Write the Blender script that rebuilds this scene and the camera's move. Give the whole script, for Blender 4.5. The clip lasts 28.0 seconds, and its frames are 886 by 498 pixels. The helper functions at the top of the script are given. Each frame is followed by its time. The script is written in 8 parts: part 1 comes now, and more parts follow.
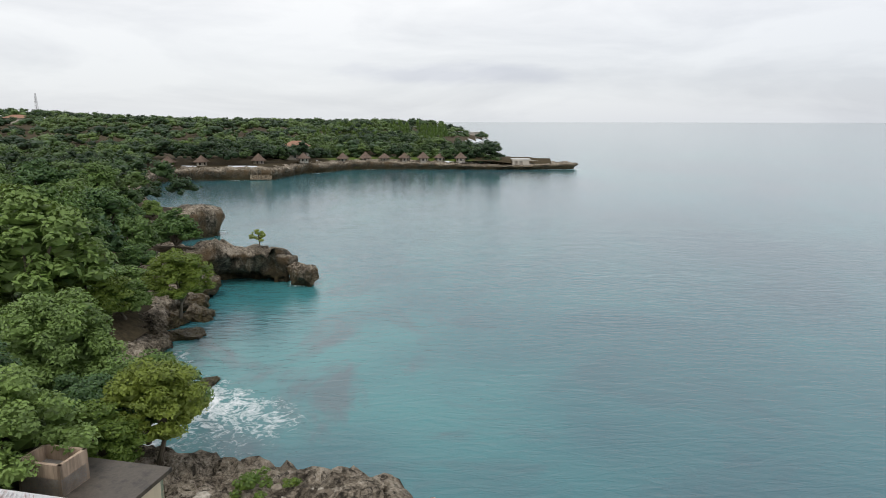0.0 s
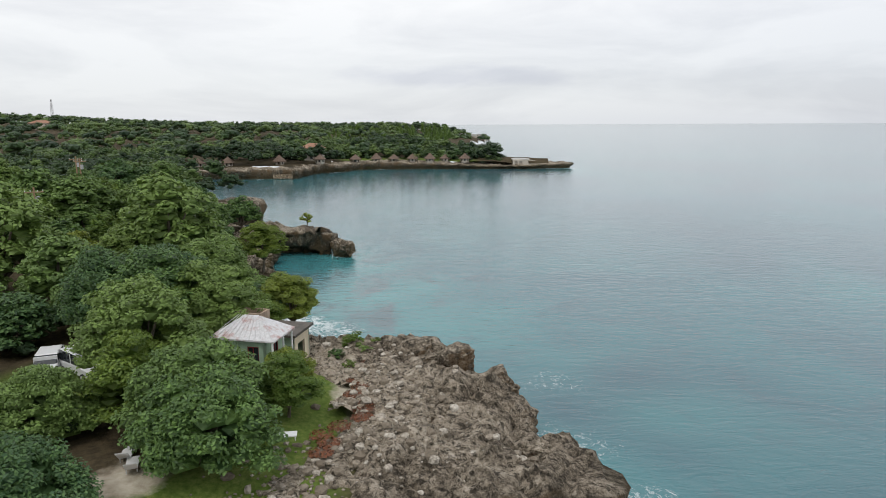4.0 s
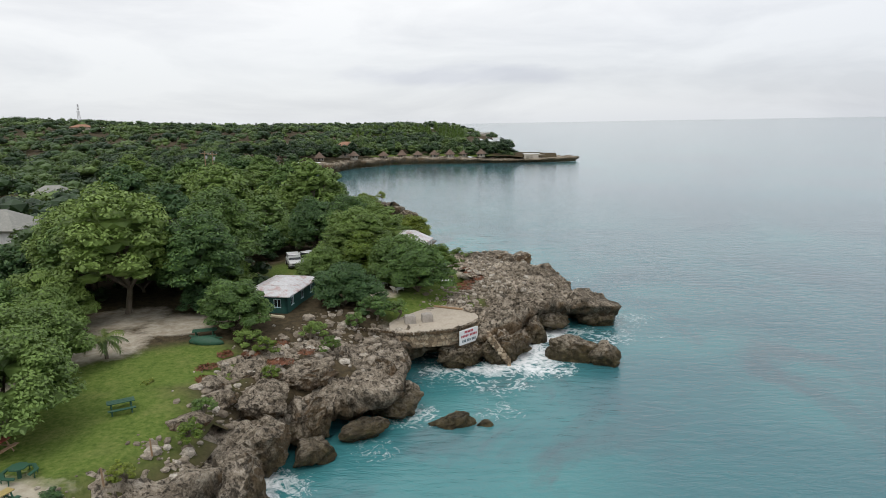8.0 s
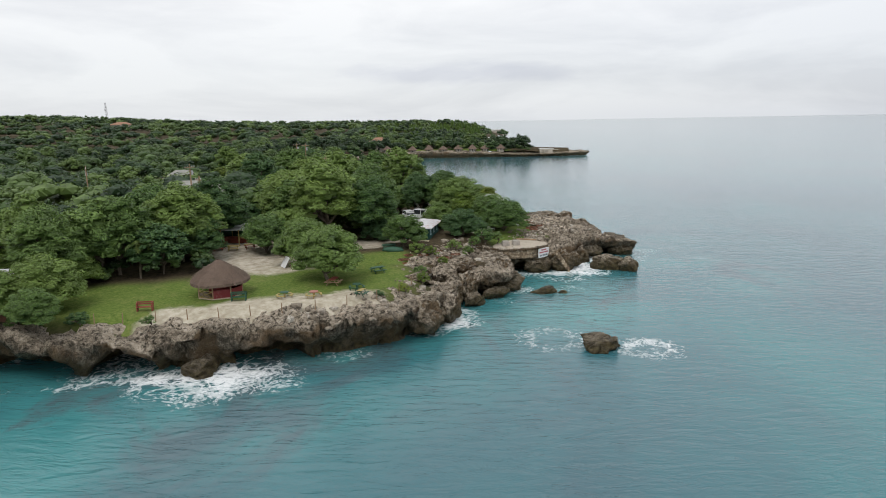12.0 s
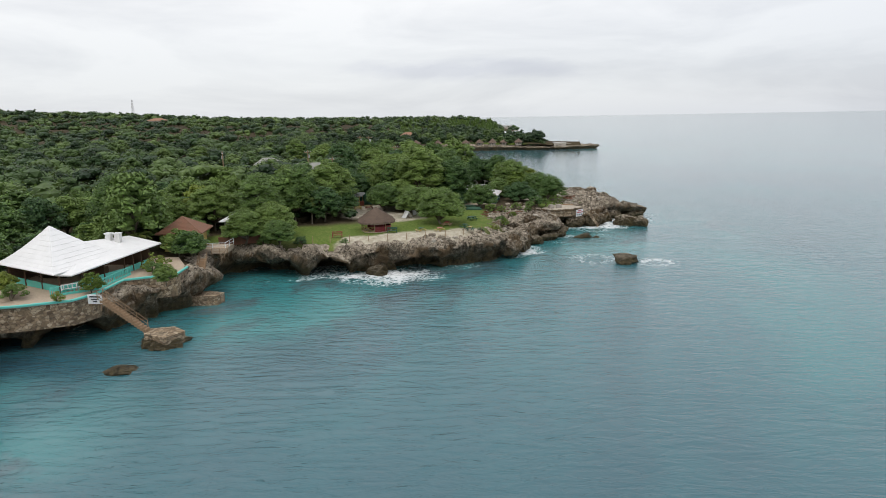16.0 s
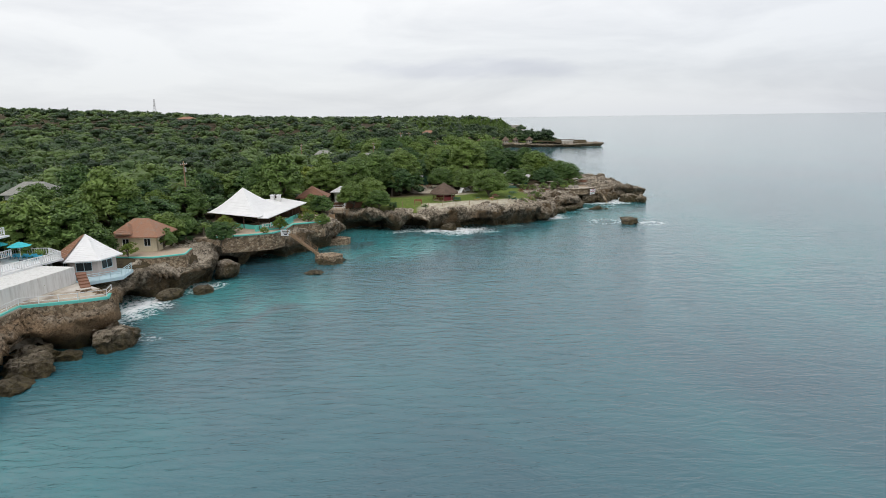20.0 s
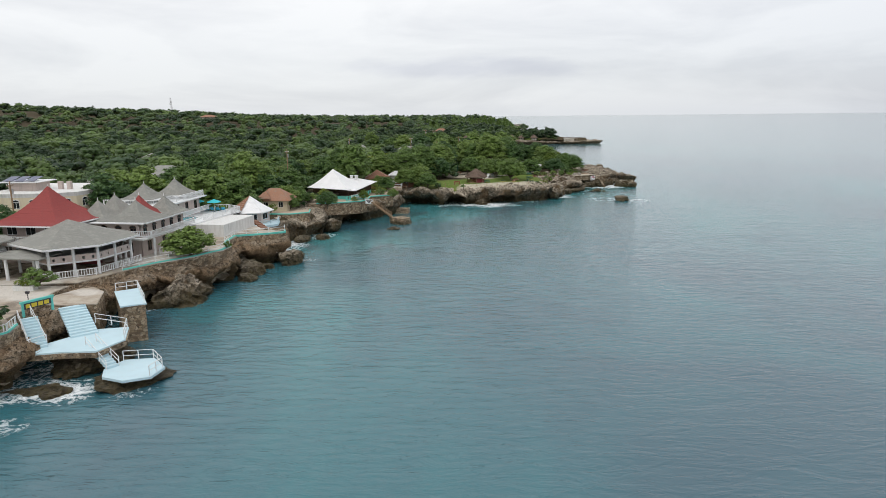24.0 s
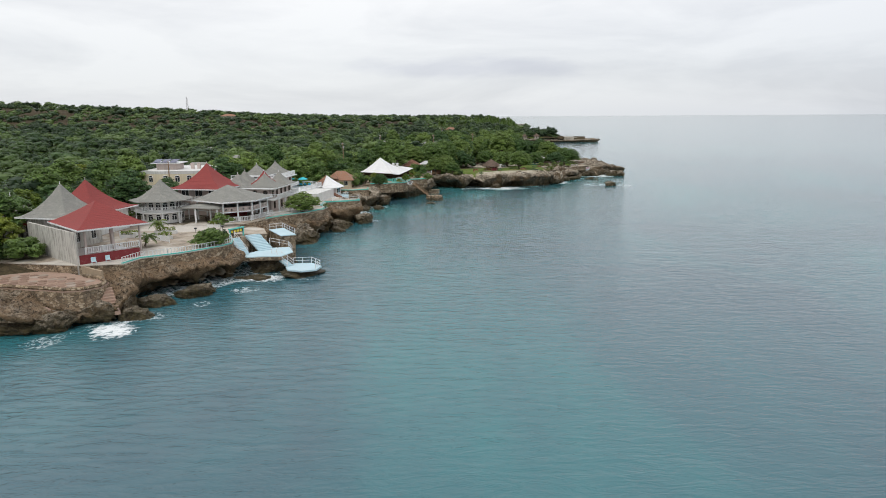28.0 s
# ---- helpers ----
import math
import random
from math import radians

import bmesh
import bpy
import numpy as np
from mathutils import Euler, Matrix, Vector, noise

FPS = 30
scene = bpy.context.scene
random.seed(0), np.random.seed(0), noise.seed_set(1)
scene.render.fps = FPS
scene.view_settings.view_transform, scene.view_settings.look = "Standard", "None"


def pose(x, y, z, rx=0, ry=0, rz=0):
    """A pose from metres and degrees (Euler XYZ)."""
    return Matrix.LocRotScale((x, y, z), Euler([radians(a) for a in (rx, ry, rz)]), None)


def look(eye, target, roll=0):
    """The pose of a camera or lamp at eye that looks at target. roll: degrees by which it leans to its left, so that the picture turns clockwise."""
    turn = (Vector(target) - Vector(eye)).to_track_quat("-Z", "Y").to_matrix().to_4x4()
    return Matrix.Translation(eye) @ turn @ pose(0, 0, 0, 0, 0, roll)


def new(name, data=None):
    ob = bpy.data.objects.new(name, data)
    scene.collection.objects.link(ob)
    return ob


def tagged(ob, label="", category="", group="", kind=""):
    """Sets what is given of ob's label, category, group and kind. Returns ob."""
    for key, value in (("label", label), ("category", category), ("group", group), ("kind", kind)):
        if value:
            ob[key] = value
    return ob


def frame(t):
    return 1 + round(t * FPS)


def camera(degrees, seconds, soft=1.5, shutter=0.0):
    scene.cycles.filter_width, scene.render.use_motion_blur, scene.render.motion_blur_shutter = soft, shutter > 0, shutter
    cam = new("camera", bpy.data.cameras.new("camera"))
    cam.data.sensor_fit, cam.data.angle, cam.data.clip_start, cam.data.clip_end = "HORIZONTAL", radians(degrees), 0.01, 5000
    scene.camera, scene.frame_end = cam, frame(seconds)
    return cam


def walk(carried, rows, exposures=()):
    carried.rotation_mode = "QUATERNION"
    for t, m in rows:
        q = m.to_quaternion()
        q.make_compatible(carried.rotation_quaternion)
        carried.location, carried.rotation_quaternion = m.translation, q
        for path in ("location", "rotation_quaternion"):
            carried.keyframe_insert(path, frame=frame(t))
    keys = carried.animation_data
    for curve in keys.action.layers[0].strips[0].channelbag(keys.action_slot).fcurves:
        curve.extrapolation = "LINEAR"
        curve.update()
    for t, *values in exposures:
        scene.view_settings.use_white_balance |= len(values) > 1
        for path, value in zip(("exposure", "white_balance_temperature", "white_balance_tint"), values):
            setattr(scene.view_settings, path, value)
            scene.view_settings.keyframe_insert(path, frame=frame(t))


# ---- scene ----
cam = camera(68.0, 28.0, soft=0.9)
PATH = [
    (0.0, 0.24, 0.50, 23.31, -0.00, -11.20, -0.09),
    (0.5, 0.35, -1.11, 23.45, 0.07, -11.16, -0.06),
    (1.0, 0.37, -2.99, 23.53, 0.14, -11.12, -0.03),
    (1.5, 0.26, -5.39, 23.59, 0.18, -11.09, 0.01),
    (2.0, 0.11, -8.28, 23.63, 0.22, -11.05, 0.05),
    (2.5, -0.12, -11.70, 23.67, 0.21, -11.03, 0.10),
    (3.0, -0.44, -15.42, 23.69, 0.21, -11.00, 0.14),
    (3.5, -0.88, -19.42, 23.68, 0.21, -10.99, 0.18),
    (4.0, -1.42, -23.66, 23.66, 0.21, -10.98, 0.23),
    (4.5, -2.08, -28.10, 23.62, 0.22, -10.96, 0.33),
    (5.0, -2.93, -32.79, 23.58, 0.24, -10.94, 0.42),
    (5.5, -3.94, -37.71, 23.58, 0.29, -10.93, 0.55),
    (6.0, -5.05, -42.69, 23.62, 0.33, -10.93, 0.68),
    (6.5, -6.29, -47.63, 23.67, 0.40, -10.95, 0.78),
    (7.0, -7.65, -52.72, 23.77, 0.46, -10.97, 0.87),
    (8.0, -10.68, -62.68, 23.86, 0.51, -11.04, 0.97),
    (9.0, -13.82, -72.85, 23.96, 0.55, -11.09, 1.01),
    (10.0, -17.07, -82.57, 23.96, 0.54, -11.20, 1.02),
    (11.0, -20.27, -92.68, 24.03, 0.61, -11.21, 1.00),
    (12.0, -23.45, -102.76, 24.12, 0.72, -11.23, 0.99),
    (13.0, -26.71, -113.08, 24.29, 0.80, -11.23, 0.98),
    (14.0, -29.84, -123.63, 24.40, 0.85, -11.32, 0.99),
    (15.0, -32.95, -133.46, 24.47, 0.92, -11.43, 1.00),
    (16.0, -36.13, -142.94, 24.46, 1.03, -11.54, 0.99),
    (17.0, -39.02, -153.30, 24.52, 1.08, -11.51, 0.97),
    (18.0, -41.77, -163.94, 24.58, 1.10, -11.50, 0.93),
    (19.0, -44.44, -173.96, 24.57, 1.12, -11.53, 0.86),
    (20.0, -46.92, -183.37, 24.53, 1.15, -11.55, 0.76),
    (21.0, -49.26, -193.65, 24.51, 1.15, -11.57, 0.67),
    (22.0, -51.73, -204.09, 24.64, 1.11, -11.60, 0.65),
    (23.0, -54.11, -214.63, 24.86, 1.05, -11.65, 0.63),
    (24.0, -56.06, -225.65, 25.09, 1.03, -11.66, 0.55),
    (25.0, -57.84, -236.85, 25.28, 1.06, -11.65, 0.44),
    (26.0, -59.61, -247.78, 25.37, 1.04, -11.67, 0.43),
    (27.0, -61.21, -258.52, 25.37, 1.05, -11.68, 0.41),
    (28.0, -62.65, -269.17, 25.32, 1.07, -11.67, 0.33),
]


def aim(x, y, z, yaw, pitch, roll):
    """A camera pose from a place, a bearing to the left, a pitch and a lean to the right."""
    h = math.cos(radians(pitch))
    return look((x, y, z), (x - math.sin(radians(yaw)) * h, y + math.cos(radians(yaw)) * h, z + math.sin(radians(pitch))), -roll)


walk(cam, [(row[0], aim(*row[1:])) for row in PATH])

# ---- sky and light ----
world = bpy.data.worlds.new("overcast")
scene.world = world
world.use_nodes = True
wt = world.node_tree
wt.nodes.clear()


def wnode(kind):
    return wt.nodes.new(kind)


w_out = wnode("ShaderNodeOutputWorld")
w_bg = wnode("ShaderNodeBackground")
w_sky = wnode("ShaderNodeTexSky")
w_sky.sky_type = "NISHITA"
w_sky.sun_disc = False
w_sky.sun_elevation, w_sky.sun_rotation = radians(55), radians(200)
w_tc = wnode("ShaderNodeTexCoord")
w_sep = wnode("ShaderNodeSeparateXYZ")
wt.links.new(w_tc.outputs["Generated"], w_sep.inputs[0])
# clouds: flattened layers, seen edge-on near the horizon
w_map = wnode("ShaderNodeMapping")
w_map.inputs["Scale"].default_value = (1.3, 1.3, 6.0)
w_map.inputs["Location"].default_value = (0.35, 0.2, 0.9)
wt.links.new(w_tc.outputs["Generated"], w_map.inputs[0])
w_n1 = wnode("ShaderNodeTexNoise")
w_n1.inputs["Scale"].default_value, w_n1.inputs["Detail"].default_value, w_n1.inputs["Roughness"].default_value = 2.2, 7, 0.55
w_n1.inputs["Distortion"].default_value = 0.4
wt.links.new(w_map.outputs[0], w_n1.inputs["Vector"])
w_ramp = wnode("ShaderNodeValToRGB")
w_ramp.color_ramp.elements[0].position, w_ramp.color_ramp.elements[0].color = 0.36, (0.735, 0.74, 0.755, 1)
w_ramp.color_ramp.elements[1].position, w_ramp.color_ramp.elements[1].color = 0.58, (0.865, 0.865, 0.865, 1)
wt.links.new(w_n1.outputs[0], w_ramp.inputs[0])
# brighter overhead cloud, greyer towards the horizon
w_up = wnode("ShaderNodeValToRGB")
w_up.color_ramp.elements[0].position, w_up.color_ramp.elements[0].color = 0.0, (0.86, 0.885, 0.92, 1)
w_up.color_ramp.elements[1].position, w_up.color_ramp.elements[1].color = 0.17, (1.08, 1.08, 1.085, 1)
w_top = w_up.color_ramp.elements.new(0.5)
w_top.color = (1.22, 1.22, 1.23, 1)
wt.links.new(w_sep.outputs["Z"], w_up.inputs[0])
w_mul = wnode("ShaderNodeMixRGB")
w_mul.blend_type = "MULTIPLY"
w_mul.inputs[0].default_value = 1.0
wt.links.new(w_ramp.outputs[0], w_mul.inputs[1])
wt.links.new(w_up.outputs[0], w_mul.inputs[2])
# a little duller out to sea
w_side = wnode("ShaderNodeValToRGB")
w_side.color_ramp.elements[0].position, w_side.color_ramp.elements[0].color = 0.0, (1.0, 1.0, 1.0, 1)
w_side.color_ramp.elements[1].position, w_side.color_ramp.elements[1].color = 0.6, (0.90, 0.91, 0.935, 1)
wt.links.new(w_sep.outputs["X"], w_side.inputs[0])
w_dull = wnode("ShaderNodeMixRGB")
w_dull.blend_type = "MULTIPLY"
w_dull.inputs[0].default_value = 1.0
wt.links.new(w_mul.outputs[0], w_dull.inputs[1])
wt.links.new(w_side.outputs[0], w_dull.inputs[2])
# a long lilac cloud bank low over the headland
w_cm = wnode("ShaderNodeMapping")
w_cm.inputs["Location"].default_value, w_cm.inputs["Scale"].default_value = (-0.03 * 5.0, 0.0, -0.064 * 48.0), (5.0, 0.0, 48.0)
wt.links.new(w_tc.outputs["Generated"], w_cm.inputs[0])
w_len = wnode("ShaderNodeVectorMath")
w_len.operation = "LENGTH"
wt.links.new(w_cm.outputs[0], w_len.inputs[0])
w_cn = wnode("ShaderNodeTexNoise")
w_cn.inputs["Scale"].default_value, w_cn.inputs["Detail"].default_value = 9.0, 7
w_cs = wnode("ShaderNodeMapping")
w_cs.inputs["Scale"].default_value = (1.0, 1.0, 4.0)
wt.links.new(w_tc.outputs["Generated"], w_cs.inputs[0])
wt.links.new(w_cs.outputs[0], w_cn.inputs["Vector"])
w_sub = wnode("ShaderNodeMath")
w_sub.operation = "MULTIPLY_ADD"
w_sub.inputs[1].default_value, w_sub.inputs[2].default_value = 1.9, -0.95
wt.links.new(w_cn.outputs[0], w_sub.inputs[0])
w_sum = wnode("ShaderNodeMath")
w_sum.operation = "ADD"
wt.links.new(w_sub.outputs[0], w_sum.inputs[0])
wt.links.new(w_len.outputs["Value"], w_sum.inputs[1])
w_bank = wnode("ShaderNodeValToRGB")
w_bank.color_ramp.elements[0].position, w_bank.color_ramp.elements[0].color = 0.35, (0.87, 0.875, 0.915, 1)
w_bank.color_ramp.elements[1].position, w_bank.color_ramp.elements[1].color = 1.0, (1, 1, 1, 1)
wt.links.new(w_sum.outputs[0], w_bank.inputs[0])
w_over = wnode("ShaderNodeMixRGB")
w_over.blend_type = "MULTIPLY"
w_over.inputs[0].default_value = 1.0
wt.links.new(w_dull.outputs[0], w_over.inputs[1])
wt.links.new(w_bank.outputs[0], w_over.inputs[2])
w_add = wnode("ShaderNodeMixRGB")
w_add.blend_type = "ADD"
w_add.inputs[0].default_value = 0.012
wt.links.new(w_over.outputs[0], w_add.inputs[1])
wt.links.new(w_sky.outputs[0], w_add.inputs[2])
wt.links.new(w_add.outputs[0], w_bg.inputs[0])
w_bg.inputs[1].default_value = 1.0
wt.links.new(w_bg.outputs[0], w_out.inputs[0])

sun_data = bpy.data.lights.new("sun", "SUN")
sun_data.energy, sun_data.angle, sun_data.color = 0.95, radians(25), (1.0, 0.95, 0.87)
sun = new("sun", sun_data)
sun.matrix_world = look((0, 0, 60), (14, 30, 0))

# ---- materials ----


class Mat:
    """A small builder for node materials."""

    def __init__(self, name, rough=0.7, metal=0.0, spec=0.4):
        self.m = bpy.data.materials.new(name)
        self.m.use_nodes = True
        self.t = self.m.node_tree
        self.b = self.t.nodes["Principled BSDF"]
        self.b.inputs["Roughness"].default_value = rough
        self.b.inputs["Metallic"].default_value = metal
        self.b.inputs["Specular IOR Level"].default_value = spec
        self.tc = self.n("ShaderNodeTexCoord")

    def n(self, kind):
        return self.t.nodes.new(kind)

    def link(self, a, b):
        self.t.links.new(a, b)

    def coords(self, scale=(1, 1, 1), space="Object"):
        mp = self.n("ShaderNodeMapping")
        mp.inputs["Scale"].default_value = scale
        self.link(self.tc.outputs[space], mp.inputs[0])
        return mp.outputs[0]

    def noise(self, scale, detail=4, rough=0.55, stretch=(1, 1, 1), distort=0.0):
        x = self.n("ShaderNodeTexNoise")
        x.inputs["Scale"].default_value, x.inputs["Detail"].default_value = scale, detail
        x.inputs["Roughness"].default_value, x.inputs["Distortion"].default_value = rough, distort
        self.link(self.coords(stretch), x.inputs["Vector"])
        return x.outputs[0]

    def ramp(self, src, *stops):
        r = self.n("ShaderNodeValToRGB")
        while len(r.color_ramp.elements) < len(stops):
            r.color_ramp.elements.new(0.5)
        for e, (p, c) in zip(r.color_ramp.elements, stops):
            e.position = p
            e.color = (c, c, c, 1) if isinstance(c, (int, float)) else (*c, 1)
        self.link(src, r.inputs[0])
        return r.outputs[0]

    def mix(self, fac, a, b, kind="MIX"):
        x = self.n("ShaderNodeMixRGB")
        x.blend_type = kind
        for k, v in enumerate((fac, a, b)):
            if isinstance(v, (int, float)):
                x.inputs[k].default_value = v if k == 0 else (v, v, v, 1)
            elif isinstance(v, tuple):
                x.inputs[k].default_value = (*v, 1)
            else:
                self.link(v, x.inputs[k])
        return x.outputs[0]

    def math(self, op, a, b=0.0):
        x = self.n("ShaderNodeMath")
        x.operation = op
        for k, v in enumerate((a, b)):
            if isinstance(v, (int, float)):
                x.inputs[k].default_value = v
            else:
                self.link(v, x.inputs[k])
        return x.outputs[0]

    def attr(self, name):
        a = self.n("ShaderNodeAttribute")
        a.attribute_name = name
        return a.outputs["Fac"]

    def normal_z(self):
        g, s = self.n("ShaderNodeNewGeometry"), self.n("ShaderNodeSeparateXYZ")
        self.link(g.outputs["Normal"], s.inputs[0])
        return s.outputs["Z"]

    def height(self):
        g, s = self.n("ShaderNodeNewGeometry"), self.n("ShaderNodeSeparateXYZ")
        self.link(g.outputs["Position"], s.inputs[0])
        return s.outputs["Z"]

    def island(self):
        return self.n("ShaderNodeNewGeometry").outputs["Random Per Island"]

    def per_object(self):
        return self.n("ShaderNodeObjectInfo").outputs["Random"]

    def color(self, src):
        if isinstance(src, tuple):
            self.b.inputs["Base Color"].default_value = (*src, 1)
        else:
            self.link(src, self.b.inputs["Base Color"])
        return self

    def bump(self, src, strength=0.4, dist=0.05):
        x = self.n("ShaderNodeBump")
        x.inputs["Strength"].default_value, x.inputs["Distance"].default_value = strength, dist
        self.link(src, x.inputs["Height"])
        self.link(x.outputs[0], self.b.inputs["Normal"])
        return self


def plaster(name, base, dirt=(0.28, 0.26, 0.22), amount=0.45, rough=0.8):
    """Painted masonry with streaks of dirt and a fine grain."""
    m = Mat(name, rough)
    streak = m.ramp(m.noise(1.1, 6, 0.65, (2.5, 2.5, 0.35)), (0.45, 0.0), (0.75, amount))
    grain = m.mix(m.noise(3.0, 5), tuple(c * 0.86 for c in base), base)
    m.color(m.mix(streak, grain, dirt))
    m.bump(m.noise(14, 5), 0.25, 0.02)
    return m.m


def painted(name, base, rough=0.55, wear=(0.3, 0.28, 0.25), amount=0.3):
    m = Mat(name, rough)
    worn = m.ramp(m.noise(2.4, 8, 0.7), (0.55, 0.0), (0.72, amount))
    tone = m.mix(m.noise(0.7, 3), tuple(c * 0.88 for c in base), tuple(min(c * 1.06, 0.9) for c in base))
    m.color(m.mix(worn, tone, wear))
    m.bump(m.noise(25, 3), 0.1, 0.01)
    return m.m


def roofing(name, base, patch, amount=0.5, rough=0.75):
    """Weathered roof covering: patches and rust over fine courses."""
    m = Mat(name, rough)
    worn = m.ramp(m.noise(1.3, 7, 0.65), (0.5, 0.0), (0.66, amount))
    fine = m.ramp(m.noise(6, 5, 0.6), (0.3, tuple(c * 0.78 for c in base)), (0.7, tuple(min(c * 1.1, 0.9) for c in base)))
    one = m.mix(m.math("MULTIPLY", m.island(), 0.35), fine, tuple(c * 0.6 for c in base))
    m.color(m.mix(worn, one, patch))
    m.bump(m.noise(9, 5), 0.3, 0.03)
    return m.m


def make_rock():
    m = Mat("limestone", 0.9, 0, 0.2)
    big = m.noise(0.22, 6, 0.6)
    mid = m.noise(1.4, 8, 0.68, (1, 1, 1), 0.5)
    fine = m.noise(6.5, 9, 0.75)
    pit = m.n("ShaderNodeTexVoronoi")
    pit.inputs["Scale"].default_value = 2.6
    m.link(m.mix(0.5, m.coords(), m.noise(2.0, 5), "ADD"), pit.inputs["Vector"])
    tex = m.math("ADD", m.math("MULTIPLY", mid, 0.55), m.math("MULTIPLY", fine, 0.45))
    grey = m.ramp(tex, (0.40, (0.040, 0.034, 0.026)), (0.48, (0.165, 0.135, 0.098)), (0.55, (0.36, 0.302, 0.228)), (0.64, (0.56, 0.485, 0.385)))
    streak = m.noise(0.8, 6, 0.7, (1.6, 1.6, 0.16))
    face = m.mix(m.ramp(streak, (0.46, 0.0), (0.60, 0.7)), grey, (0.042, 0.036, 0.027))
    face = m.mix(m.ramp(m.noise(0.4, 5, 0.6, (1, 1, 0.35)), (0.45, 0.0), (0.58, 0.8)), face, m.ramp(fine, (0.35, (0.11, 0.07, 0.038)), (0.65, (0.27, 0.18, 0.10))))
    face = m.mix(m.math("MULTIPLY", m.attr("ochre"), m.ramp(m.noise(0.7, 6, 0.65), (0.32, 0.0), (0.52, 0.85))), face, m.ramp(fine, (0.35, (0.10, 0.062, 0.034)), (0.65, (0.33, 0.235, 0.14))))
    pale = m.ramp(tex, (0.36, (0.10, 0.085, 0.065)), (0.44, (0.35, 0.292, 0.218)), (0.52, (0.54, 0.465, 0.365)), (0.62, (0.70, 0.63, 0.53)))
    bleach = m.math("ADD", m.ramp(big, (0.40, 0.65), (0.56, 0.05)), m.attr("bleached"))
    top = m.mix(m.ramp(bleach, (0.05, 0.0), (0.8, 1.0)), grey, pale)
    # stained faces, bleached tops; the slope step also puts shade into the colour
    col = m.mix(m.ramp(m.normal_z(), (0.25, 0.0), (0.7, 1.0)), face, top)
    # pits and karst hollows darkened in the colour, where the bump also sinks
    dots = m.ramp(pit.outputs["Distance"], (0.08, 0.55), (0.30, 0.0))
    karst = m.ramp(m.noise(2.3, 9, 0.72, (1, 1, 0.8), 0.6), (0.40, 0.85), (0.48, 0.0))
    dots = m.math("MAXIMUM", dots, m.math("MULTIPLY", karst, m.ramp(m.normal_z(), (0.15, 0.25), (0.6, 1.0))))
    rust = m.ramp(fine, (0.35, (0.15, 0.085, 0.045)), (0.65, (0.44, 0.31, 0.185)))
    col = m.mix(m.math("MULTIPLY", m.attr("ochre"), m.ramp(m.noise(0.33, 5, 0.6), (0.36, 0.2), (0.58, 0.85))), col, rust)
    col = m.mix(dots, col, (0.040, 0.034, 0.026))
    # algae and wet rock of the tide band
    band = m.math("ADD", m.height(), m.math("MULTIPLY", m.math("SUBTRACT", m.noise(0.6, 5), 0.5), -2.6))
    tide = m.ramp(m.math("MULTIPLY", band, 0.3), (0.2, 1.0), (0.75, 0.0))
    col = m.mix(m.math("MULTIPLY", tide, 0.88), col, m.ramp(m.noise(2.0, 6), (0.3, (0.020, 0.017, 0.010)), (0.7, (0.12, 0.098, 0.045))))
    m.color(col)
    m.link(m.ramp(tide, (0.3, 0.9), (1.0, 0.45)), m.b.inputs["Roughness"])
    h = m.math("SUBTRACT", tex, m.math("MULTIPLY", dots, 0.25))
    m.bump(h, 1.0, 0.7)
    return m.m


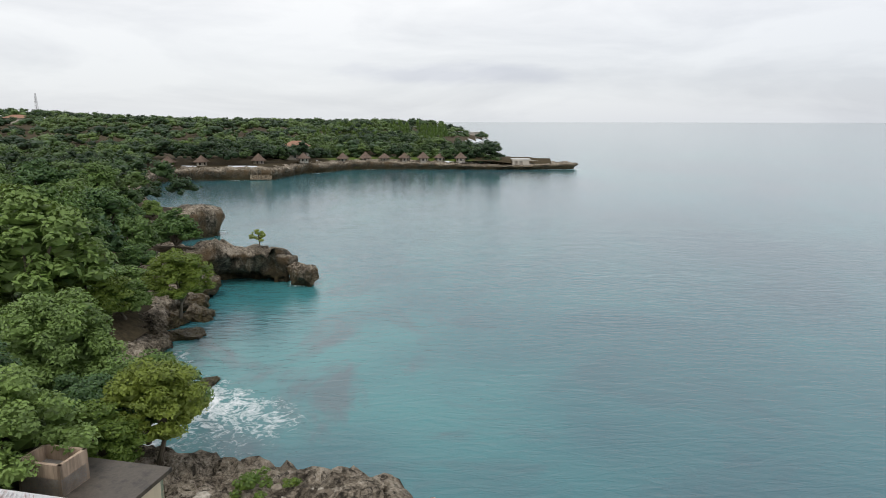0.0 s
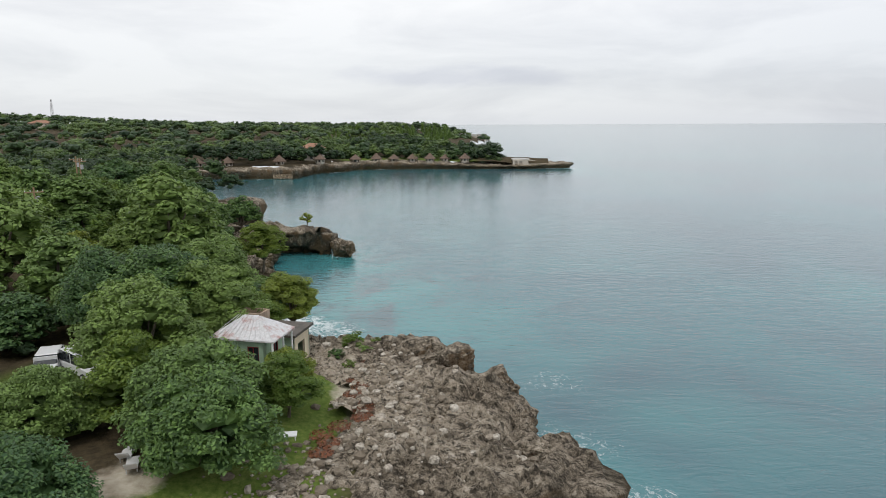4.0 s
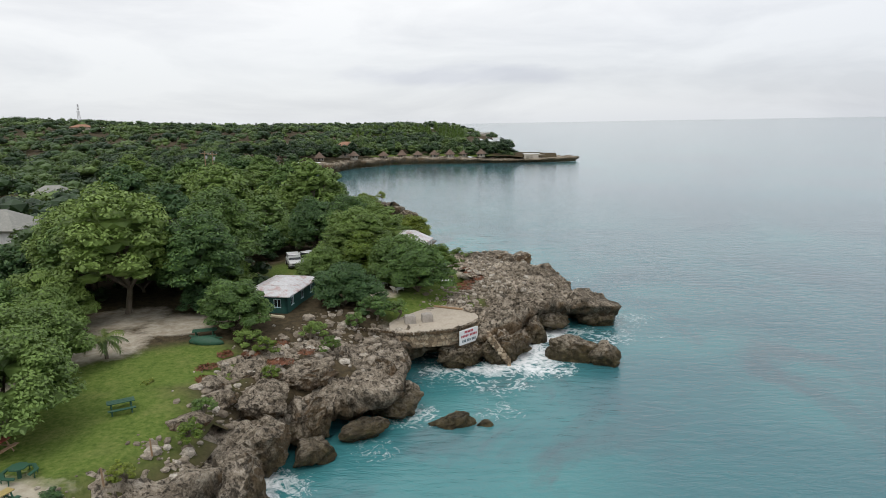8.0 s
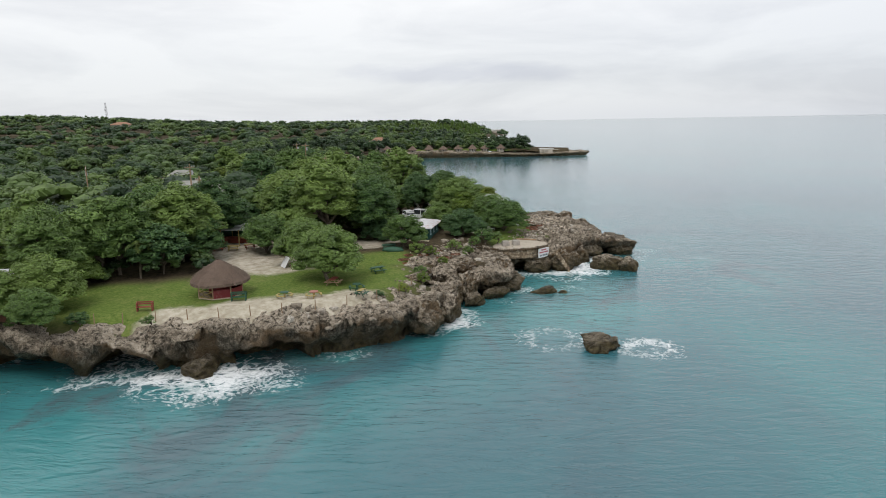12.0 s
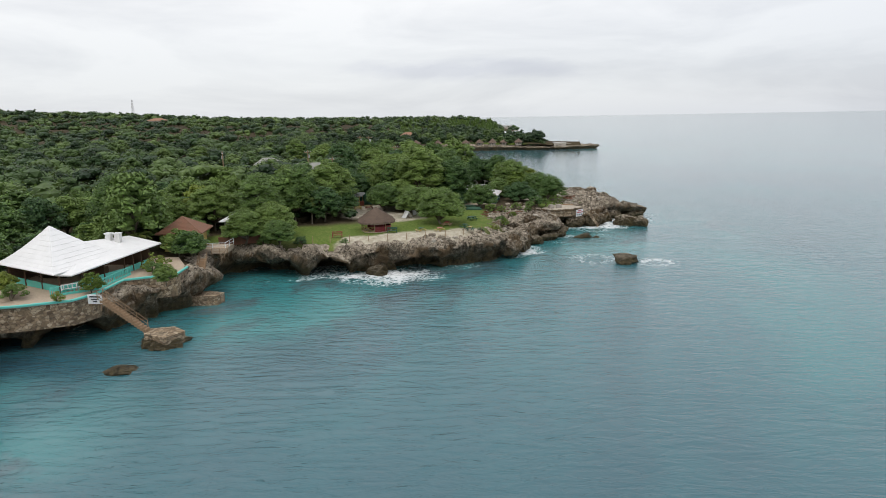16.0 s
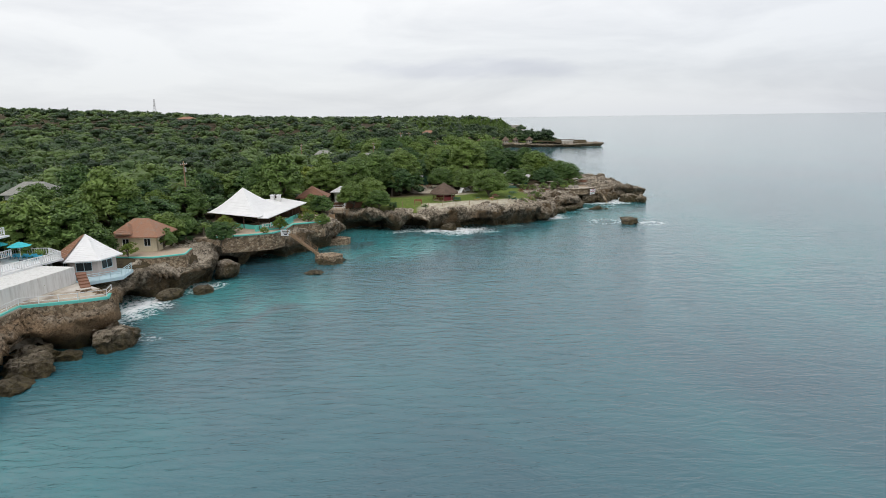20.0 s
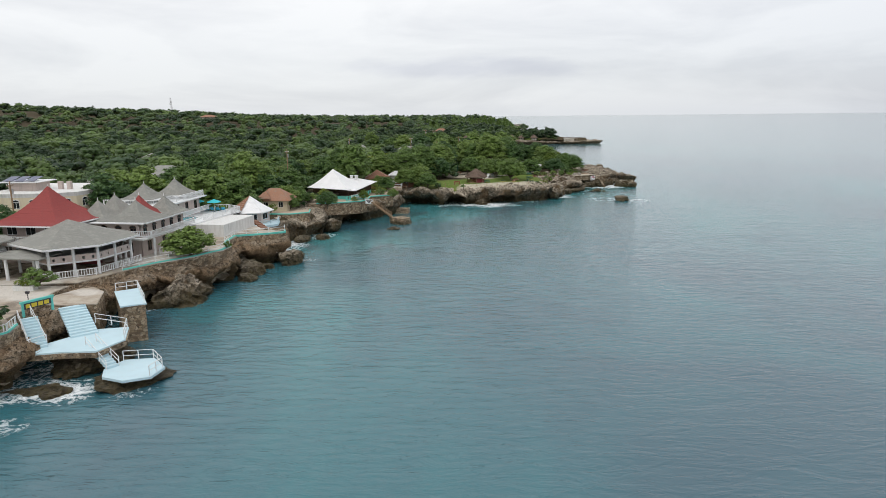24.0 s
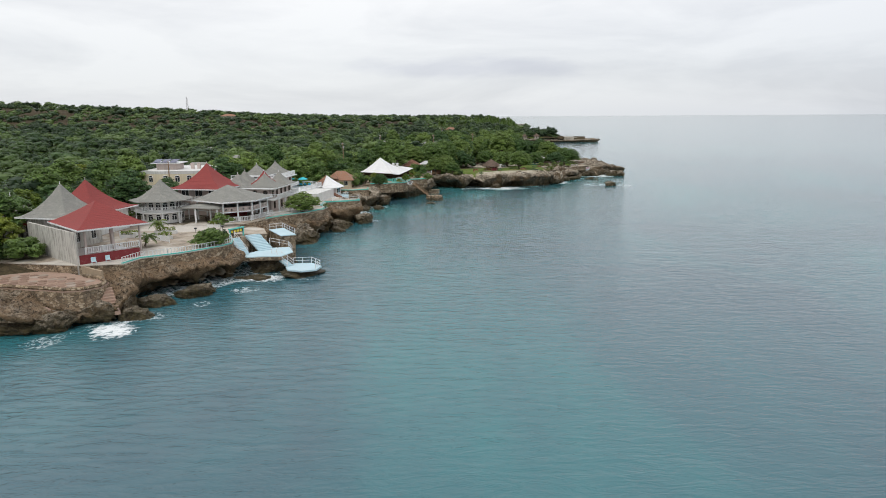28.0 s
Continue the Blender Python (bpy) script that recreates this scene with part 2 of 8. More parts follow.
def make_sea():
    m = Mat("sea_water", 0.09, 0, 0.5)
    m.b.inputs["IOR"].default_value = 1.5
    shallow, foam = m.attr("shallow"), m.attr("foam")
    patches = m.noise(0.02, 5, 0.6, (1, 0.55, 1), 0.6)
    deep = m.ramp(patches, (0.36, (0.036, 0.092, 0.122)), (0.5, (0.034, 0.118, 0.146)), (0.66, (0.032, 0.160, 0.178)))
    reef = m.ramp(m.noise(0.075, 6, 0.62, (1, 0.75, 1), 1.2), (0.50, 0.0), (0.66, 0.8))
    bright = m.mix(reef, (0.050, 0.212, 0.222), (0.085, 0.112, 0.128))
    col = m.mix(shallow, deep, bright)
    net = m.noise(1.1, 9, 0.75, (1, 1, 1), 1.5)
    vein = m.math("ABSOLUTE", m.math("SUBTRACT", m.noise(0.55, 6, 0.6, (1, 1, 1), 1.2), 0.5))
    lay = m.math("ADD", m.math("MULTIPLY", net, 0.9), m.math("MULTIPLY", foam, 0.62))
    lay = m.math("SUBTRACT", lay, m.math("MULTIPLY", vein, 2.0))
    lace = m.ramp(lay, (0.60, 0.0), (0.90, 1.0))
    lace = m.math("MULTIPLY", lace, m.ramp(foam, (0.04, 0.0), (0.35, 1.0)))
    m.color(m.mix(lace, col, (0.80, 0.83, 0.84)))
    m.link(m.ramp(lace, (0.0, 0.09), (1.0, 0.85)), m.b.inputs["Roughness"])
    swell = m.noise(0.10, 3, 0.5, (0.6, 1.5, 1), 0.3)
    crest = m.math("ABSOLUTE", m.math("SUBTRACT", m.noise(0.30, 4, 0.55, (0.6, 1.6, 1), 0.9), 0.5))
    chop = m.noise(0.68, 5, 0.62, (0.6, 1.5, 1), 0.8)
    ripple = m.noise(3.0, 4, 0.65, (0.75, 1.3, 1))
    h = m.math("ADD", m.math("MULTIPLY", swell, 1.2), m.math("ADD", m.math("MULTIPLY", chop, 1.2), m.math("MULTIPLY", ripple, 0.12)))
    h = m.math("SUBTRACT", h, m.math("MULTIPLY", crest, 1.9))
    h = m.math("ADD", h, m.math("MULTIPLY", lace, 0.35))
    m.bump(h, 1.0, 0.088)
    # the sheltered bay and the open water beyond lie calmer
    g, xyz = m.n("ShaderNodeNewGeometry"), m.n("ShaderNodeSeparateXYZ")
    m.link(g.outputs["Position"], xyz.inputs[0])
    north = m.math("MULTIPLY", m.math("ADD", xyz.outputs["Y"], 70.0), 1 / 250)
    m.link(m.ramp(north, (0.0, 0.092), (1.0, 0.034)), m.b.inputs["Normal"].links[0].from_node.inputs["Distance"])
    return m.m


def make_ground():
    m = Mat("lawn_and_earth", 0.95, 0, 0.1)
    lawn, bare = m.attr("lawn"), m.attr("bare")
    n1, n2 = m.noise(0.35, 6, 0.65), m.noise(2.8, 7, 0.7)
    grass = m.ramp(n2, (0.3, (0.055, 0.095, 0.018)), (0.5, (0.105, 0.155, 0.032)), (0.72, (0.18, 0.21, 0.06)))
    grass = m.mix(m.ramp(n1, (0.5, 0.0), (0.75, 0.55)), grass, (0.20, 0.20, 0.075))
    litter = m.ramp(m.noise(1.6, 8, 0.7), (0.3, (0.03, 0.026, 0.017)), (0.7, (0.11, 0.085, 0.05)))
    sand = m.ramp(m.noise(1.1, 7, 0.6), (0.3, (0.30, 0.255, 0.19)), (0.7, (0.58, 0.53, 0.44)))
    edge = m.math("ADD", m.math("MULTIPLY", m.math("SUBTRACT", m.noise(0.5, 8, 0.7), 0.5), 1.5), bare)
    col = m.mix(lawn, litter, grass)
    m.color(m.mix(m.ramp(edge, (0.30, 0.0), (0.75, 0.9)), col, sand))
    m.bump(m.noise(7, 6, 0.7), 0.7, 0.08)
    return m.m


def make_leaf(name, dark, light, tip, glow=0.12, tone=""):
    m = Mat(name, 0.55, 0, 0.35)
    a = m.mix(m.island(), dark, light)
    a = m.mix(m.ramp(m.attr(tone) if tone else m.per_object(), (0.3, 0.0), (1.0, 0.75)), a, tip)
    if not tone:
        a = m.mix(m.ramp(m.per_object(), (0.0, 0.55), (0.28, 0.0)), a, (dark[0] * 0.9, dark[1] * 1.05, dark[2] * 1.9))
    a = m.mix(m.ramp(m.noise(0.5, 3), (0.35, 0.45), (0.65, 0.0)), a, tuple(c * 0.55 for c in dark))
    if tone:
        a = m.mix(m.ramp(m.attr(tone), (0.0, 0.6), (0.4, 0.0)), a, tuple(c * 0.6 for c in dark))
    m.color(a)
    tr = m.n("ShaderNodeBsdfTranslucent")
    m.link(m.mix(0.5, a, (0.22, 0.27, 0.035)), tr.inputs[0])
    mx = m.n("ShaderNodeMixShader")
    mx.inputs[0].default_value = glow
    m.link(m.b.outputs[0], mx.inputs[1])
    m.link(tr.outputs[0], mx.inputs[2])
    m.link(mx.outputs[0], m.t.nodes["Material Output"].inputs[0])
    return m.m


def make_bark():
    m = Mat("bark", 0.9, 0, 0.2)
    m.color(m.ramp(m.noise(3, 7, 0.7, (1, 1, 0.25)), (0.3, (0.06, 0.048, 0.036)), (0.7, (0.2, 0.17, 0.13))))
    m.bump(m.noise(9, 6, 0.7, (1, 1, 0.3)), 0.6, 0.04)
    return m.m


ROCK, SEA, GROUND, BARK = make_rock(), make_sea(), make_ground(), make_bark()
LEAF = make_leaf("leaves", (0.036, 0.085, 0.026), (0.155, 0.270, 0.066), (0.25, 0.35, 0.080))
LEAF_BRIGHT = make_leaf("bright_leaves", (0.075, 0.135, 0.018), (0.20, 0.285, 0.045), (0.28, 0.32, 0.05), 0.2)
LEAF_FAR = make_leaf("far_leaves", (0.016, 0.042, 0.016), (0.062, 0.122, 0.036), (0.165, 0.245, 0.060), 0.12, "tone")
PALM = make_leaf("palm_leaves", (0.05, 0.09, 0.015), (0.13, 0.19, 0.035), (0.19, 0.21, 0.05))
WHITE = painted("white_paint", (0.74, 0.75, 0.75))
TURQ = painted("turquoise_paint", (0.13, 0.55, 0.48), 0.6, (0.4, 0.5, 0.46), 0.4)
BLUE = painted("pale_blue_paint", (0.50, 0.66, 0.72), 0.6, (0.5, 0.55, 0.56), 0.4)

# ---- coast, sea and land ----
# the waterline from north to south, in stretches
FAR_SHORE = [(-200, 1600), (20, 850), (50, 752), (26, 620), (9, 500), (14, 395), (37.3, 341.3), (59.9, 325.1), (65.1, 317.7), (56.8, 311.5), (30, 308.9), (1.1, 308.4),
             (-25.8, 308.5), (-43.4, 305.1), (-48.6, 292.7), (-58.9, 282.9), (-63, 265.6), (-62, 257.6), (-69.2, 253.9), (-86.8, 251.6), (-102.4, 249)]
BAY_SHORE = [(-95, 212.1), (-80.3, 176.1), (-63.7, 149.3), (-47.3, 137.6), (-43.1, 131.4), (-48.3, 125.2), (-51.3, 113.7), (-44.1, 102.1), (-33.8, 99.4), (-23.6, 97.6), (-20.5, 94),
             (-21.5, 91.4), (-30.8, 90.1), (-36.9, 87.9), (-33.8, 82.6), (-30.7, 77.3), (-29.7, 70.2), (-26.6, 62.2), (-23.8, 52), (-19.7, 42.7)]
POINT_SHORE = [(-13.5, 38.6), (-7.3, 35.2), (-2.4, 33.0), (1.5, 30.2), (3.7, 26.4), (4.8, 22.4), (6.2, 18), (9.1, 15.2), (9.6, 12), (7, 9.7), (3.4, 9.3), (-1.3, 6.1),
               (-3.5, 2.4), (-4.5, 0), (-9.7, -1.5), (-13.9, -2.2), (-15, -7.6), (-13.4, -10.3), (-15, -14), (-19.2, -16.3), (-23.4, -19), (-24.1, -24.1), (-24.5, -29.1)]
PARK_SHORE = [(-28.2, -35), (-32.9, -37.8), (-40.2, -40.8), (-48.5, -42.6), (-55.8, -43.3), (-61, -45.5), (-66.2, -44.6), (-71.9, -42.3), (-72, -47), (-69.4, -52.4),
              (-69.5, -59), (-72.1, -63.4), (-76.9, -72.1), (-81.1, -75.8), (-85.8, -78.5), (-85.3, -82.5), (-82.7, -85.7), (-84.3, -91.5), (-89.5, -98), (-90, -103.4)]
TOWN_SHORE = [(-87.4, -106.5), (-84.2, -112.2), (-84.6, -115.6), (-87.4, -117.4), (-90.4, -119.6), (-90.2, -123.8), (-88.8, -126.6), (-89.2, -130.2), (-91.4, -134.6), (-94.6, -139.2), (-96.8, -143.4), (-98.4, -148.6), (-98.2, -155.3),
              (-98.0, -161.5), (-96.0, -166.0), (-96.4, -169.8), (-100.0, -174.6), (-103.6, -178.2), (-104.8, -182.6), (-104.2, -187.4), (-105.2, -191.5), (-108.6, -194.8), (-113, -197.4), (-118, -198.4), (-131, -203), (-150, -214),
              (-165, -250), (-178, -420), (-220, -900), (-400, -3000)]


def smooth_line(pts, step):
    """A Catmull-Rom line through the points, cut into short pieces."""
    p = [Vector(q) for q in pts]
    out = []
    for i in range(len(p) - 1):
        a, b, c, d = p[max(i - 1, 0)], p[i], p[i + 1], p[min(i + 2, len(p) - 1)]
        n = max(1, min(8, int((c - b).length / step)))
        for k in range(n):
            t = k / n
            q = 0.5 * ((2 * b) + (c - a) * t + (2 * a - 5 * b + 4 * c - d) * t * t + (3 * b - a - 3 * c + d) * t ** 3)
            w = noise.noise_vector((q.x * 0.35, q.y * 0.35, 3.0)) * min(0.9, (c - b).length * 0.12)
            out.append((q.x + w.x, q.y + w.y))
    out.append(tuple(p[-1]))
    return np.array(out)


COAST = smooth_line(FAR_SHORE + BAY_SHORE + POINT_SHORE + PARK_SHORE + TOWN_SHORE, 1.6)


def coast_distance(pts):
    """Signed distance to the waterline (land positive) and the nearest point on it."""
    a, b = COAST[:-1], COAST[1:]
    ab = b - a
    ll = (ab ** 2).sum(1)
    d_out, near = np.empty(len(pts)), np.empty((len(pts), 2))
    for s in range(0, len(pts), 4000):
        p = pts[s:s + 4000]
        # only the pieces in reach of this batch count for the nearest point
        lo, hi = p.min(0) - 60, p.max(0) + 60
        m = (np.maximum(a[:, 1], b[:, 1]) > lo[1]) & (np.minimum(a[:, 1], b[:, 1]) < hi[1])
        m = m if m.sum() > 3 else np.ones(len(a), bool)
        A, AB, LL = a[m], ab[m], ll[m]
        t = np.clip(((p[:, None] - A) * AB).sum(-1) / LL, 0, 1)
        q = A + t[..., None] * AB
        dd = ((p[:, None] - q) ** 2).sum(-1)
        j = dd.argmin(1)
        k = np.arange(len(p))
        near[s:s + 4000] = q[k, j]
        y0, y1 = a[:, 1][None], b[:, 1][None]
        py, px = p[:, 1:2], p[:, 0:1]
        cross = (y0 > py) != (y1 > py)
        xc = a[:, 0] + (py - y0) / np.where(y1 == y0, 1e-9, y1 - y0) * ab[:, 0]
        inside = (cross & (xc > px)).sum(1) % 2 == 1
        d_out[s:s + 4000] = np.sqrt(dd[k, j]) * np.where(inside, 1, -1)
    return d_out, near


def mesh_object(name, verts, faces, mat, smooth=True, parent=None):
    me = bpy.data.meshes.new(name)
    verts = np.asarray(verts, dtype=np.float32)
    faces = np.asarray(faces, dtype=np.int32)
    n = faces.shape[1]
    me.vertices.add(len(verts))
    me.vertices.foreach_set("co", verts.ravel())
    me.loops.add(faces.size)
    me.loops.foreach_set("vertex_index", faces.ravel())
    me.polygons.add(len(faces))
    me.polygons.foreach_set("loop_start", np.arange(0, faces.size, n, dtype=np.int32))
    me.polygons.foreach_set("use_smooth", np.full(len(faces), smooth))
    me.update(calc_edges=True)
    me.materials.append(mat)
    ob = new(name, me)
    ob.parent = parent
    return ob


def give(ob, name, values):
    at = ob.data.attributes.new(name, "FLOAT", "POINT")
    at.data.foreach_set("value", np.asarray(values, dtype=np.float32))


def smooth01(x, a, b):
    t = np.clip((np.asarray(x, dtype=float) - a) / (b - a), 0, 1)
    return t * t * (3 - 2 * t)


def grid(xs, ys, keep=None):
    X, Y = np.meshgrid(xs, ys)
    P = np.stack([X.ravel(), Y.ravel()], 1)
    nx = len(xs)
    i = np.arange(len(ys) - 1)[:, None] * nx + np.arange(nx - 1)[None]
    F = np.stack([i, i + 1, i + 1 + nx, i + nx], -1).reshape(-1, 4)
    return P, F


def used_only(P, F, keep):
    F = F[keep[F].all(1)]
    idx = np.unique(F)
    back = np.full(len(P), -1)
    back[idx] = np.arange(len(idx))
    return P[idx], back[F], idx


def blob(P, spots):
    """The largest of soft round spots (x, y, radius) at each point."""
    out = np.zeros(len(P))
    for x, y, r, *v in spots:
        out = np.maximum(out, (v[0] if v else 1.0) * (1 - smooth01(np.hypot(P[:, 0] - x, P[:, 1] - y), r * 0.35, r)))
    return out


def hills(x, y, d):
    """Height of the land at a distance d from the water."""
    z = 5.1 + 11.5 * smooth01(d, 120, 900) * smooth01(-x + 0.12 * y, 20, 420)
    z += 9.0 * smooth01(y, 330, 560) * smooth01(d, 8, 60) * (1 - smooth01(y, 900, 1300))
    z += 15.0 * np.exp(-(((x + 640) / 260) ** 2 + ((y - 430) / 300) ** 2))
    z += 3.5 * np.exp(-(((x + 560) / 60) ** 2 + ((y - 880) / 90) ** 2))
    z += 1.6 * np.sin(x * 0.013 + 1) * np.sin(y * 0.011) * smooth01(d, 100, 300)
    return z


# sea
xs = np.concatenate([np.linspace(-5000, -400, 8), np.linspace(-330, -160, 5), np.arange(-150, 36, 1.1), np.arange(38, 110, 5), np.linspace(120, 420, 16), np.linspace(500, 5000, 14)])
ys = np.concatenate([np.linspace(-5000, -420, 8), np.linspace(-340, -250, 8), np.arange(-240, 125, 1.15), np.arange(127, 400, 3.2), np.linspace(410, 900, 24), np.linspace(1000, 4990, 16)])
P, F = grid(xs, ys)
d_sea, _ = coast_distance(P)
P, F, idx = used_only(P, F, d_sea < 9)
d_sea = d_sea[idx]
sea = mesh_object("water", np.c_[P, np.zeros(len(P))], F, SEA)
wob = np.array([noise.noise((x * 0.045, y * 0.045, 7)) + 0.5 * noise.noise((x * 0.13, y * 0.13, 2)) for x, y in P])
off = np.maximum(-d_sea, 0)
shallow = 0.55 * np.exp(-off / 8.0) * (0.2 + 0.8 * smooth01(P[:, 1], -105, -70)) + 0.8 * blob(P, [(-70.4, -50.6, 26), (-62.2, -57.9, 20), (-83.2, -88.9, 16), (-12, -17.7, 22, 0.8), (-16.6, 52, 34, 0.75), (5.1, 26.1, 26, 0.6),
                                                (-79.1, -96.1, 22, 0.7), (-41.3, -48.8, 20, 0.8), (14.1, -4.9, 22, 0.5), (-20.5, 83.4, 18, 0.7), (-63.4, 58.7, 30), (-85.6, -143.4, 12, 0.6)])
shallow = shallow + 0.2 * smooth01(P[:, 1], -150, -50) * np.exp(-off / 90.0)
shallow = np.clip(shallow * (0.85 + 0.9 * wob), 0, 1) * (1 - 0.75 * smooth01(P[:, 1], 170, 260))
give(sea, "shallow", shallow)
edge = np.exp(-((off - 0.6) / 1.3) ** 2) * smooth01(wob, -0.35, 0.5) * 0.75
surf = blob(P, [(8.2, 23.4, 7), (7.4, 28, 8), (8.4, 33, 6), (10, 22.4, 6, 0.8), (11.4, 13.6, 4.5), (9.8, 11.4, 4), (6.2, 7.6, 6), (-0.4, 6.6, 4.5), (1.6, 8.6, 4), (-1.9, 2.4, 5.5, 1.3), (-0.9, -1.2, 5, 0.9), (-6.6, -4.9, 6, 0.7), (-11.8, -4.8, 5, 0.55), (-19, 46.5, 8), (-16.5, 43.2, 6), (-15.6, 48.6, 7), (-19, 51, 6), (-21.2, 55.6, 4, 0.6),
                  (-22.4, -23.2, 4.5, 0.9), (-21.9, -26.7, 4, 0.8), (-14, -12.6, 4, 0.8), (-16.6, -17.7, 4, 0.8), (-6.7, -11.2, 4, 0.6), (-46.5, -45.5, 7, 1.1), (-40.2, -43.7, 5.5, 1.0), (-50.6, -45.9, 5, 0.8),
                  (-83.2, -88.9, 5, 0.5), (-87.4, -99.7, 5, 0.6), (-86.3, -103.3, 3, 0.5), (-82, -113.4, 3.5, 0.7), (-85.4, -119.6, 3.5, 0.7), (-86.6, -126.1, 3, 0.6), (-66.3, -48.8, 5, 0.5),
                  (-92, -168.9, 4.5, 0.8), (-93.5, -176.3, 3.5, 0.6), (-85.8, -168.9, 3.5, 0.6), (-101.4, -188.9, 3.5, 0.7), (-97.3, -183.4, 3, 0.5), (-93.4, -139.8, 4, 0.6),
                  (-103.5, -195.2, 4, 1.0), (-109.8, -198.9, 4, 0.7), (66.1, 314.2, 7, 0.8), (68.1, 320.4, 6, 0.7), (31, 306.2, 6, 0.4), (-30.7, 72, 4, 0.5), (-18.4, 90.5, 3.5, 0.4), (12.1, 7.8, 4, 0.6)])
# the ring of foam round the lone rock
ring = np.exp(-((np.hypot((P[:, 0] + 12.4) / 0.95, P[:, 1] + 33.4) - 3.0) / 2.0) ** 2) * 1.0
ring += np.exp(-((np.hypot((P[:, 0] + 3.0) / 1.1, P[:, 1] + 36.8) - 2.0) / 1.9) ** 2) * 1.0
ring *= 0.62 + 0.6 * smooth01(wob, -0.25, 0.45)
give(sea, "foam", np.clip(0.85 * edge + 0.80 * surf * (0.75 + 0.7 * wob) + 0.7 * ring, 0, 0.86) * smooth01(P[:, 0], -150, -140) * smooth01(P[:, 1], -238, -228))
tagged(sea, "calm turquoise sea with fine ripples and white foam along the rocks", "water", kind="structure")

# land behind the shore
LAWN = [(-43.4, -31.5, 17), (-53.9, -34.2, 13), (-62.3, -33.3, 10), (-35, -24.1, 10), (-32.8, -13.2, 7), (-41.2, -18.6, 10), (-11.2, 16, 7), (-10.1, 21.5, 6), (-11.7, 8.7, 6), (-14.9, 5.1, 5),
        (-29.5, 20.7, 7), (-119.5, -190.9, 9), (-74.9, -37, 4), (-40, 310, 18), (-20, 312, 18), (0, 313, 18)]
BARE = [(-47.5, -16.8, 8), (-53.8, -12.2, 8), (-41.2, -8.6, 6), (-37, -2.2, 5), (-43.2, -0.3, 6), (-53.7, -4, 9), (-39.3, -37, 8), (-44.5, -38.8, 8), (-50.8, -40.5, 6.5), (-34, -34.2, 6), (-18.3, 8.3, 3),
        (-32.7, 1.5, 4), (-7.5, 22.4, 3.5), (-6.4, 17.8, 3), (-29.5, 14.2, 4), (-102.6, -140.9, 60, 0.5), (-12.8, -0.4, 6)]
lx = np.concatenate([np.linspace(-3000, -500, 22), np.linspace(-460, -170, 18), np.arange(-160, 22, 1.0), np.linspace(24, 200, 20)])
ly = np.concatenate([np.linspace(-1200, -300, 10), np.arange(-260, 130, 1.0), np.arange(134, 420, 5), np.linspace(430, 1200, 40), np.linspace(1300, 3200, 12)])
P, F = grid(lx, ly)
d_land, _ = coast_distance(P)
P, F, idx = used_only(P, F, d_land > 1.8)
d_land = d_land[idx]
bump = np.array([noise.fractal((x * 0.09, y * 0.09, 1), 1.0, 2.0, 3) for x, y in P])
z = hills(P[:, 0], P[:, 1], d_land) + 0.18 * bump
shelf = blob(P, [(-2.3, 16, 17), (-18.1, -7.7, 10), (-24.5, -13.2, 8), (-6.4, 27, 12), (-13.7, 34.3, 9)])
z = z - 3.0 * blob(P, [(-118, -191, 13), (-112, -194, 10)])
z = z - 1.5 * blob(P, [(-0.5, 17, 12), (-3, 26, 7)]) - 1.3 * blob(P, [(-11.5, 1.5, 9)])
z = z - 0.9 * shelf - 1.3 * (1 - smooth01(d_land, 1.8, 4.5))
z = z - 2.6 * smooth01(-P[:, 1], 103, 108) * (1 - smooth01(-P[:, 1], 182, 188)) * (1 - smooth01(d_land, 6, 10))
z = z - 0.5 * (1 - smooth01(d_land, 4, 6))
z = np.where(P[:, 1] > 300, z - 3.2 * (1 - smooth01(d_land, 0, 10)), z)
ground = mesh_object("ground", np.c_[P, z], F, GROUND)
give(ground, "lawn", np.clip(blob(P, LAWN) * 1.6, 0, 1))
give(ground, "bare", blob(P, BARE))
tagged(ground, "green lawn, bare sandy earth and dark forest floor", "ground", kind="structure")


def rock_shape(x, y):
    """Height of the rock edge, height further in, and length of the slope between."""
    he, hi, ln = 4.9, 5.2, 5.0
    for cx, cy, r, a, b, c in ((2.9, 17, 17, 3.0, 4.9, 12), (-11.5, 1.0, 11, 3.3, 3.6, 6), (-3.5, 31.0, 10, 4.4, 5.4, 8.5), (-22.3, -14.9, 11, 2.7, 5.0, 9.5), (-16, -10.3, 7, 3.0, 5.0, 7), (-24.5, -23.2, 7, 3.6, 5.1, 6), (-16.6, 45.4, 12, 0.9, 4.8, 8),
                              (-27.6, 64.9, 14, 2.2, 5.0, 6), (-43.1, 133.2, 12, 6.5, 7.5, 5), (-28.7, 94.1, 13, 6.0, 6.3, 6), (31, 311.7, 60, 1.9, 2.4, 8), (-62, 265.6, 30, 4.6, 5.0, 6),
                              (-106.7, -194.3, 13, 1.6, 2.2, 4), (-52, -42, 20, 4.8, 5.1, 1.5), (-69, -45, 10, 4.8, 5.1, 1.5), (-101, -176, 13, 4.6, 5.0, 1.6), (-97.5, -159, 12, 4.4, 4.9, 1.6), (-91, -134, 14, 4.7, 4.9, 1.5), (-87, -119, 12, 4.8, 5.0, 1.5), (-88.5, -101.7, 8, 3.4, 5.0, 5)):
        w = math.exp(-((x - cx) ** 2 + (y - cy) ** 2) / (r * 0.62) ** 2)
        he, hi, ln = he + (a - he) * w, hi + (b - hi) * w, ln + (c - ln) * w
    return he, hi, ln


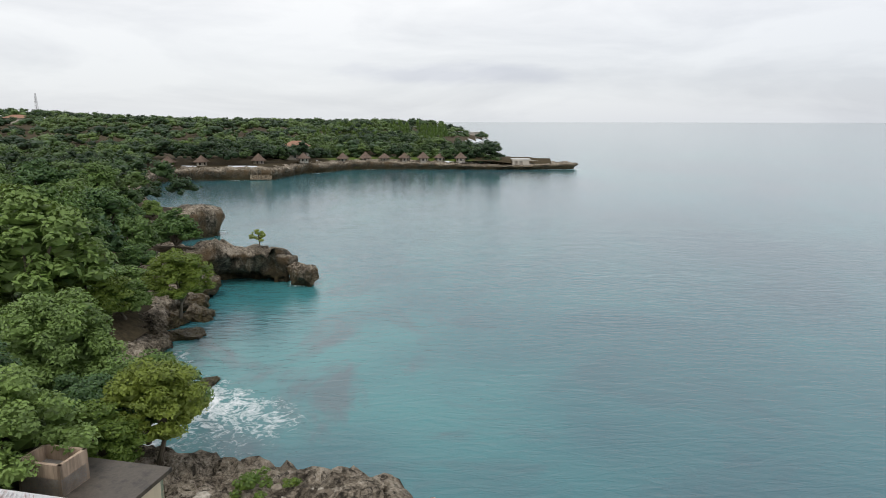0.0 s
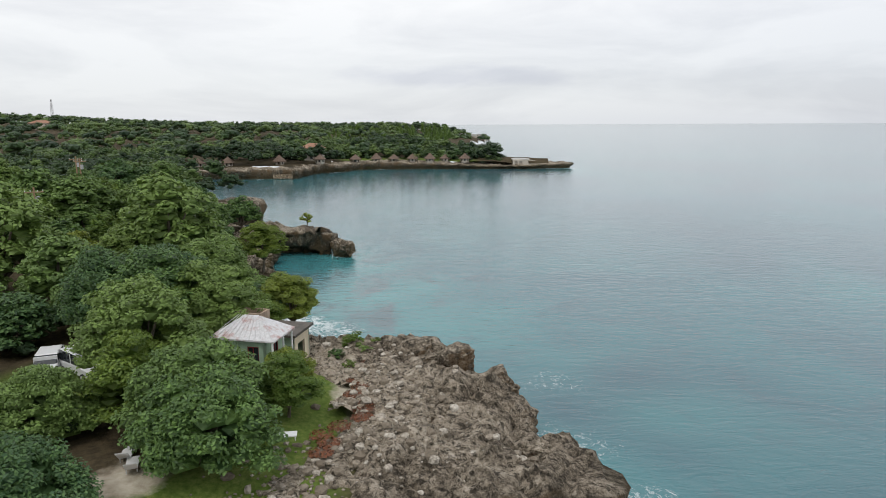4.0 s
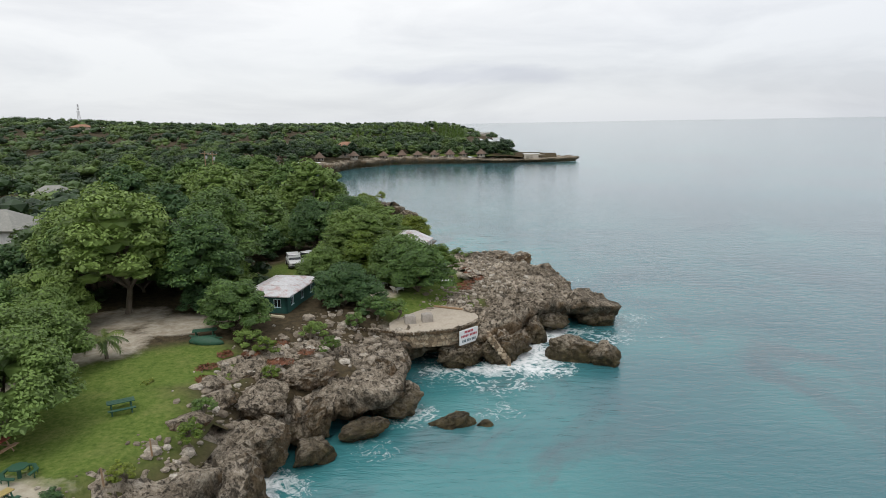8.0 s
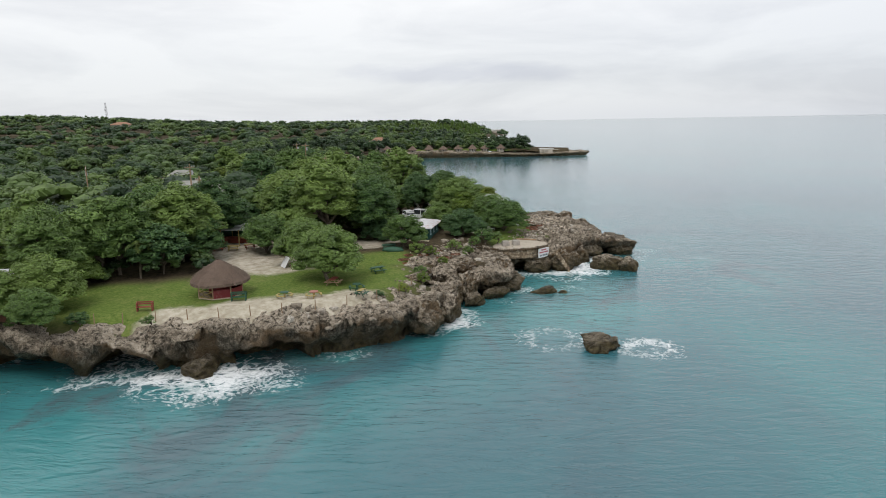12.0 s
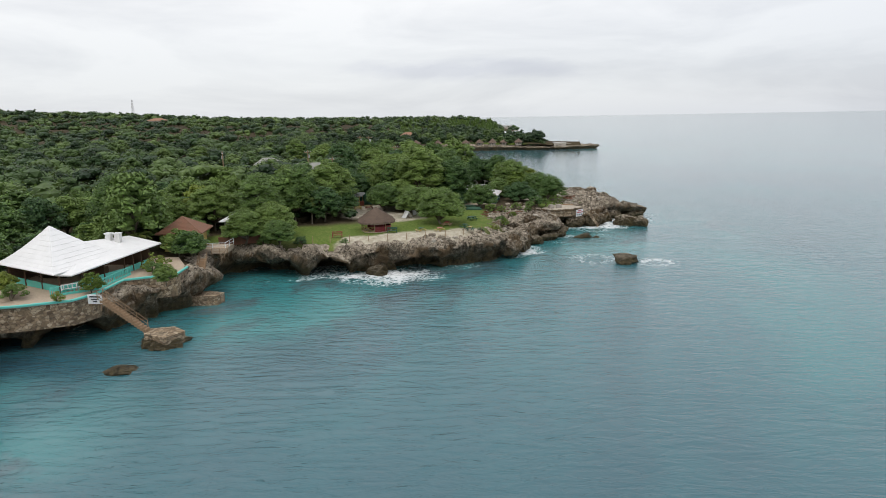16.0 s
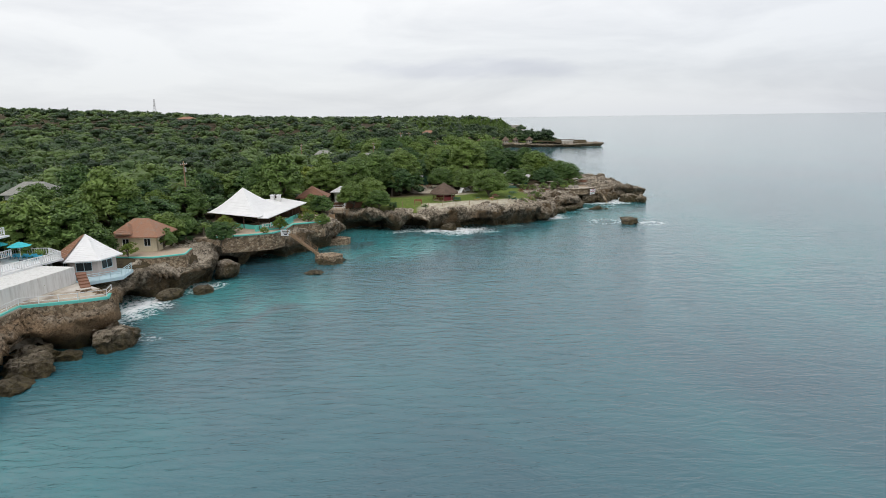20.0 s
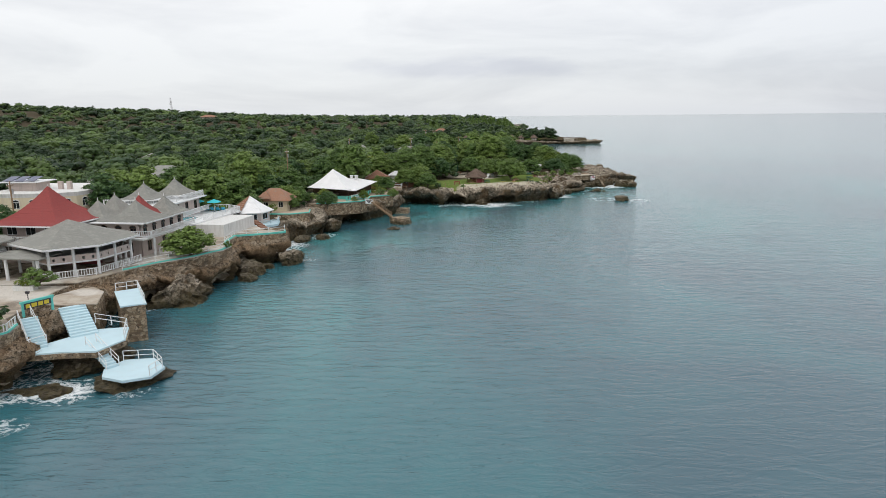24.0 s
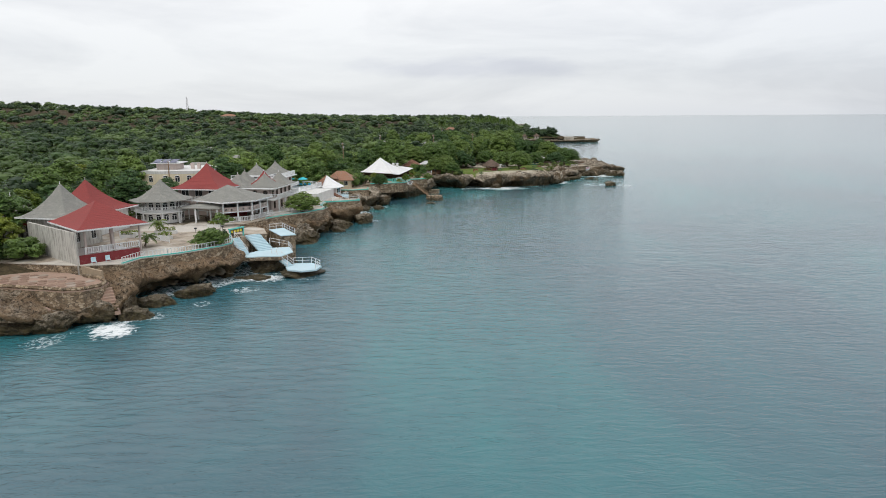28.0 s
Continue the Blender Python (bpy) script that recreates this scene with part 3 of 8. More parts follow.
# sea caves in the cliff foot: place, half width, height, depth
CAVES = [(-63.1, -45, 3.6, 2.6, 5), (-55.3, -43.3, 2.6, 2.7, 5), (-41.2, -41.4, 4, 2.0, 3.5), (-11.8, -2.0, 2.0, 1.5, 2.0), (-17.1, -16.1, 3, 1.7, 3), (-78.5, -73.5, 4, 2.4, 4.5), (-85.3, -79.9, 3.5, 2.4, 4), (-89.8, -121.8, 3.5, 3.2, 3.5), (-89, -129.5, 3, 2.4, 3.5), (-85, -114.5, 3, 2.2, 3),
         (-95.5, -141.0, 4, 3.0, 3.5), (-70.4, -52.4, 2.5, 1.6, 3), (-97.2, -163.8, 4, 2.8, 3.5), (-103.4, -178.4, 4, 2.0, 2.5), (-98.2, -172.4, 3, 2.4, 3), (-88.5, -99.7, 3, 2.0, 3), (-28.7, 90.5, 5, 1.5, 2.5), (-68.3, -43.2, 3, 2.2, 4),
         (3.9, 8.5, 3, 1.3, 2.5), (-106.7, -194.3, 4, 1.4, 2.5)]


def cliff_strip(name, x0, x1, y0, y1, step, label, jag=1.0):
    P, F = grid(np.arange(x0, x1, step), np.arange(y0, y1, step))
    d, near = coast_distance(P)
    P, F, idx = used_only(P, F, (d > -2.6) & (d < 21))
    d, near = d[idx], near[idx]
    out = np.empty((len(P), 3))
    bleach = np.zeros(len(P))
    keep = np.ones(len(P), bool)
    big_off = Vector((3.1, 7.7, 1.3))
    for i in range(len(P)):
        x, y = P[i]
        q = d[i]
        he, hi, ln = rock_shape(*near[i])
        if q > 4.5 + ln:
            keep[i] = False
        ax, ay = (near[i] - P[i]) * (1 if q > 0 else -1)
        l = math.hypot(ax, ay) or 1.0
        ax, ay = ax / l, ay / l
        he *= 0.9 + 0.35 * noise.noise((near[i][0] * 0.16, near[i][1] * 0.16, 5))
        if q < 0:
            z, D = -0.35 + q * 0.9, q + 1.8
        elif q < 3.2:
            t = q / 3.2
            z = -0.35 + (he + 0.35) * t
            D = 1.9 - 1.65 * smooth01(z, 0.4, 0.9 + 0.5 * he) + 0.5 * max(0.0, t - 0.8) * 5
        else:
            t = min((q - 3.2) / ln, 1.0)
            z = he + (hi - he) * t ** 0.8
            D = 0.75 + (q - 3.2) * (ln + 3.7 - 0.75) / (ln + 0.5) if q < ln + 3.7 else q
            if q > ln + 1.7:
                z -= (q - ln - 1.7) * 0.35
        for cx, cy, w, hgt, dep in CAVES:
            r2 = ((near[i][0] - cx) ** 2 + (near[i][1] - cy) ** 2) / (w * w)
            if r2 < 1 and q < 3.2:
                roof = hgt * math.sqrt(1 - r2) * (1 + 0.3 * noise.noise((x * 0.6, y * 0.6, 9)))
                D += dep * (1 - smooth01(z, roof - 0.25, roof + 0.25))
        s = q - D
        px, py = x + ax * s, y + ay * s
        c = Vector((px, py, z))
        v = noise.voronoi(c * 0.20 + big_off)[0]
        crack = math.sqrt(min((v[1] - v[0]) / 0.35, 1.0))
        v2, cell = noise.voronoi(Vector((px, py, z * 0.6)) * 0.42)
        crack2 = math.sqrt(min((v2[1] - v2[0]) / 0.3, 1.0))
        block = noise.cell(cell[0] * 7.3)
        karst = abs(noise.noise(c * 1.7)) + 0.5 * abs(noise.noise(c * 3.4))
        big, mid = noise.noise_vector(c * 0.28), noise.noise_vector(c * 0.9)
        k = (1.0 if q < ln + 2.5 else 0.35) * jag
        lump = (crack - 0.8) * 1.3 + (crack2 - 0.8) * 0.75 + (block - 0.5) * 0.7
        up = 0.15 if q < 2.6 else 1.0
        px += (big.x * 0.9 + mid.x * 0.28) * k + ax * lump * (1 - up) * k
        py += (big.y * 0.9 + mid.y * 0.28) * k + ay * lump * (1 - up) * k
        z += (big.z * 0.4 * up + mid.z * 0.14 - (karst - 0.25) * (0.75 * up + 0.1)) * k + lump * 0.5 * up * k
        out[i] = px, py, z
        bleach[i] = smooth01(q, *((6.5, 11) if near[i][1] > -20 else (2.6, 6))) * (near[i][1] > -100)
    out, F, kept = used_only(out, F, keep)
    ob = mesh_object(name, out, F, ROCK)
    give(ob, "bleached", bleach[kept])
    give(ob, "ochre", smooth01(-out[:, 1], 96, 106))
    tagged(ob, label, "cliff", kind="structure")
    return ob


cliff_strip("cliff", -175, 22, -260, 122, 0.39, "weathered grey limestone sea cliff, undercut and pitted")
cliff_strip("far_cliff", -115, 78, 122, 430, 1.1, "low grey limestone cliff of the far headland", 0.8)

# ---- builders ----


def thing(name, label, category, x=0.0, y=0.0, z=0.0, rz=0.0, group=""):
    ob = new(name)
    ob.matrix_basis = pose(x, y, z, 0, 0, rz)
    return tagged(ob, label, category, group)


def part(name, bm, mat, parent, label="", smooth=False):
    """Links a bmesh as one mesh object under a thing or a part."""
    me = bpy.data.meshes.new(name)
    if smooth:
        for f in bm.faces:
            f.smooth = True
    bm.to_mesh(me)
    bm.free()
    me.materials.append(mat)
    ob = new(name, me)
    ob.parent = parent
    return tagged(ob, label) if label else ob


def box(bm, x0, x1, y0, y1, z0, z1, taper=0.0):
    t = taper
    c = [(x0, y0, z0), (x1, y0, z0), (x1, y1, z0), (x0, y1, z0), (x0 + t, y0 + t, z1), (x1 - t, y0 + t, z1), (x1 - t, y1 - t, z1), (x0 + t, y1 - t, z1)]
    v = [bm.verts.new(p) for p in c]
    for f in ((3, 2, 1, 0), (4, 5, 6, 7), (0, 1, 5, 4), (1, 2, 6, 5), (2, 3, 7, 6), (3, 0, 4, 7)):
        bm.faces.new([v[i] for i in f])
    return bm


def Box(*a, **k):
    return box(bmesh.new(), *a, **k)


def prism(bm, pts, z0, z1, grow=0.0):
    """An upright block over a plan outline (counter-clockwise)."""
    cx, cy = sum(p[0] for p in pts) / len(pts), sum(p[1] for p in pts) / len(pts)
    lo = [bm.verts.new((x, y, z0)) for x, y in pts]
    hi = [bm.verts.new((x + (x - cx) * grow, y + (y - cy) * grow, z1)) for x, y in pts]
    n = len(pts)
    bm.faces.new(hi)
    bm.faces.new(lo[::-1])
    for i in range(n):
        bm.faces.new((lo[i], lo[(i + 1) % n], hi[(i + 1) % n], hi[i]))
    return bm


def Prism(pts, z0, z1, grow=0.0):
    return prism(bmesh.new(), pts, z0, z1, grow)


def bar(bm, p, q, r, seg=6, r2=None):
    """A round bar from p to q."""
    p, q = Vector(p), Vector(q)
    d = q - p
    m = Matrix.Translation(p) @ d.to_track_quat("Z", "Y").to_matrix().to_4x4()
    r2 = r if r2 is None else r2
    a = [bm.verts.new(m @ Vector((r * math.cos(6.2832 * i / seg), r * math.sin(6.2832 * i / seg), 0))) for i in range(seg)]
    b = [bm.verts.new(m @ Vector((r2 * math.cos(6.2832 * i / seg), r2 * math.sin(6.2832 * i / seg), d.length))) for i in range(seg)]
    for i in range(seg):
        bm.faces.new((a[i], a[(i + 1) % seg], b[(i + 1) % seg], b[i]))
    bm.faces.new(a[::-1])
    bm.faces.new(b)
    return bm


def Bar(*a, **k):
    return bar(bmesh.new(), *a, **k)


def beam(bm, p, q, w, h):
    """A square timber from p to q, w wide and h high, its top on the line."""
    p, q = Vector(p), Vector(q)
    d = (q - p).normalized()
    s = Vector((-d.y, d.x, 0))
    s = s.normalized() * w / 2 if s.length > 1e-6 else Vector((w / 2, 0, 0))
    u = Vector((0, 0, h)) if abs(d.z) < 0.9 else Vector((0, h, 0))
    v = [bm.verts.new(c) for c in (p - s - u, p + s - u, p + s, p - s, q - s - u, q + s - u, q + s, q - s)]
    for f in ((0, 1, 2, 3), (7, 6, 5, 4), (1, 0, 4, 5), (2, 1, 5, 6), (3, 2, 6, 7), (0, 3, 7, 4)):
        bm.faces.new([v[i] for i in f])
    return bm


def Beam(*a):
    return beam(bmesh.new(), *a)


def flat_wall(p0, p1, z0, z1, thick, holes=()):
    """A wall from p0 to p1 with openings (start, end, bottom, top) cut through it."""
    p0, p1 = Vector(p0), Vector(p1)
    d = (p1 - p0)
    ln = d.length
    d = d / ln
    nrm = Vector((-d.y, d.x)) * thick
    ss = sorted({0.0, ln, *[h[0] for h in holes], *[h[1] for h in holes]})
    zz = sorted({z0, z1, *[h[2] for h in holes], *[h[3] for h in holes]})
    bm = bmesh.new()
    for a, b in zip(ss, ss[1:]):
        for c, e in zip(zz, zz[1:]):
            if any(h[0] <= (a + b) / 2 <= h[1] and h[2] <= (c + e) / 2 <= h[3] for h in holes):
                continue
            q0, q1 = p0 + d * a, p0 + d * b
            v = [bm.verts.new((q.x, q.y, z)) for z in (c, e) for q in (q0, q1, q1 + nrm, q0 + nrm)]
            for f in ((3, 2, 1, 0), (4, 5, 6, 7), (0, 1, 5, 4), (1, 2, 6, 5), (2, 3, 7, 6), (3, 0, 4, 7)):
                bm.faces.new([v[i] for i in f])
    bmesh.ops.remove_doubles(bm, verts=bm.verts, dist=0.001)
    return bm


def pane_in(parent, p0, p1, hole, frame_mat, glass_mat, arched=False, bars=1):
    """A window in a wall's opening: frame, glazing bars and pane."""
    p0, p1 = Vector(p0), Vector(p1)
    d = (p1 - p0).normalized()
    n = Vector((-d.y, d.x))
    a, b, c, e = hole
    w = 0.07

    def at(s, z, off):
        q = p0 + d * s + n * off
        return (q.x, q.y, z)

    bm = bmesh.new()
    beam(bm, at(a, c + w, 0.05), at(b, c + w, 0.05), 0.12, w)
    beam(bm, at(a, e, 0.05), at(b, e, 0.05), 0.12, w)
    for k in range(bars + 2):
        s = a + w / 2 + (b - a - w) * k / (bars + 1)
        bar(bm, at(s, c, 0.05), at(s, e, 0.05), w * 0.55, 4)
    if arched:
        r = (b - a) / 2
        for k in range(6):
            t0, t1 = math.pi * k / 6, math.pi * (k + 1) / 6
            bar(bm, at(a + r - (r + 0.05) * math.cos(t0), e + r * 0.75 * math.sin(t0), -0.03), at(a + r - (r + 0.05) * math.cos(t1), e + r * 0.75 * math.sin(t1), -0.03), 0.06, 4)
    fr = part("window", bm, frame_mat, parent)
    g = bmesh.new()
    pts = [at(a, c, 0.09), at(b, c, 0.09), at(b, e, 0.09), at(a, e, 0.09)]
    g.faces.new([g.verts.new(p) for p in pts])
    part("pane", g, glass_mat, fr)
    if arched:
        g = bmesh.new()
        r = (b - a) / 2
        fan = [at(a + r - r * math.cos(math.pi * k / 8), e + r * 0.75 * math.sin(math.pi * k / 8), -0.02) for k in range(9)]
        g.faces.new([g.verts.new(p) for p in fan])
        part("fanlight", g, glass_mat, fr)
    return fr


def flared_roof(corners, apex, z_eave, curve=1.7, courses=12, thick=0.16):
    """A tent roof over a plan outline, sweeping up to a point, laid in courses."""
    bm = bmesh.new()
    ax, ay, az = apex
    n = len(corners)
    rings = []
    for k in range(courses + 1):
        t = k / courses
        for lip in ((0.0, 0.014) if 0 < k < courses else (0.0,)):
            z = z_eave + (az - z_eave) * t ** curve + lip
            f = 1 - t
            f2 = f + (0.005 if lip else 0)
            rings.append([bm.verts.new((ax + (x - ax) * f2, ay + (y - ay) * f2, z)) for x, y in corners] if k < courses else [bm.verts.new((ax, ay, az))])
    lo = [bm.verts.new((x, y, z_eave - thick)) for x, y in corners]
    inn = [bm.verts.new((ax + (x - ax) * 0.02, ay + (y - ay) * 0.02, z_eave - thick + 0.1)) for x, y in corners]
    for i in range(n):
        j = (i + 1) % n
        bm.faces.new((lo[i], lo[j], rings[0][j], rings[0][i]))
        bm.faces.new((lo[j], lo[i], inn[i], inn[j]))
        for a, b in zip(rings, rings[1:]):
            bm.faces.new((a[i], a[j], b[j], b[i]) if len(b) > 1 else (a[i], a[j], b[0]))
    return bm


def hip_roof(x0, x1, y0, y1, z, h, ridge, thick=0.12, along="x"):
    """A hipped roof over a rectangle with a ridge of the given length."""
    bm = bmesh.new()
    cx, cy = (x0 + x1) / 2, (y0 + y1) / 2
    r = ridge / 2
    tops = [(cx - r, cy, z + h), (cx + r, cy, z + h)] if along == "x" else [(cx, cy - r, z + h), (cx, cy + r, z + h)]
    lo = [bm.verts.new(p) for p in ((x0, y0, z - thick), (x1, y0, z - thick), (x1, y1, z - thick), (x0, y1, z - thick))]
    e = [bm.verts.new(p) for p in ((x0, y0, z), (x1, y0, z), (x1, y1, z), (x0, y1, z))]
    a, b = [bm.verts.new(p) for p in tops]
    for i in range(4):
        j = (i + 1) % 4
        bm.faces.new((lo[i], lo[j], e[j], e[i]))
    bm.faces.new(lo[::-1])
    if along == "x":
        faces = ((e[0], e[1], b, a), (e[1], e[2], b), (e[2], e[3], a, b), (e[3], e[0], a))
    else:
        faces = ((e[0], e[1], a), (e[1], e[2], b, a), (e[2], e[3], b), (e[3], e[0], a, b))
    for f in faces:
        bm.faces.new(f)
    return bm


def cap_line(bm, pts, r):
    for p, q in zip(pts, pts[1:]):
        bar(bm, p, q, r, 5)
    return bm


def railing(name, label, pts, h, mat, spacing=2.2, rails=2, foot=None, balusters=0.0, r=0.035, group=""):
    """A railing along 3D points: posts, rails and, if asked, balusters on a low kerb."""
    base = Vector(pts[0])
    ob = thing(name, label, "railing", *base, group=group)
    loc = [Vector(p) - base for p in pts]
    made = None
    for p, q in zip(loc, loc[1:]):
        n = max(1, round((q - p).length / spacing))
        for k in range(n + (1 if q is loc[-1] else 0)):
            c = p.lerp(q, k / n)
            if made is None:
                made = part("post", Bar((0, 0, 0), (0, 0, h), r * 1.35, 6), mat, ob)
                made.location = c
            else:
                o = new("post", made.data)
                o.parent, o.location = ob, c
    for k in range(rails):
        z = h * (1 - k * 0.5 / max(rails - 1, 1) * (1.6 if balusters else 1)) - 0.01
        part("rail", cap_line(bmesh.new(), [p + Vector((0, 0, z)) for p in loc], r), mat, ob)
    if balusters:
        first = None
        for p, q in zip(loc, loc[1:]):
            n = max(1, int((q - p).length / balusters))
            for k in range(n):
                c = p.lerp(q, (k + 0.5) / n)
                if first is None:
                    first = part("baluster", Bar((0, 0, h * 0.2), (0, 0, h - 0.02), 0.05, 4), mat, ob)
                    first.location = c
                else:
                    o = new("baluster", first.data)
                    o.parent, o.location = ob, c
    if foot:
        for p, q in zip(loc, loc[1:]):
            bm = bmesh.new()
            beam(bm, p + Vector((0, 0, 0.16)), q + Vector((0, 0, 0.16)), 0.3, 0.3)
            part("kerb", bm, foot, ob)
    return ob


def steps(name, label, p, q, width, count, mat, category="stairs"):
    """A flight of steps from the upper point p down to q."""
    p, q = Vector(p), Vector(q)
    ob = thing(name, label, category, *q)
    run = Vector((p.x - q.x, p.y - q.y, 0))
    d = run.normalized()
    s = Vector((-d.y, d.x, 0)) * width / 2
    rise, go = (p.z - q.z) / count, run.length / count
    for k in range(count):
        a, b = d * go * k, d * go * (k + 1.15)
        pts = [(a - s), (b - s), (b + s), (a + s)]
        part("step", Prism([(v.x, v.y) for v in pts], rise * k - 0.12, rise * (k + 1)), mat, ob)
    return ob


def boulder(name, label, x, y, z, sx, sy, sz, seed, rz=0.0, mat=None, detail=4, group=""):
    """A rough block of limestone."""
    bm = bmesh.new()
    bmesh.ops.create_icosphere(bm, subdivisions=detail, radius=1.0)
    rg = random.Random(seed)
    cuts = []
    for k in range(15):
        n = Vector((rg.gauss(0, 1), rg.gauss(0, 1), rg.gauss(0, 0.8))).normalized()
        cuts.append((n, rg.uniform(0.5, 0.85)))
    off = Vector((seed * 1.7, seed * 0.6, seed))
    for v in bm.verts:
        p = v.co.copy()
        for n, c in cuts:
            over = p.dot(n) - c
            if over > 0:
                p -= n * over * 0.97
        q = Vector((p.x * sx, p.y * sy, p.z * sz)) * 0.5
        f = noise.voronoi(q * 0.9 + off)[0]
        g = noise.voronoi(q * 2.3 + off)[0]
        cr = 0.13 * min((f[1] - f[0]) / 0.25, 1) + 0.05 * min((g[1] - g[0]) / 0.25, 1)
        w = noise.noise_vector(q * 0.7 + off) * 0.12 + noise.noise_vector(q * 1.9 + off) * 0.10 + noise.noise_vector(q * 4.5 + off) * 0.04
        p = p * (0.95 + cr) + w
        v.co = (p.x * sx / 2, p.y * sy / 2, p.z * sz / 2)
    me = bpy.data.meshes.new(name)
    bm.to_mesh(me)
    bm.free()
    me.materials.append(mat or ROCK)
    ob = new(name, me)
    ob.matrix_basis = pose(x, y, z, 0, 0, rz)
    return tagged(ob, label, "rock", group)


CORE_CACHE = {}


def leaf_cloud(rng, centres, radii, flat, per_area, size, droop=0.0):
    """Leaves scattered over rounded clumps: vertices and quads."""
    vs, fs, n0 = [], [], 0
    for c, r in zip(centres, radii):
        n = max(12, int(per_area * r * r * 9))
        u = rng.normal(size=(n, 3))
        u /= np.linalg.norm(u, axis=1)[:, None]
        u[:, 2] = np.where(u[:, 2] < -0.35, -u[:, 2], u[:, 2])
        rad = r * (0.72 + 0.36 * rng.random(n))
        pos = c + u * rad[:, None] * np.array([1, 1, flat])
        nrm = u * 0.55 + np.array([0, 0, 0.75]) + rng.normal(size=(n, 3)) * 0.38
        nrm /= np.linalg.norm(nrm, axis=1)[:, None]
        t = np.cross(nrm, rng.normal(size=(n, 3)))
        t /= np.linalg.norm(t, axis=1)[:, None] + 1e-9
        b = np.cross(nrm, t)
        s = size * (0.65 + 0.7 * rng.random(n))[:, None]
        t, b = t * s * 0.5, b * s * 0.31
        q = np.stack([pos - t, pos - b * 0.9 + t * 0.1, pos + t, pos + b * 0.9 + t * 0.1], 1)
        q[:, 2, 2] -= droop * size
        vs.append(q.reshape(-1, 3))
        fs.append(np.arange(n * 4).reshape(-1, 4) + n0)
        n0 += n * 4
    return np.concatenate(vs), np.concatenate(fs)


ICO = bmesh.new()
bmesh.ops.create_icosphere(ICO, subdivisions=1, radius=1.0)
ICO_V = np.array([v.co[:] for v in ICO.verts])
ICO_F = np.array([[v.index for v in f.verts] for f in ICO.faces])
ICO.free()


def crown_mesh(name, seed, width, height, clumps, per_area, size, mat, trunk=2.0, spread=1.0):
    """Trunk with limbs, and a crown of leafy clumps."""
    rng = np.random.default_rng(seed)
    cs, rs = [], []
    for k in range(clumps):
        a = k * 2.39996 + rng.normal() * 0.35
        u = (k + 0.5) / clumps
        # clumps on a lopsided dome, the lowest hanging near the ground
        up = 1.0 - 1.12 * u
        rr = math.sqrt(max(0.0, 1 - up * up)) * (0.78 + 0.3 * rng.random()) * (1.0 + 0.16 * math.sin(2 * a + seed))
        r = width * (0.075 + 0.065 * rng.random())
        z = trunk + (height - trunk) * (0.30 + 0.62 * up * (0.78 + 0.34 * rng.random()))
        cs.append((rr * math.cos(a) * width * 0.42 * spread, rr * math.sin(a) * width * 0.42 * spread, z))
        rs.append(r)
    cs, rs = np.array(cs), np.array(rs)
    v, f = leaf_cloud(rng, cs, rs, 0.62, per_area, size, 0.15)
    cs = np.concatenate([cs, cs[::2] * np.array([0.6, 0.6, 0.9])])
    rs = np.concatenate([rs, rs[::2] * 1.5])
    core_v = (ICO_V[None] * (rs * 0.74)[:, None, None] * np.array([1, 1, 0.42]) + cs[:, None] - np.array([0, 0, 0.12])).reshape(-1, 3)
    core_f = (ICO_F[None] + (np.arange(len(cs)) * len(ICO_V))[:, None, None]).reshape(-1, 3)
    quads = np.concatenate([f, np.c_[core_f, core_f[:, 2]][:, [0, 1, 2, 2]] + len(v)])
    me = bpy.data.meshes.new(name)
    me.from_pydata(np.concatenate([v, core_v]).tolist(), [], f.tolist() + (core_f + len(v)).tolist())
    me.materials.append(mat)
    bm = bmesh.new()
    lean = Vector((rng.normal() * 0.25, rng.normal() * 0.25, trunk * 1.15))
    bar(bm, (0, 0, -0.5), lean, width * 0.023 + 0.05, 8, width * 0.017 + 0.03)
    for c in cs[:: max(1, len(cs) // 7)]:
        mid = lean.lerp(Vector(c), 0.5) + Vector((0, 0, 0.2))
        bar(bm, lean, mid, width * 0.018 + 0.03, 5, width * 0.012 + 0.02)
        bar(bm, mid, c, width * 0.012 + 0.02, 5, 0.02)
    tm = bpy.data.meshes.new("trunk")
    bm.to_mesh(tm)
    bm.free()
    tm.materials.append(BARK)
    return me, tm


def plant(kind, name, label, x, y, z, scale, rz, category="tree", sz=1.0):
    """Sets a tree of a ready kind (crown and trunk meshes) on the ground."""
    ob = new(name)
    ob.matrix_basis = Matrix.LocRotScale((x, y, z), Euler((0, 0, rz)), (scale, scale, scale * sz))
    tagged(ob, label, category)
    for nm, me in (("crown", kind[0]), ("trunk", kind[1])):
        o = new(nm, me)
        o.parent = ob
    return ob

# ---- trees ----
SEAGRAPE = [crown_mesh("crown", 11 + k, 7.0, 5.4, 66 + 3 * k, 34, 0.225, LEAF, 0.5) for k in range(4)]
TALL = [crown_mesh("crown", 31 + k, 7.5, 8.2, 74 + 3 * k, 30, 0.245, LEAF, 1.5, 1.05) for k in range(4)]
BRIGHT = [crown_mesh("crown", 51 + k, 6.0, 6.3, 60, 34, 0.225, LEAF_BRIGHT, 1.0, 1.05) for k in range(2)]
SEAGRAPE_THIN = [crown_mesh("crown", 111 + k, 7.0, 5.4, 56 + k, 11, 0.42, LEAF, 0.5) for k in range(3)]
TALL_THIN = [crown_mesh("crown", 131 + k, 7.5, 8.2, 60 + k, 10, 0.45, LEAF, 1.5, 1.05) for k in range(4)]
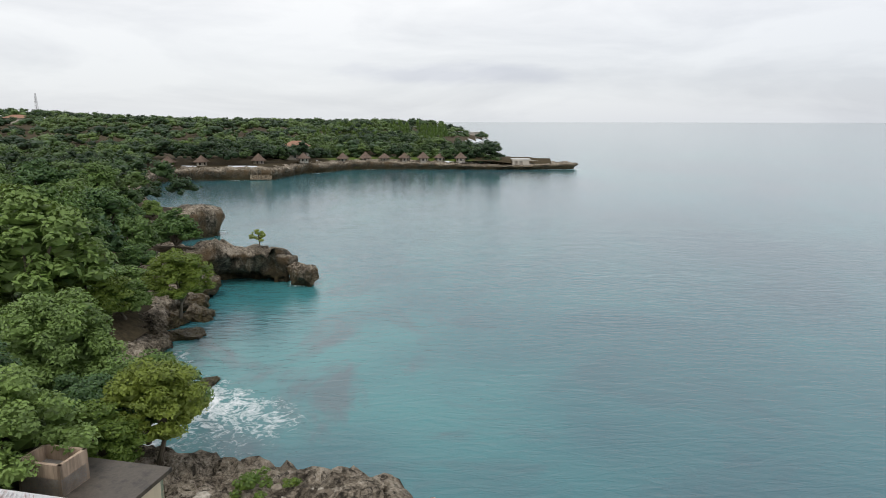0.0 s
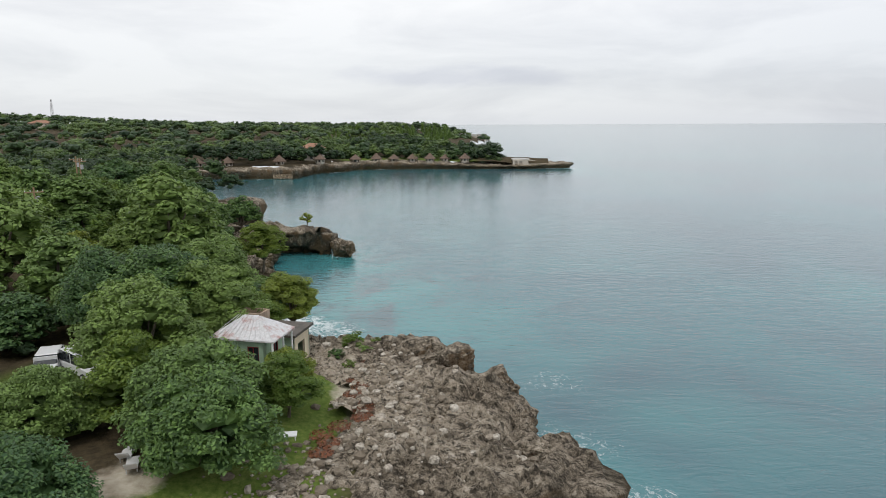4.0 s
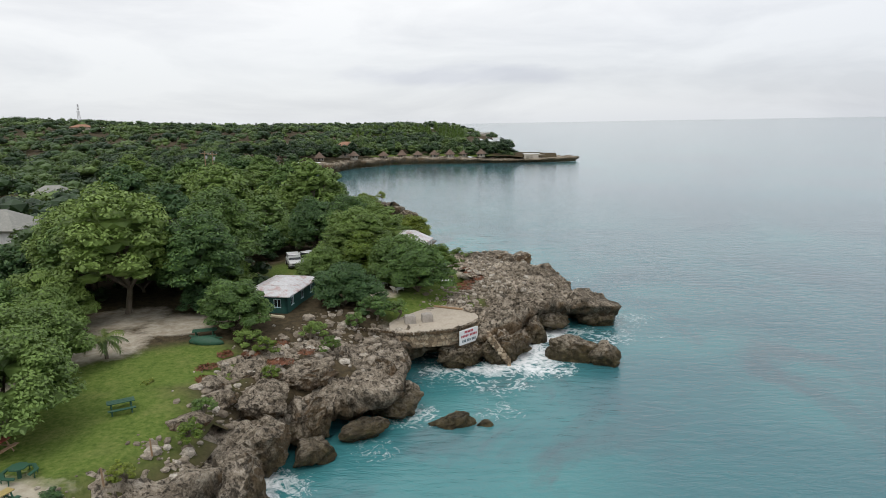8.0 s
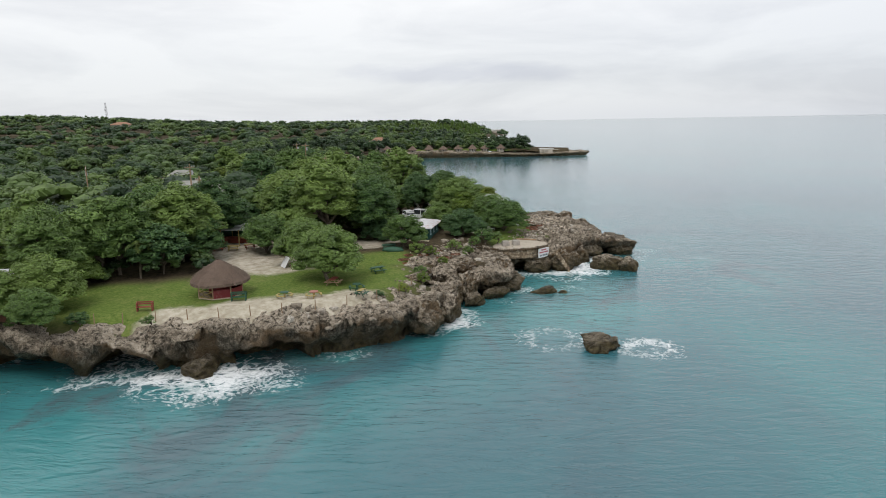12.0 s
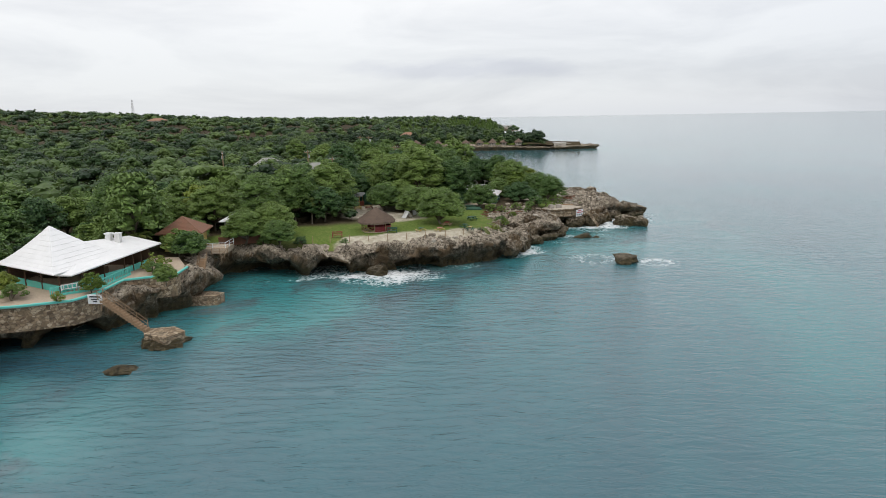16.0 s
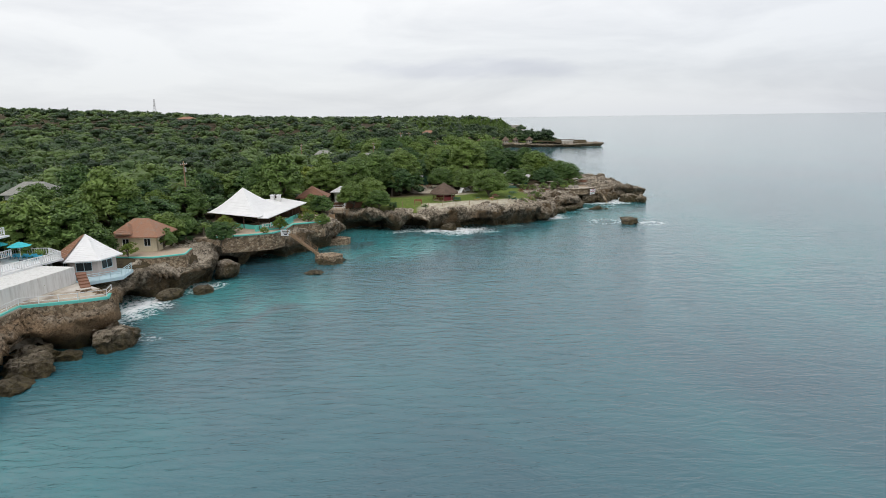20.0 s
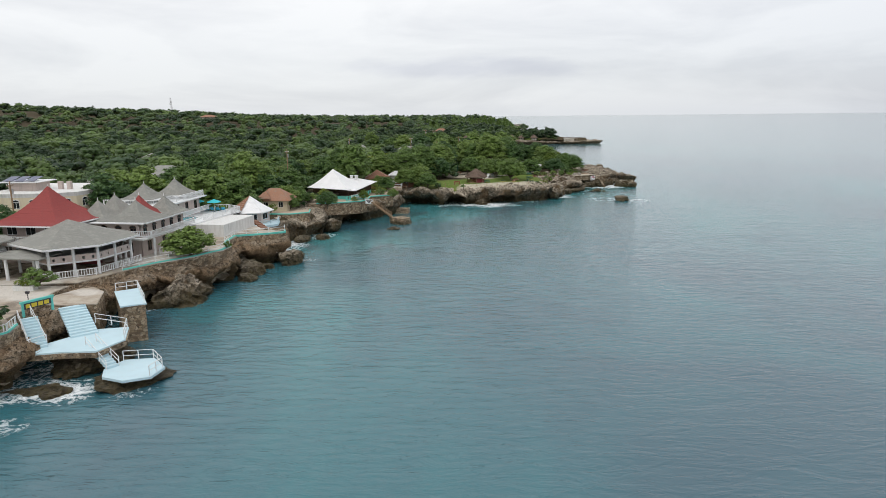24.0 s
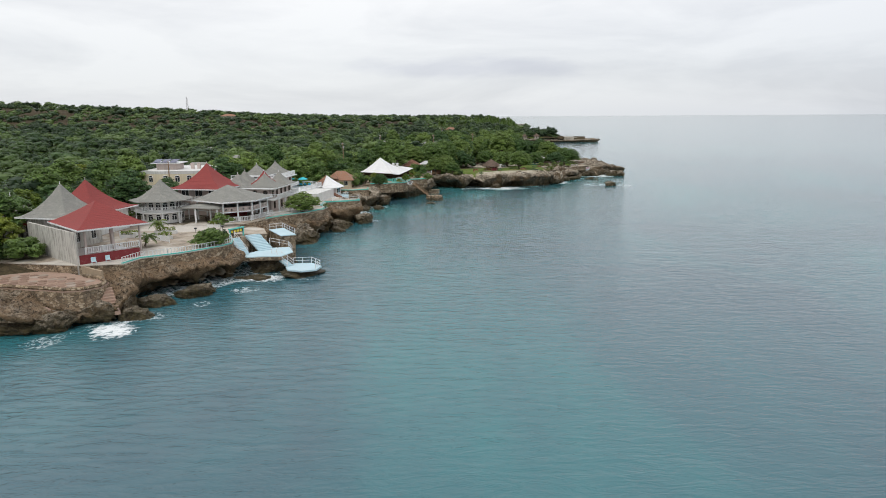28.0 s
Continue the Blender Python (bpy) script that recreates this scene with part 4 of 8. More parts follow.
BRIGHT_THIN = [crown_mesh("crown", 151 + k, 6.0, 6.3, 50, 12, 0.42, LEAF_BRIGHT, 1.0, 1.05) for k in range(2)]
BUSH = [crown_mesh("crown", 71 + k, 2.6, 1.7, 16, 60, 0.20, LEAF, 0.1) for k in range(2)]
SHRUB_LIGHT = [crown_mesh("crown", 81 + k, 2.4, 1.8, 16, 60, 0.19, LEAF_BRIGHT, 0.15, 1.1) for k in range(2)]

# where no wild tree stands: lawns, yards, houses, terraces (x, y, radius)
CLEAR = [(-72, -33, 4.5), (-73, 25, 7.5), (-72, 16, 5), (-28.8, 36.5, 4.5), (-134, -50, 6),  (-29.6, 22.5, 5), (-90, -108, 6), (-117, -119, 6), (-112, -117, 5), (-127, -121, 6), (-29, 16, 4), (-28.3, 12, 3), (-41, -32, 13), (-50, -33, 11), (-58, -34, 9), (-64, -33, 6), (-34, -24, 8), (-32, -14, 7), (-38, -18, 8), (-34, -6, 6), (-40, -3, 5), (-47, -12, 8), (-54, -9, 8), (-43, 1, 6),
         (-10, 14, 7.5), (-9, 22, 6.5), (-9, 28, 6), (-12, 5, 7), (-17, 9.5, 7), (-16, 24, 7.5), (-17, 31, 6), (-28.5, 5.5, 6), (-29, 20, 5.5), (-3, 18, 14), (-19, -7, 9), (-25, -12, 7), (-8, 34, 9), (-20, 2, 7), (-36, 3, 6), (-58.5, 0.5, 5.5),
         (-86, -64, 9), (-80, -58, 7), (-79, -68, 7), (-77, -44.5, 5), (-73, -40, 4), (-94.5, -86, 5.5), (-96, -99.5, 5.5), (-89, -91, 5), (-74.5, -22.5, 5.5),
         (-100, -108, 8), (-106, -112, 9), (-96, -120, 8), (-104, -127, 9), (-106, -138, 10), (-104, -148, 9), (-116, -133, 9), (-118, -145, 8), (-112, -156, 12), (-114, -166, 12), (-124, -168, 8),
         (-112, -177, 11), (-114, -188, 10), (-122, -191, 8), (-126, -109, 8), (-136, -107, 9), (-127, -156, 8), (-122, -152, 8), (-138, -160, 5), (-130.5, -131.5, 5), (-136, -142, 5), (-132.5, -121.5, 5)]
rng = np.random.default_rng(5)


def free_of(x, y, spots, grow=0.0):
    return all((x - a) ** 2 + (y - b) ** 2 > (r + grow) ** 2 for a, b, r in spots)


# near wood: single trees
cand = np.stack([rng.uniform(-165, 10, 9000), rng.uniform(-235, 130, 9000)], 1)
dc, _ = coast_distance(cand)
placed = []
cell = {}
for (x, y), d in zip(cand, dc):
    if d < 3.5 or d > 46 or y > 122 or not free_of(x, y, CLEAR, 1.2):
        continue
    gap = 4.6 if d < 18 else 5.5
    k = (int(x // 7), int(y // 7))
    if any((x - a) ** 2 + (y - b) ** 2 < gap * gap for i in (-1, 0, 1) for j in (-1, 0, 1) for a, b in cell.get((k[0] + i, k[1] + j), ())):
        continue
    cell.setdefault(k, []).append((x, y))
    placed.append((x, y, d))
for x, y, d in placed:
    r = rng.random()
    low = d < 9
    near = d < 17 and -45 < y < 55
    if r < 0.17 and d > 9:
        kind, label = (BRIGHT if near else BRIGHT_THIN)[rng.integers(2)], "light green broadleaf tree among the darker wood"
    elif low or r < 0.42:
        kind, label = (SEAGRAPE if near else SEAGRAPE_THIN)[rng.integers(3)], "dense dark green broadleaf tree on the shore"
    else:
        kind, label = (TALL if near else TALL_THIN)[rng.integers(4)], "tall dark green broadleaf tree of the coastal wood"
    s = (0.65 + 0.35 * rng.random()) if low else 0.8 + 0.5 * rng.random()
    z = float(hills(np.array([x]), np.array([y]), np.array([d]))[0]) - 0.3
    plant(kind, "tree", label, x, y, z, s * (0.85 + 0.3 * rng.random()), rng.random() * 6.28, sz=0.72 + 0.45 * rng.random())


def canopy(name, label, pts, widths, heights, clumps, leaves, size, mat, seed):
    """Many far crowns as one mass."""
    rng = np.random.default_rng(seed)
    vs, fs, n0, tones = [], [], 0, []
    for (x, y, z), w, h in zip(pts, widths, heights):
        m0, tone = n0, min(max(0.42 + 0.75 * noise.noise((x * 0.02, y * 0.02, 4)) + 1.0 * (rng.random() - 0.5), 0), 1)
        a = rng.random(clumps) * 6.28
        rr = np.sqrt(rng.random(clumps)) * w * 0.38
        cz = z + h * (0.30 + 0.62 * np.sqrt(np.maximum(0, 1 - (rr / (w * 0.44)) ** 2)) * (0.65 + 0.35 * rng.random(clumps))) - w * 0.06
        cs = np.stack([x + rr * np.cos(a), y + rr * np.sin(a), cz], 1)
        rs = w * (0.15 + 0.10 * rng.random(clumps))
        n = leaves
        u = rng.normal(size=(clumps, n, 3))
        u /= np.linalg.norm(u, axis=2)[..., None]
        u[..., 2] = np.abs(u[..., 2]) * 0.95 - 0.12
        pos = cs[:, None] + u * rs[:, None, None] * (0.85 + 0.3 * rng.random((clumps, n, 1))) * np.array([1, 1, 0.7])
        nrm = u * 0.6 + np.array([0, 0, 0.6]) + rng.normal(size=u.shape) * 0.35
        nrm /= np.linalg.norm(nrm, axis=2)[..., None]
        t = np.cross(nrm, rng.normal(size=u.shape))
        t /= np.linalg.norm(t, axis=2)[..., None] + 1e-9
        b = np.cross(nrm, t)
        s = (size * (0.7 + 0.6 * rng.random((clumps, n, 1)))) * (w / 8) ** 0.5
        q = np.stack([pos - t * s * 0.5, pos - b * s * 0.34, pos + t * s * 0.5, pos + b * s * 0.34], 2).reshape(-1, 3)
        vs.append(q)
        fs.append(np.arange(len(q)).reshape(-1, 4) + n0)
        n0 += len(q)
        core = (ICO_V[None] * (rs * 0.80)[:, None, None] * np.array([1, 1, 0.6]) + cs[:, None] - np.array([0, 0, 0.25])).reshape(-1, 3)
        f3 = (ICO_F[None] + (np.arange(clumps) * len(ICO_V))[:, None, None]).reshape(-1, 3)
        vs.append(core)
        fs.append(np.c_[f3, f3[:, 2]] + n0)
        n0 += len(core)
        tones.append(np.full(n0 - m0, tone))
    v, f = np.concatenate(vs), np.concatenate(fs)
    me = bpy.data.meshes.new(name)
    tri = f[:, 2] == f[:, 3]
    me.from_pydata(v.tolist(), [], f[~tri].tolist() + f[tri][:, :3].tolist())
    me.materials.append(mat)
    ob = new(name, me)
    give(ob, "tone", np.concatenate(tones))
    return tagged(ob, label, "forest", kind="stuff")


def wood(count, x0, x1, y0, y1, dmin, dmax, gap, seed, extra=lambda x, y: True):
    rng = np.random.default_rng(seed)
    c = np.stack([rng.uniform(x0, x1, count), rng.uniform(y0, y1, count)], 1)
    d, _ = coast_distance(c)
    out, cell = [], {}
    for (x, y), dd in zip(c, d):
        if not dmin < dd < dmax or not extra(x, y):
            continue
        k = (int(x // gap), int(y // gap))
        if any((x - a) ** 2 + (y - b) ** 2 < gap * gap for i in (-1, 0, 1) for j in (-1, 0, 1) for a, b in cell.get((k[0] + i, k[1] + j), ())):
            continue
        cell.setdefault(k, []).append((x, y))
        out.append((x, y, float(hills(np.array([x]), np.array([y]), np.array([dd]))[0]) - (2.6 if y > 290 and dd < 30 else 0.5)))
    return out


def in_view(x, y):
    """Inside the wedge that the whole walk can see."""
    return x > -75 - (y + 275) * 0.80


COTTAGES = [(-107, 256, 5), (-95, 259, 5.5), (-85, 256, 5), (-75, 266, 6), (-60, 284, 5)]
r5 = np.random.default_rng(9)
mid = wood(16000, -420, 40, -240, 240, 46, 260, 6.4, 21, lambda x, y: in_view(x, y) and free_of(x, y, CLEAR, 1.5) and y < 300)
canopy("mid_forest", "dense dark green woodland canopy behind the shore", mid, 6.5 + 8.0 * r5.random(len(mid)) ** 1.6, 4.5 + 7.0 * r5.random(len(mid)) ** 1.3, 18, 17, 0.60, LEAF_FAR, 3)
north = wood(11000, -140, 60, 120, 420, 5, 62, 4.4, 23, lambda x, y: in_view(x, y) and not (x > 27 and y < 340) and not (y > 296 and y < 317 and x > -52) and free_of(x, y, COTTAGES))
canopy("bay_forest", "dark green trees round the bay", north, 5 + 5 * r5.random(len(north)) ** 1.6, 6.5 + 5.5 * r5.random(len(north)), 14, 16, 0.75, LEAF_FAR, 5)

# undergrowth that closes the wood's edge
rng = np.random.default_rng(17)
edge = []
for x, y in rng.uniform((-150, -215), (0, 60), (5200, 2)):
    if not free_of(x, y, CLEAR, 0.6) or free_of(x, y, CLEAR, 4.0):
        continue
    if all((x - a) ** 2 + (y - b) ** 2 > 5.5 for a, b in edge):
        edge.append((x, y))
ed, _ = coast_distance(np.array(edge))
edge = [(x, y, 4.9) for (x, y), d in zip(edge, ed) if d > 4]
canopy("undergrowth", "low green shrubs along the edge of the wood", edge, 2.6 + 1.4 * rng.random(len(edge)), 1.6 + 1.6 * rng.random(len(edge)), 5, 30, 0.95, LEAF_FAR, 19)
far = wood(16000, -1250, 60, -100, 1100, 20, 1500, 10.5, 25, lambda x, y: in_view(x, y) and (y > 300 or x < -250) and (x + 60) ** 2 + (y + 100) ** 2 < 1150 ** 2)
far = [p for p in far if p[0] ** 2 + p[1] ** 2 > 260 ** 2]
canopy("far_forest", "distant wooded hills", far, 8 + 12 * r5.random(len(far)) ** 1.8, 5 + 7 * r5.random(len(far)), 8, 9, 1.0, LEAF_FAR, 7)
r8 = np.random.default_rng(41)
tip = [(x, y, 1.6) for x, y in r8.uniform((-46, 317), (30, 329), (46, 2))]
canopy("point_shrubs", "dark green shrubs at the foot of the point's trees", tip, 5 + 3 * r8.random(len(tip)), 4 + 3 * r8.random(len(tip)), 10, 18, 0.75, LEAF_FAR, 43)
belt = [(x, 672 + 0.75 * x + d, 1.5) for x, d in r8.uniform((-40, -8), (50, 8), (34, 2))]
canopy("shore_belt", "distant dark green trees before the hotel blocks", belt, 10 + 5 * r8.random(len(belt)), 8 + 3 * r8.random(len(belt)), 10, 14, 0.9, LEAF_FAR, 47)

# wood inland of the resort
r6 = np.random.default_rng(31)
inland = wood(9000, -480, -120, -520, 60, 30, 420, 8.5, 33, lambda x, y: not in_view(x, y) and free_of(x, y, CLEAR, 1.5) and (x < -165 or y < -200))
canopy("inland_forest", "woodland canopy inland of the resort", inland, 8 + 8 * r6.random(len(inland)) ** 1.6, 5 + 6 * r6.random(len(inland)), 8, 9, 1.0, LEAF_FAR, 37)

# ---- clifftop resort: terraces, villas and pavilions ----
GREY_ROOF = roofing("grey_shingles", (0.27, 0.27, 0.245), (0.36, 0.35, 0.31), 0.5)
RED_ROOF = roofing("red_shingles", (0.30, 0.055, 0.05), (0.22, 0.05, 0.045), 0.5)
def make_rubble_wall():
    m = Mat("rubble_stone", 0.92, 0, 0.2)
    cell, joint = m.n("ShaderNodeTexVoronoi"), m.n("ShaderNodeTexVoronoi")
    joint.feature = "DISTANCE_TO_EDGE"
    for c in (cell, joint):
        c.inputs["Scale"].default_value = 2.6
        m.link(m.mix(0.12, m.coords((1, 1, 1.4)), m.noise(3, 3), "ADD"), c.inputs["Vector"])
    stone = m.ramp(cell.outputs["Color"], (0.1, (0.17, 0.12, 0.078)), (0.5, (0.37, 0.275, 0.18)), (0.9, (0.54, 0.44, 0.32)))
    stone = m.mix(m.ramp(m.noise(0.9, 6, 0.7), (0.45, 0.0), (0.65, 0.7)), stone, (0.085, 0.07, 0.052))
    gap = m.ramp(joint.outputs["Distance"], (0.0, 1.0), (0.06, 0.0))
    m.color(m.mix(gap, stone, (0.07, 0.058, 0.045)))
    m.bump(m.math("SUBTRACT", m.noise(8, 5), gap), 0.8, 0.08)
    return m.m


STONE_WALL = make_rubble_wall()
def make_plaza():
    m = Mat("terrace_concrete", 0.88, 0, 0.3)
    c = m.ramp(m.noise(0.35, 7, 0.65, (1, 1, 1), 0.6), (0.36, (0.20, 0.165, 0.13)), (0.5, (0.37, 0.315, 0.25)), (0.64, (0.46, 0.41, 0.34)))
    c = m.mix(m.ramp(m.noise(0.09, 4, 0.5), (0.52, 0.0), (0.58, 0.75)), c, (0.60, 0.57, 0.52))
    m.color(m.mix(m.ramp(m.noise(5, 6, 0.7), (0.5, 0.0), (0.7, 0.3)), c, (0.2, 0.17, 0.14)))
    m.bump(m.noise(9, 5), 0.3, 0.02)
    return m.m


PLAZA = make_plaza()
PALE_WALL = plaster("pale_plaster", (0.55, 0.46, 0.42))
WHITE_WALL = plaster("white_plaster", (0.72, 0.72, 0.70), (0.33, 0.31, 0.28), 0.5)
STAINED_WALL = plaster("stained_white_plaster", (0.58, 0.565, 0.52), (0.12, 0.105, 0.085), 0.95)
CREAM_WALL = plaster("cream_plaster", (0.70, 0.62, 0.45), (0.40, 0.36, 0.27), 0.35)
MAROON = painted("maroon_paint", (0.20, 0.025, 0.03))
GLASS_DARK = Mat("window_glass", 0.08, 0, 0.6).color((0.025, 0.03, 0.033)).m
WOOD_DARK = painted("dark_wood", (0.09, 0.05, 0.03), 0.6, (0.14, 0.10, 0.07))
DARK_METAL = painted("dark_metal", (0.05, 0.05, 0.055), 0.45)
POOL = Mat("pool_water", 0.05, 0, 0.5).color((0.12, 0.52, 0.58)).m
CANVAS = painted("turquoise_canvas", (0.05, 0.50, 0.55), 0.8, (0.2, 0.5, 0.5), 0.2)


def yard(name, label, pts, z0, z1, top_mat, side_mat):
    """A terrace: stone body with a paved top."""
    ob = thing(name, label, "terrace")
    tagged(ob, kind="structure")
    part("retaining_wall", Prism(pts, z0, z1 - 0.12, -0.006), side_mat, ob)
    part("paving", Prism(pts, z1 - 0.12, z1), top_mat, ob)
    return ob


NORTH_EDGE = [(-86.0, -112.0), (-85.4, -114.2), (-87.5, -115.6), (-92.7, -117.6), (-92.4, -123.5), (-90.6, -126.4), (-90.9, -129.4), (-93.2, -133.6), (-97.0, -138.0), (-99.5, -142.2), (-102.2, -148.5)]
SOUTH_EDGE = [(-102.6, -153.2), (-101.6, -157.5), (-101.3, -163.2), (-98.6, -165.0), (-97.9, -167.4), (-99.0, -169.8), (-103.0, -174.6), (-107.6, -178.0), (-108.3, -181.6)]
yard("terrace_north", "wide bare concrete terrace on the cliff top", [(-92.0, -107.5)] + [(-113, -104)] + [(-113, -150)] + NORTH_EDGE[::-1], 1.8, 5.25, PLAZA, STONE_WALL)
yard("terrace_south", "wide stained concrete plaza with pale patches", [(-113, -150.02), (-131, -142), (-131, -180), (-114, -182.6)] + SOUTH_EDGE[::-1] + [(-102.4, -150.02)], 2.2, 5.25, PLAZA, STONE_WALL)
railing("terrace_railing", "white painted rail on a turquoise kerb", [(x + 0.3 * (-1 if x < -86 else 0), y, 5.25) for x, y in NORTH_EDGE[:10]], 0.95, WHITE, 2.0, 2, TURQ)
railing("terrace_railing", "white painted rail on a turquoise kerb along the plaza", [(x - 0.3, y, 5.25) for x, y in SOUTH_EDGE[3:]], 0.9, WHITE, 1.8, 2, TURQ, balusters=0.5)


def balustrade(pts, z, label="white baluster rail of a balcony"):
    return railing("balustrade", label, [(x, y, z) for x, y in pts], 0.95, WHITE, 2.4, 2, None, balusters=0.3, r=0.055)


def rect(x0, x1, y0, y1, rz=0.0, cx=None, cy=None):
    cx, cy = (x0 + x1) / 2 if cx is None else cx, (y0 + y1) / 2 if cy is None else cy
    c, s = math.cos(radians(rz)), math.sin(radians(rz))
    return [(cx + (x - cx) * c - (y - cy) * s, cy + (x - cx) * s + (y - cy) * c) for x, y in ((x0, y0), (x1, y0), (x1, y1), (x0, y1))]


def storey(ob, pts, z0, z1, wall_mat, frame, per=2.6, w=1.0, h=1.35, sill=0.85, door_every=0, arched=False, thick=0.22, skip=()):
    """The outer walls of one storey over a plan outline, with windows all round."""
    n = len(pts)
    for i in range(n):
        a, b = Vector(pts[i]), Vector(pts[(i + 1) % n])
        ln = (b - a).length
        holes = []
        if i not in skip:
            k = int(ln / per)
            for j in range(k):
                s = ln * (j + 0.5) / k
                door = door_every and j % door_every == 1
                hi = min(z0 + sill + h, z1 - 0.25)
                holes.append((s - w / 2, s + w / 2, z0 + (0.05 if door else sill), hi - (0.35 if arched else 0)))
        part("wall", flat_wall(a, b, z0, z1, thick, holes), wall_mat, ob)
        for hole in holes:
            pane_in(ob, a, b, hole, frame, GLASS_DARK, arched)


# two-storey villa with a cluster of pointed roofs
villa = thing("villa", "two-storey pale pink villa with grey pointed shingle roofs", "house")
V = rect(-111.5, -100.2, -133.2, -121.5, -7)
part("floor_slab", Prism(rect(-112.3, -99.0, -134.2, -120.8, -7), 7.85, 8.05), WHITE, villa)
storey(villa, V, 5.25, 7.85, PALE_WALL, WOOD_DARK, 3.0, 1.0, 1.5, 0.6, 2)
storey(villa, V, 8.05, 10.15, PALE_WALL, WOOD_DARK, 2.2, 0.95, 1.35, 0.35, 0, True)
part("eaves", Prism(rect(-112.4, -99.1, -134.2, -120.6, -7), 10.15, 10.32), WHITE, villa)


def spire(parent, cx, cy, half, z, apex, mat, rz=0.0, label="", curve=1.95):
    pts = rect(cx - half, cx + half, cy - half, cy + half, rz)
    ob = part("roof", flared_roof(pts, (cx, cy, apex), z, curve, 18), mat, parent, label)
    bm = bmesh.new()
    for i in range(4):
        beam(bm, (*pts[i], z - 0.03), (*pts[(i + 1) % 4], z - 0.03), 0.14, 0.2)
    part("fascia", bm, WHITE, ob)
    part("finial", Bar((cx, cy, apex - 0.1), (cx, cy, apex + 0.35), 0.07, 6, 0.03), WHITE, ob)
    return ob


for cx, cy, half, ap, m in ((-103.0, -130.3, 3.7, 13.1, GREY_ROOF), (-109.0, -129.5, 3.4, 13.0, GREY_ROOF), (-109.2, -124.2, 3.3, 13.2, GREY_ROOF), (-101.8, -123.4, 3.1, 12.9, GREY_ROOF)):
    spire(villa, cx, cy, half, 10.35, ap, m, -7)
spire(villa, -104.2, -126.6, 2.9, 10.5, 13.4, RED_ROOF, -7, "red shingle roof")
for x, y in ((-99.5, -133.0), (-99.2, -129), (-98.9, -125), (-98.6, -121.5)):
    part("column", Bar((x, y, 5.25), (x, y, 7.85), 0.2, 8), WHITE, villa)
balustrade([(-111.8, -134.6), (-99.4, -133.9), (-98.2, -121.2)], 8.05)
balustrade([(-99.3, -132), (-97.6, -131.8), (-97.2, -127.8)], 5.25, "white baluster rail of a ground-floor porch")
balustrade([(-97.9, -124.5), (-96.6, -124.3), (-96.3, -120.5), (-97.8, -120.2)], 5.25, "white baluster rail of a ground-floor porch")

# rear wing with a roof terrace and two spires
wing = thing("rear_wing", "tall rear wing with white roof balcony and two grey spires", "house")
W = rect(-113.5, -104.0, -117.5, -104.5, -5)
storey(wing, W, 5.25, 8.0, PALE_WALL, WOOD_DARK, 3.0, 1.0, 1.4)
storey(wing, W, 8.0, 10.4, PALE_WALL, WOOD_DARK, 2.6, 1.1, 1.6, 0.4)
part("roof_slab", Prism(rect(-114.6, -103.0, -118.6, -103.5, -5), 10.4, 10.6), WHITE, wing)
spire(wing, -109.9, -112.7, 3.3, 11.3, 13.8, GREY_ROOF, -5)
spire(wing, -107.0, -106.8, 3.3, 11.3, 14.0, GREY_ROOF, -5)
for cx, cy in ((-109.9, -112.7), (-107.0, -106.8)):
    for dx in (-2.6, 2.6):
        for dy in (-2.6, 2.6):
            part("column", Bar((cx + dx, cy + dy, 10.6), (cx + dx, cy + dy, 11.35), 0.14, 6), WHITE, wing)
balustrade([(-114.3, -118.2), (-104.3, -118.9), (-103.0, -104.0)], 10.6, "white baluster rail of the roof terrace")
balustrade([(-103.6, -117.5), (-102.6, -117.3), (-101.8, -105)], 8.0)

# pool deck
deck = thing("pool_deck", "raised white pool deck with a turquoise pool", "terrace")
part("base", flat_wall((-100.4, -117.5), (-98.6, -106.5), 5.25, 7.25, -6.0, ()), WHITE_WALL, deck)
part("deck_slab", Prism([(-107, -119.0), (-99.6, -118.6), (-97.2, -107.0), (-96.2, -103.6), (-99, -101.2), (-107, -101.2)], 7.25, 7.45), WHITE, deck)
part("pool", Prism([(-105.8, -117.3), (-101.6, -116.6), (-101.0, -112.6), (-102.6, -110.8), (-105.6, -111.5)], 7.455, 7.50), POOL, deck, "turquoise pool water")
bm = bmesh.new()
ring_pts = [(-106.1, -117.7), (-101.2, -116.9), (-100.6, -112.4), (-102.5, -110.3), (-105.9, -111.1)]
for a, b in zip(ring_pts, ring_pts[1:] + ring_pts[:1]):
    beam(bm, (*a, 7.62), (*b, 7.62), 0.5, 0.18)
part("coping", bm, WHITE, deck)
for s in (1.6, 4.2):
    part("door", Box(-100.0 + s * 0.17, -99.9 + s * 0.17, -117.5 + s, -116.4 + s, 5.25, 6.9), MAROON, deck)
for x, y in ((-97.4, -105.4), (-98.8, -102.2)):
    part("column", Bar((x, y, 5.1), (x, y, 7.25), 0.14, 8), WHITE, deck)
balustrade([(-99.2, -114.5), (-97.0, -106.8), (-96.4, -103.8), (-99.2, -101.5), (-105, -101.5)], 7.45, "white baluster rail round the pool deck")
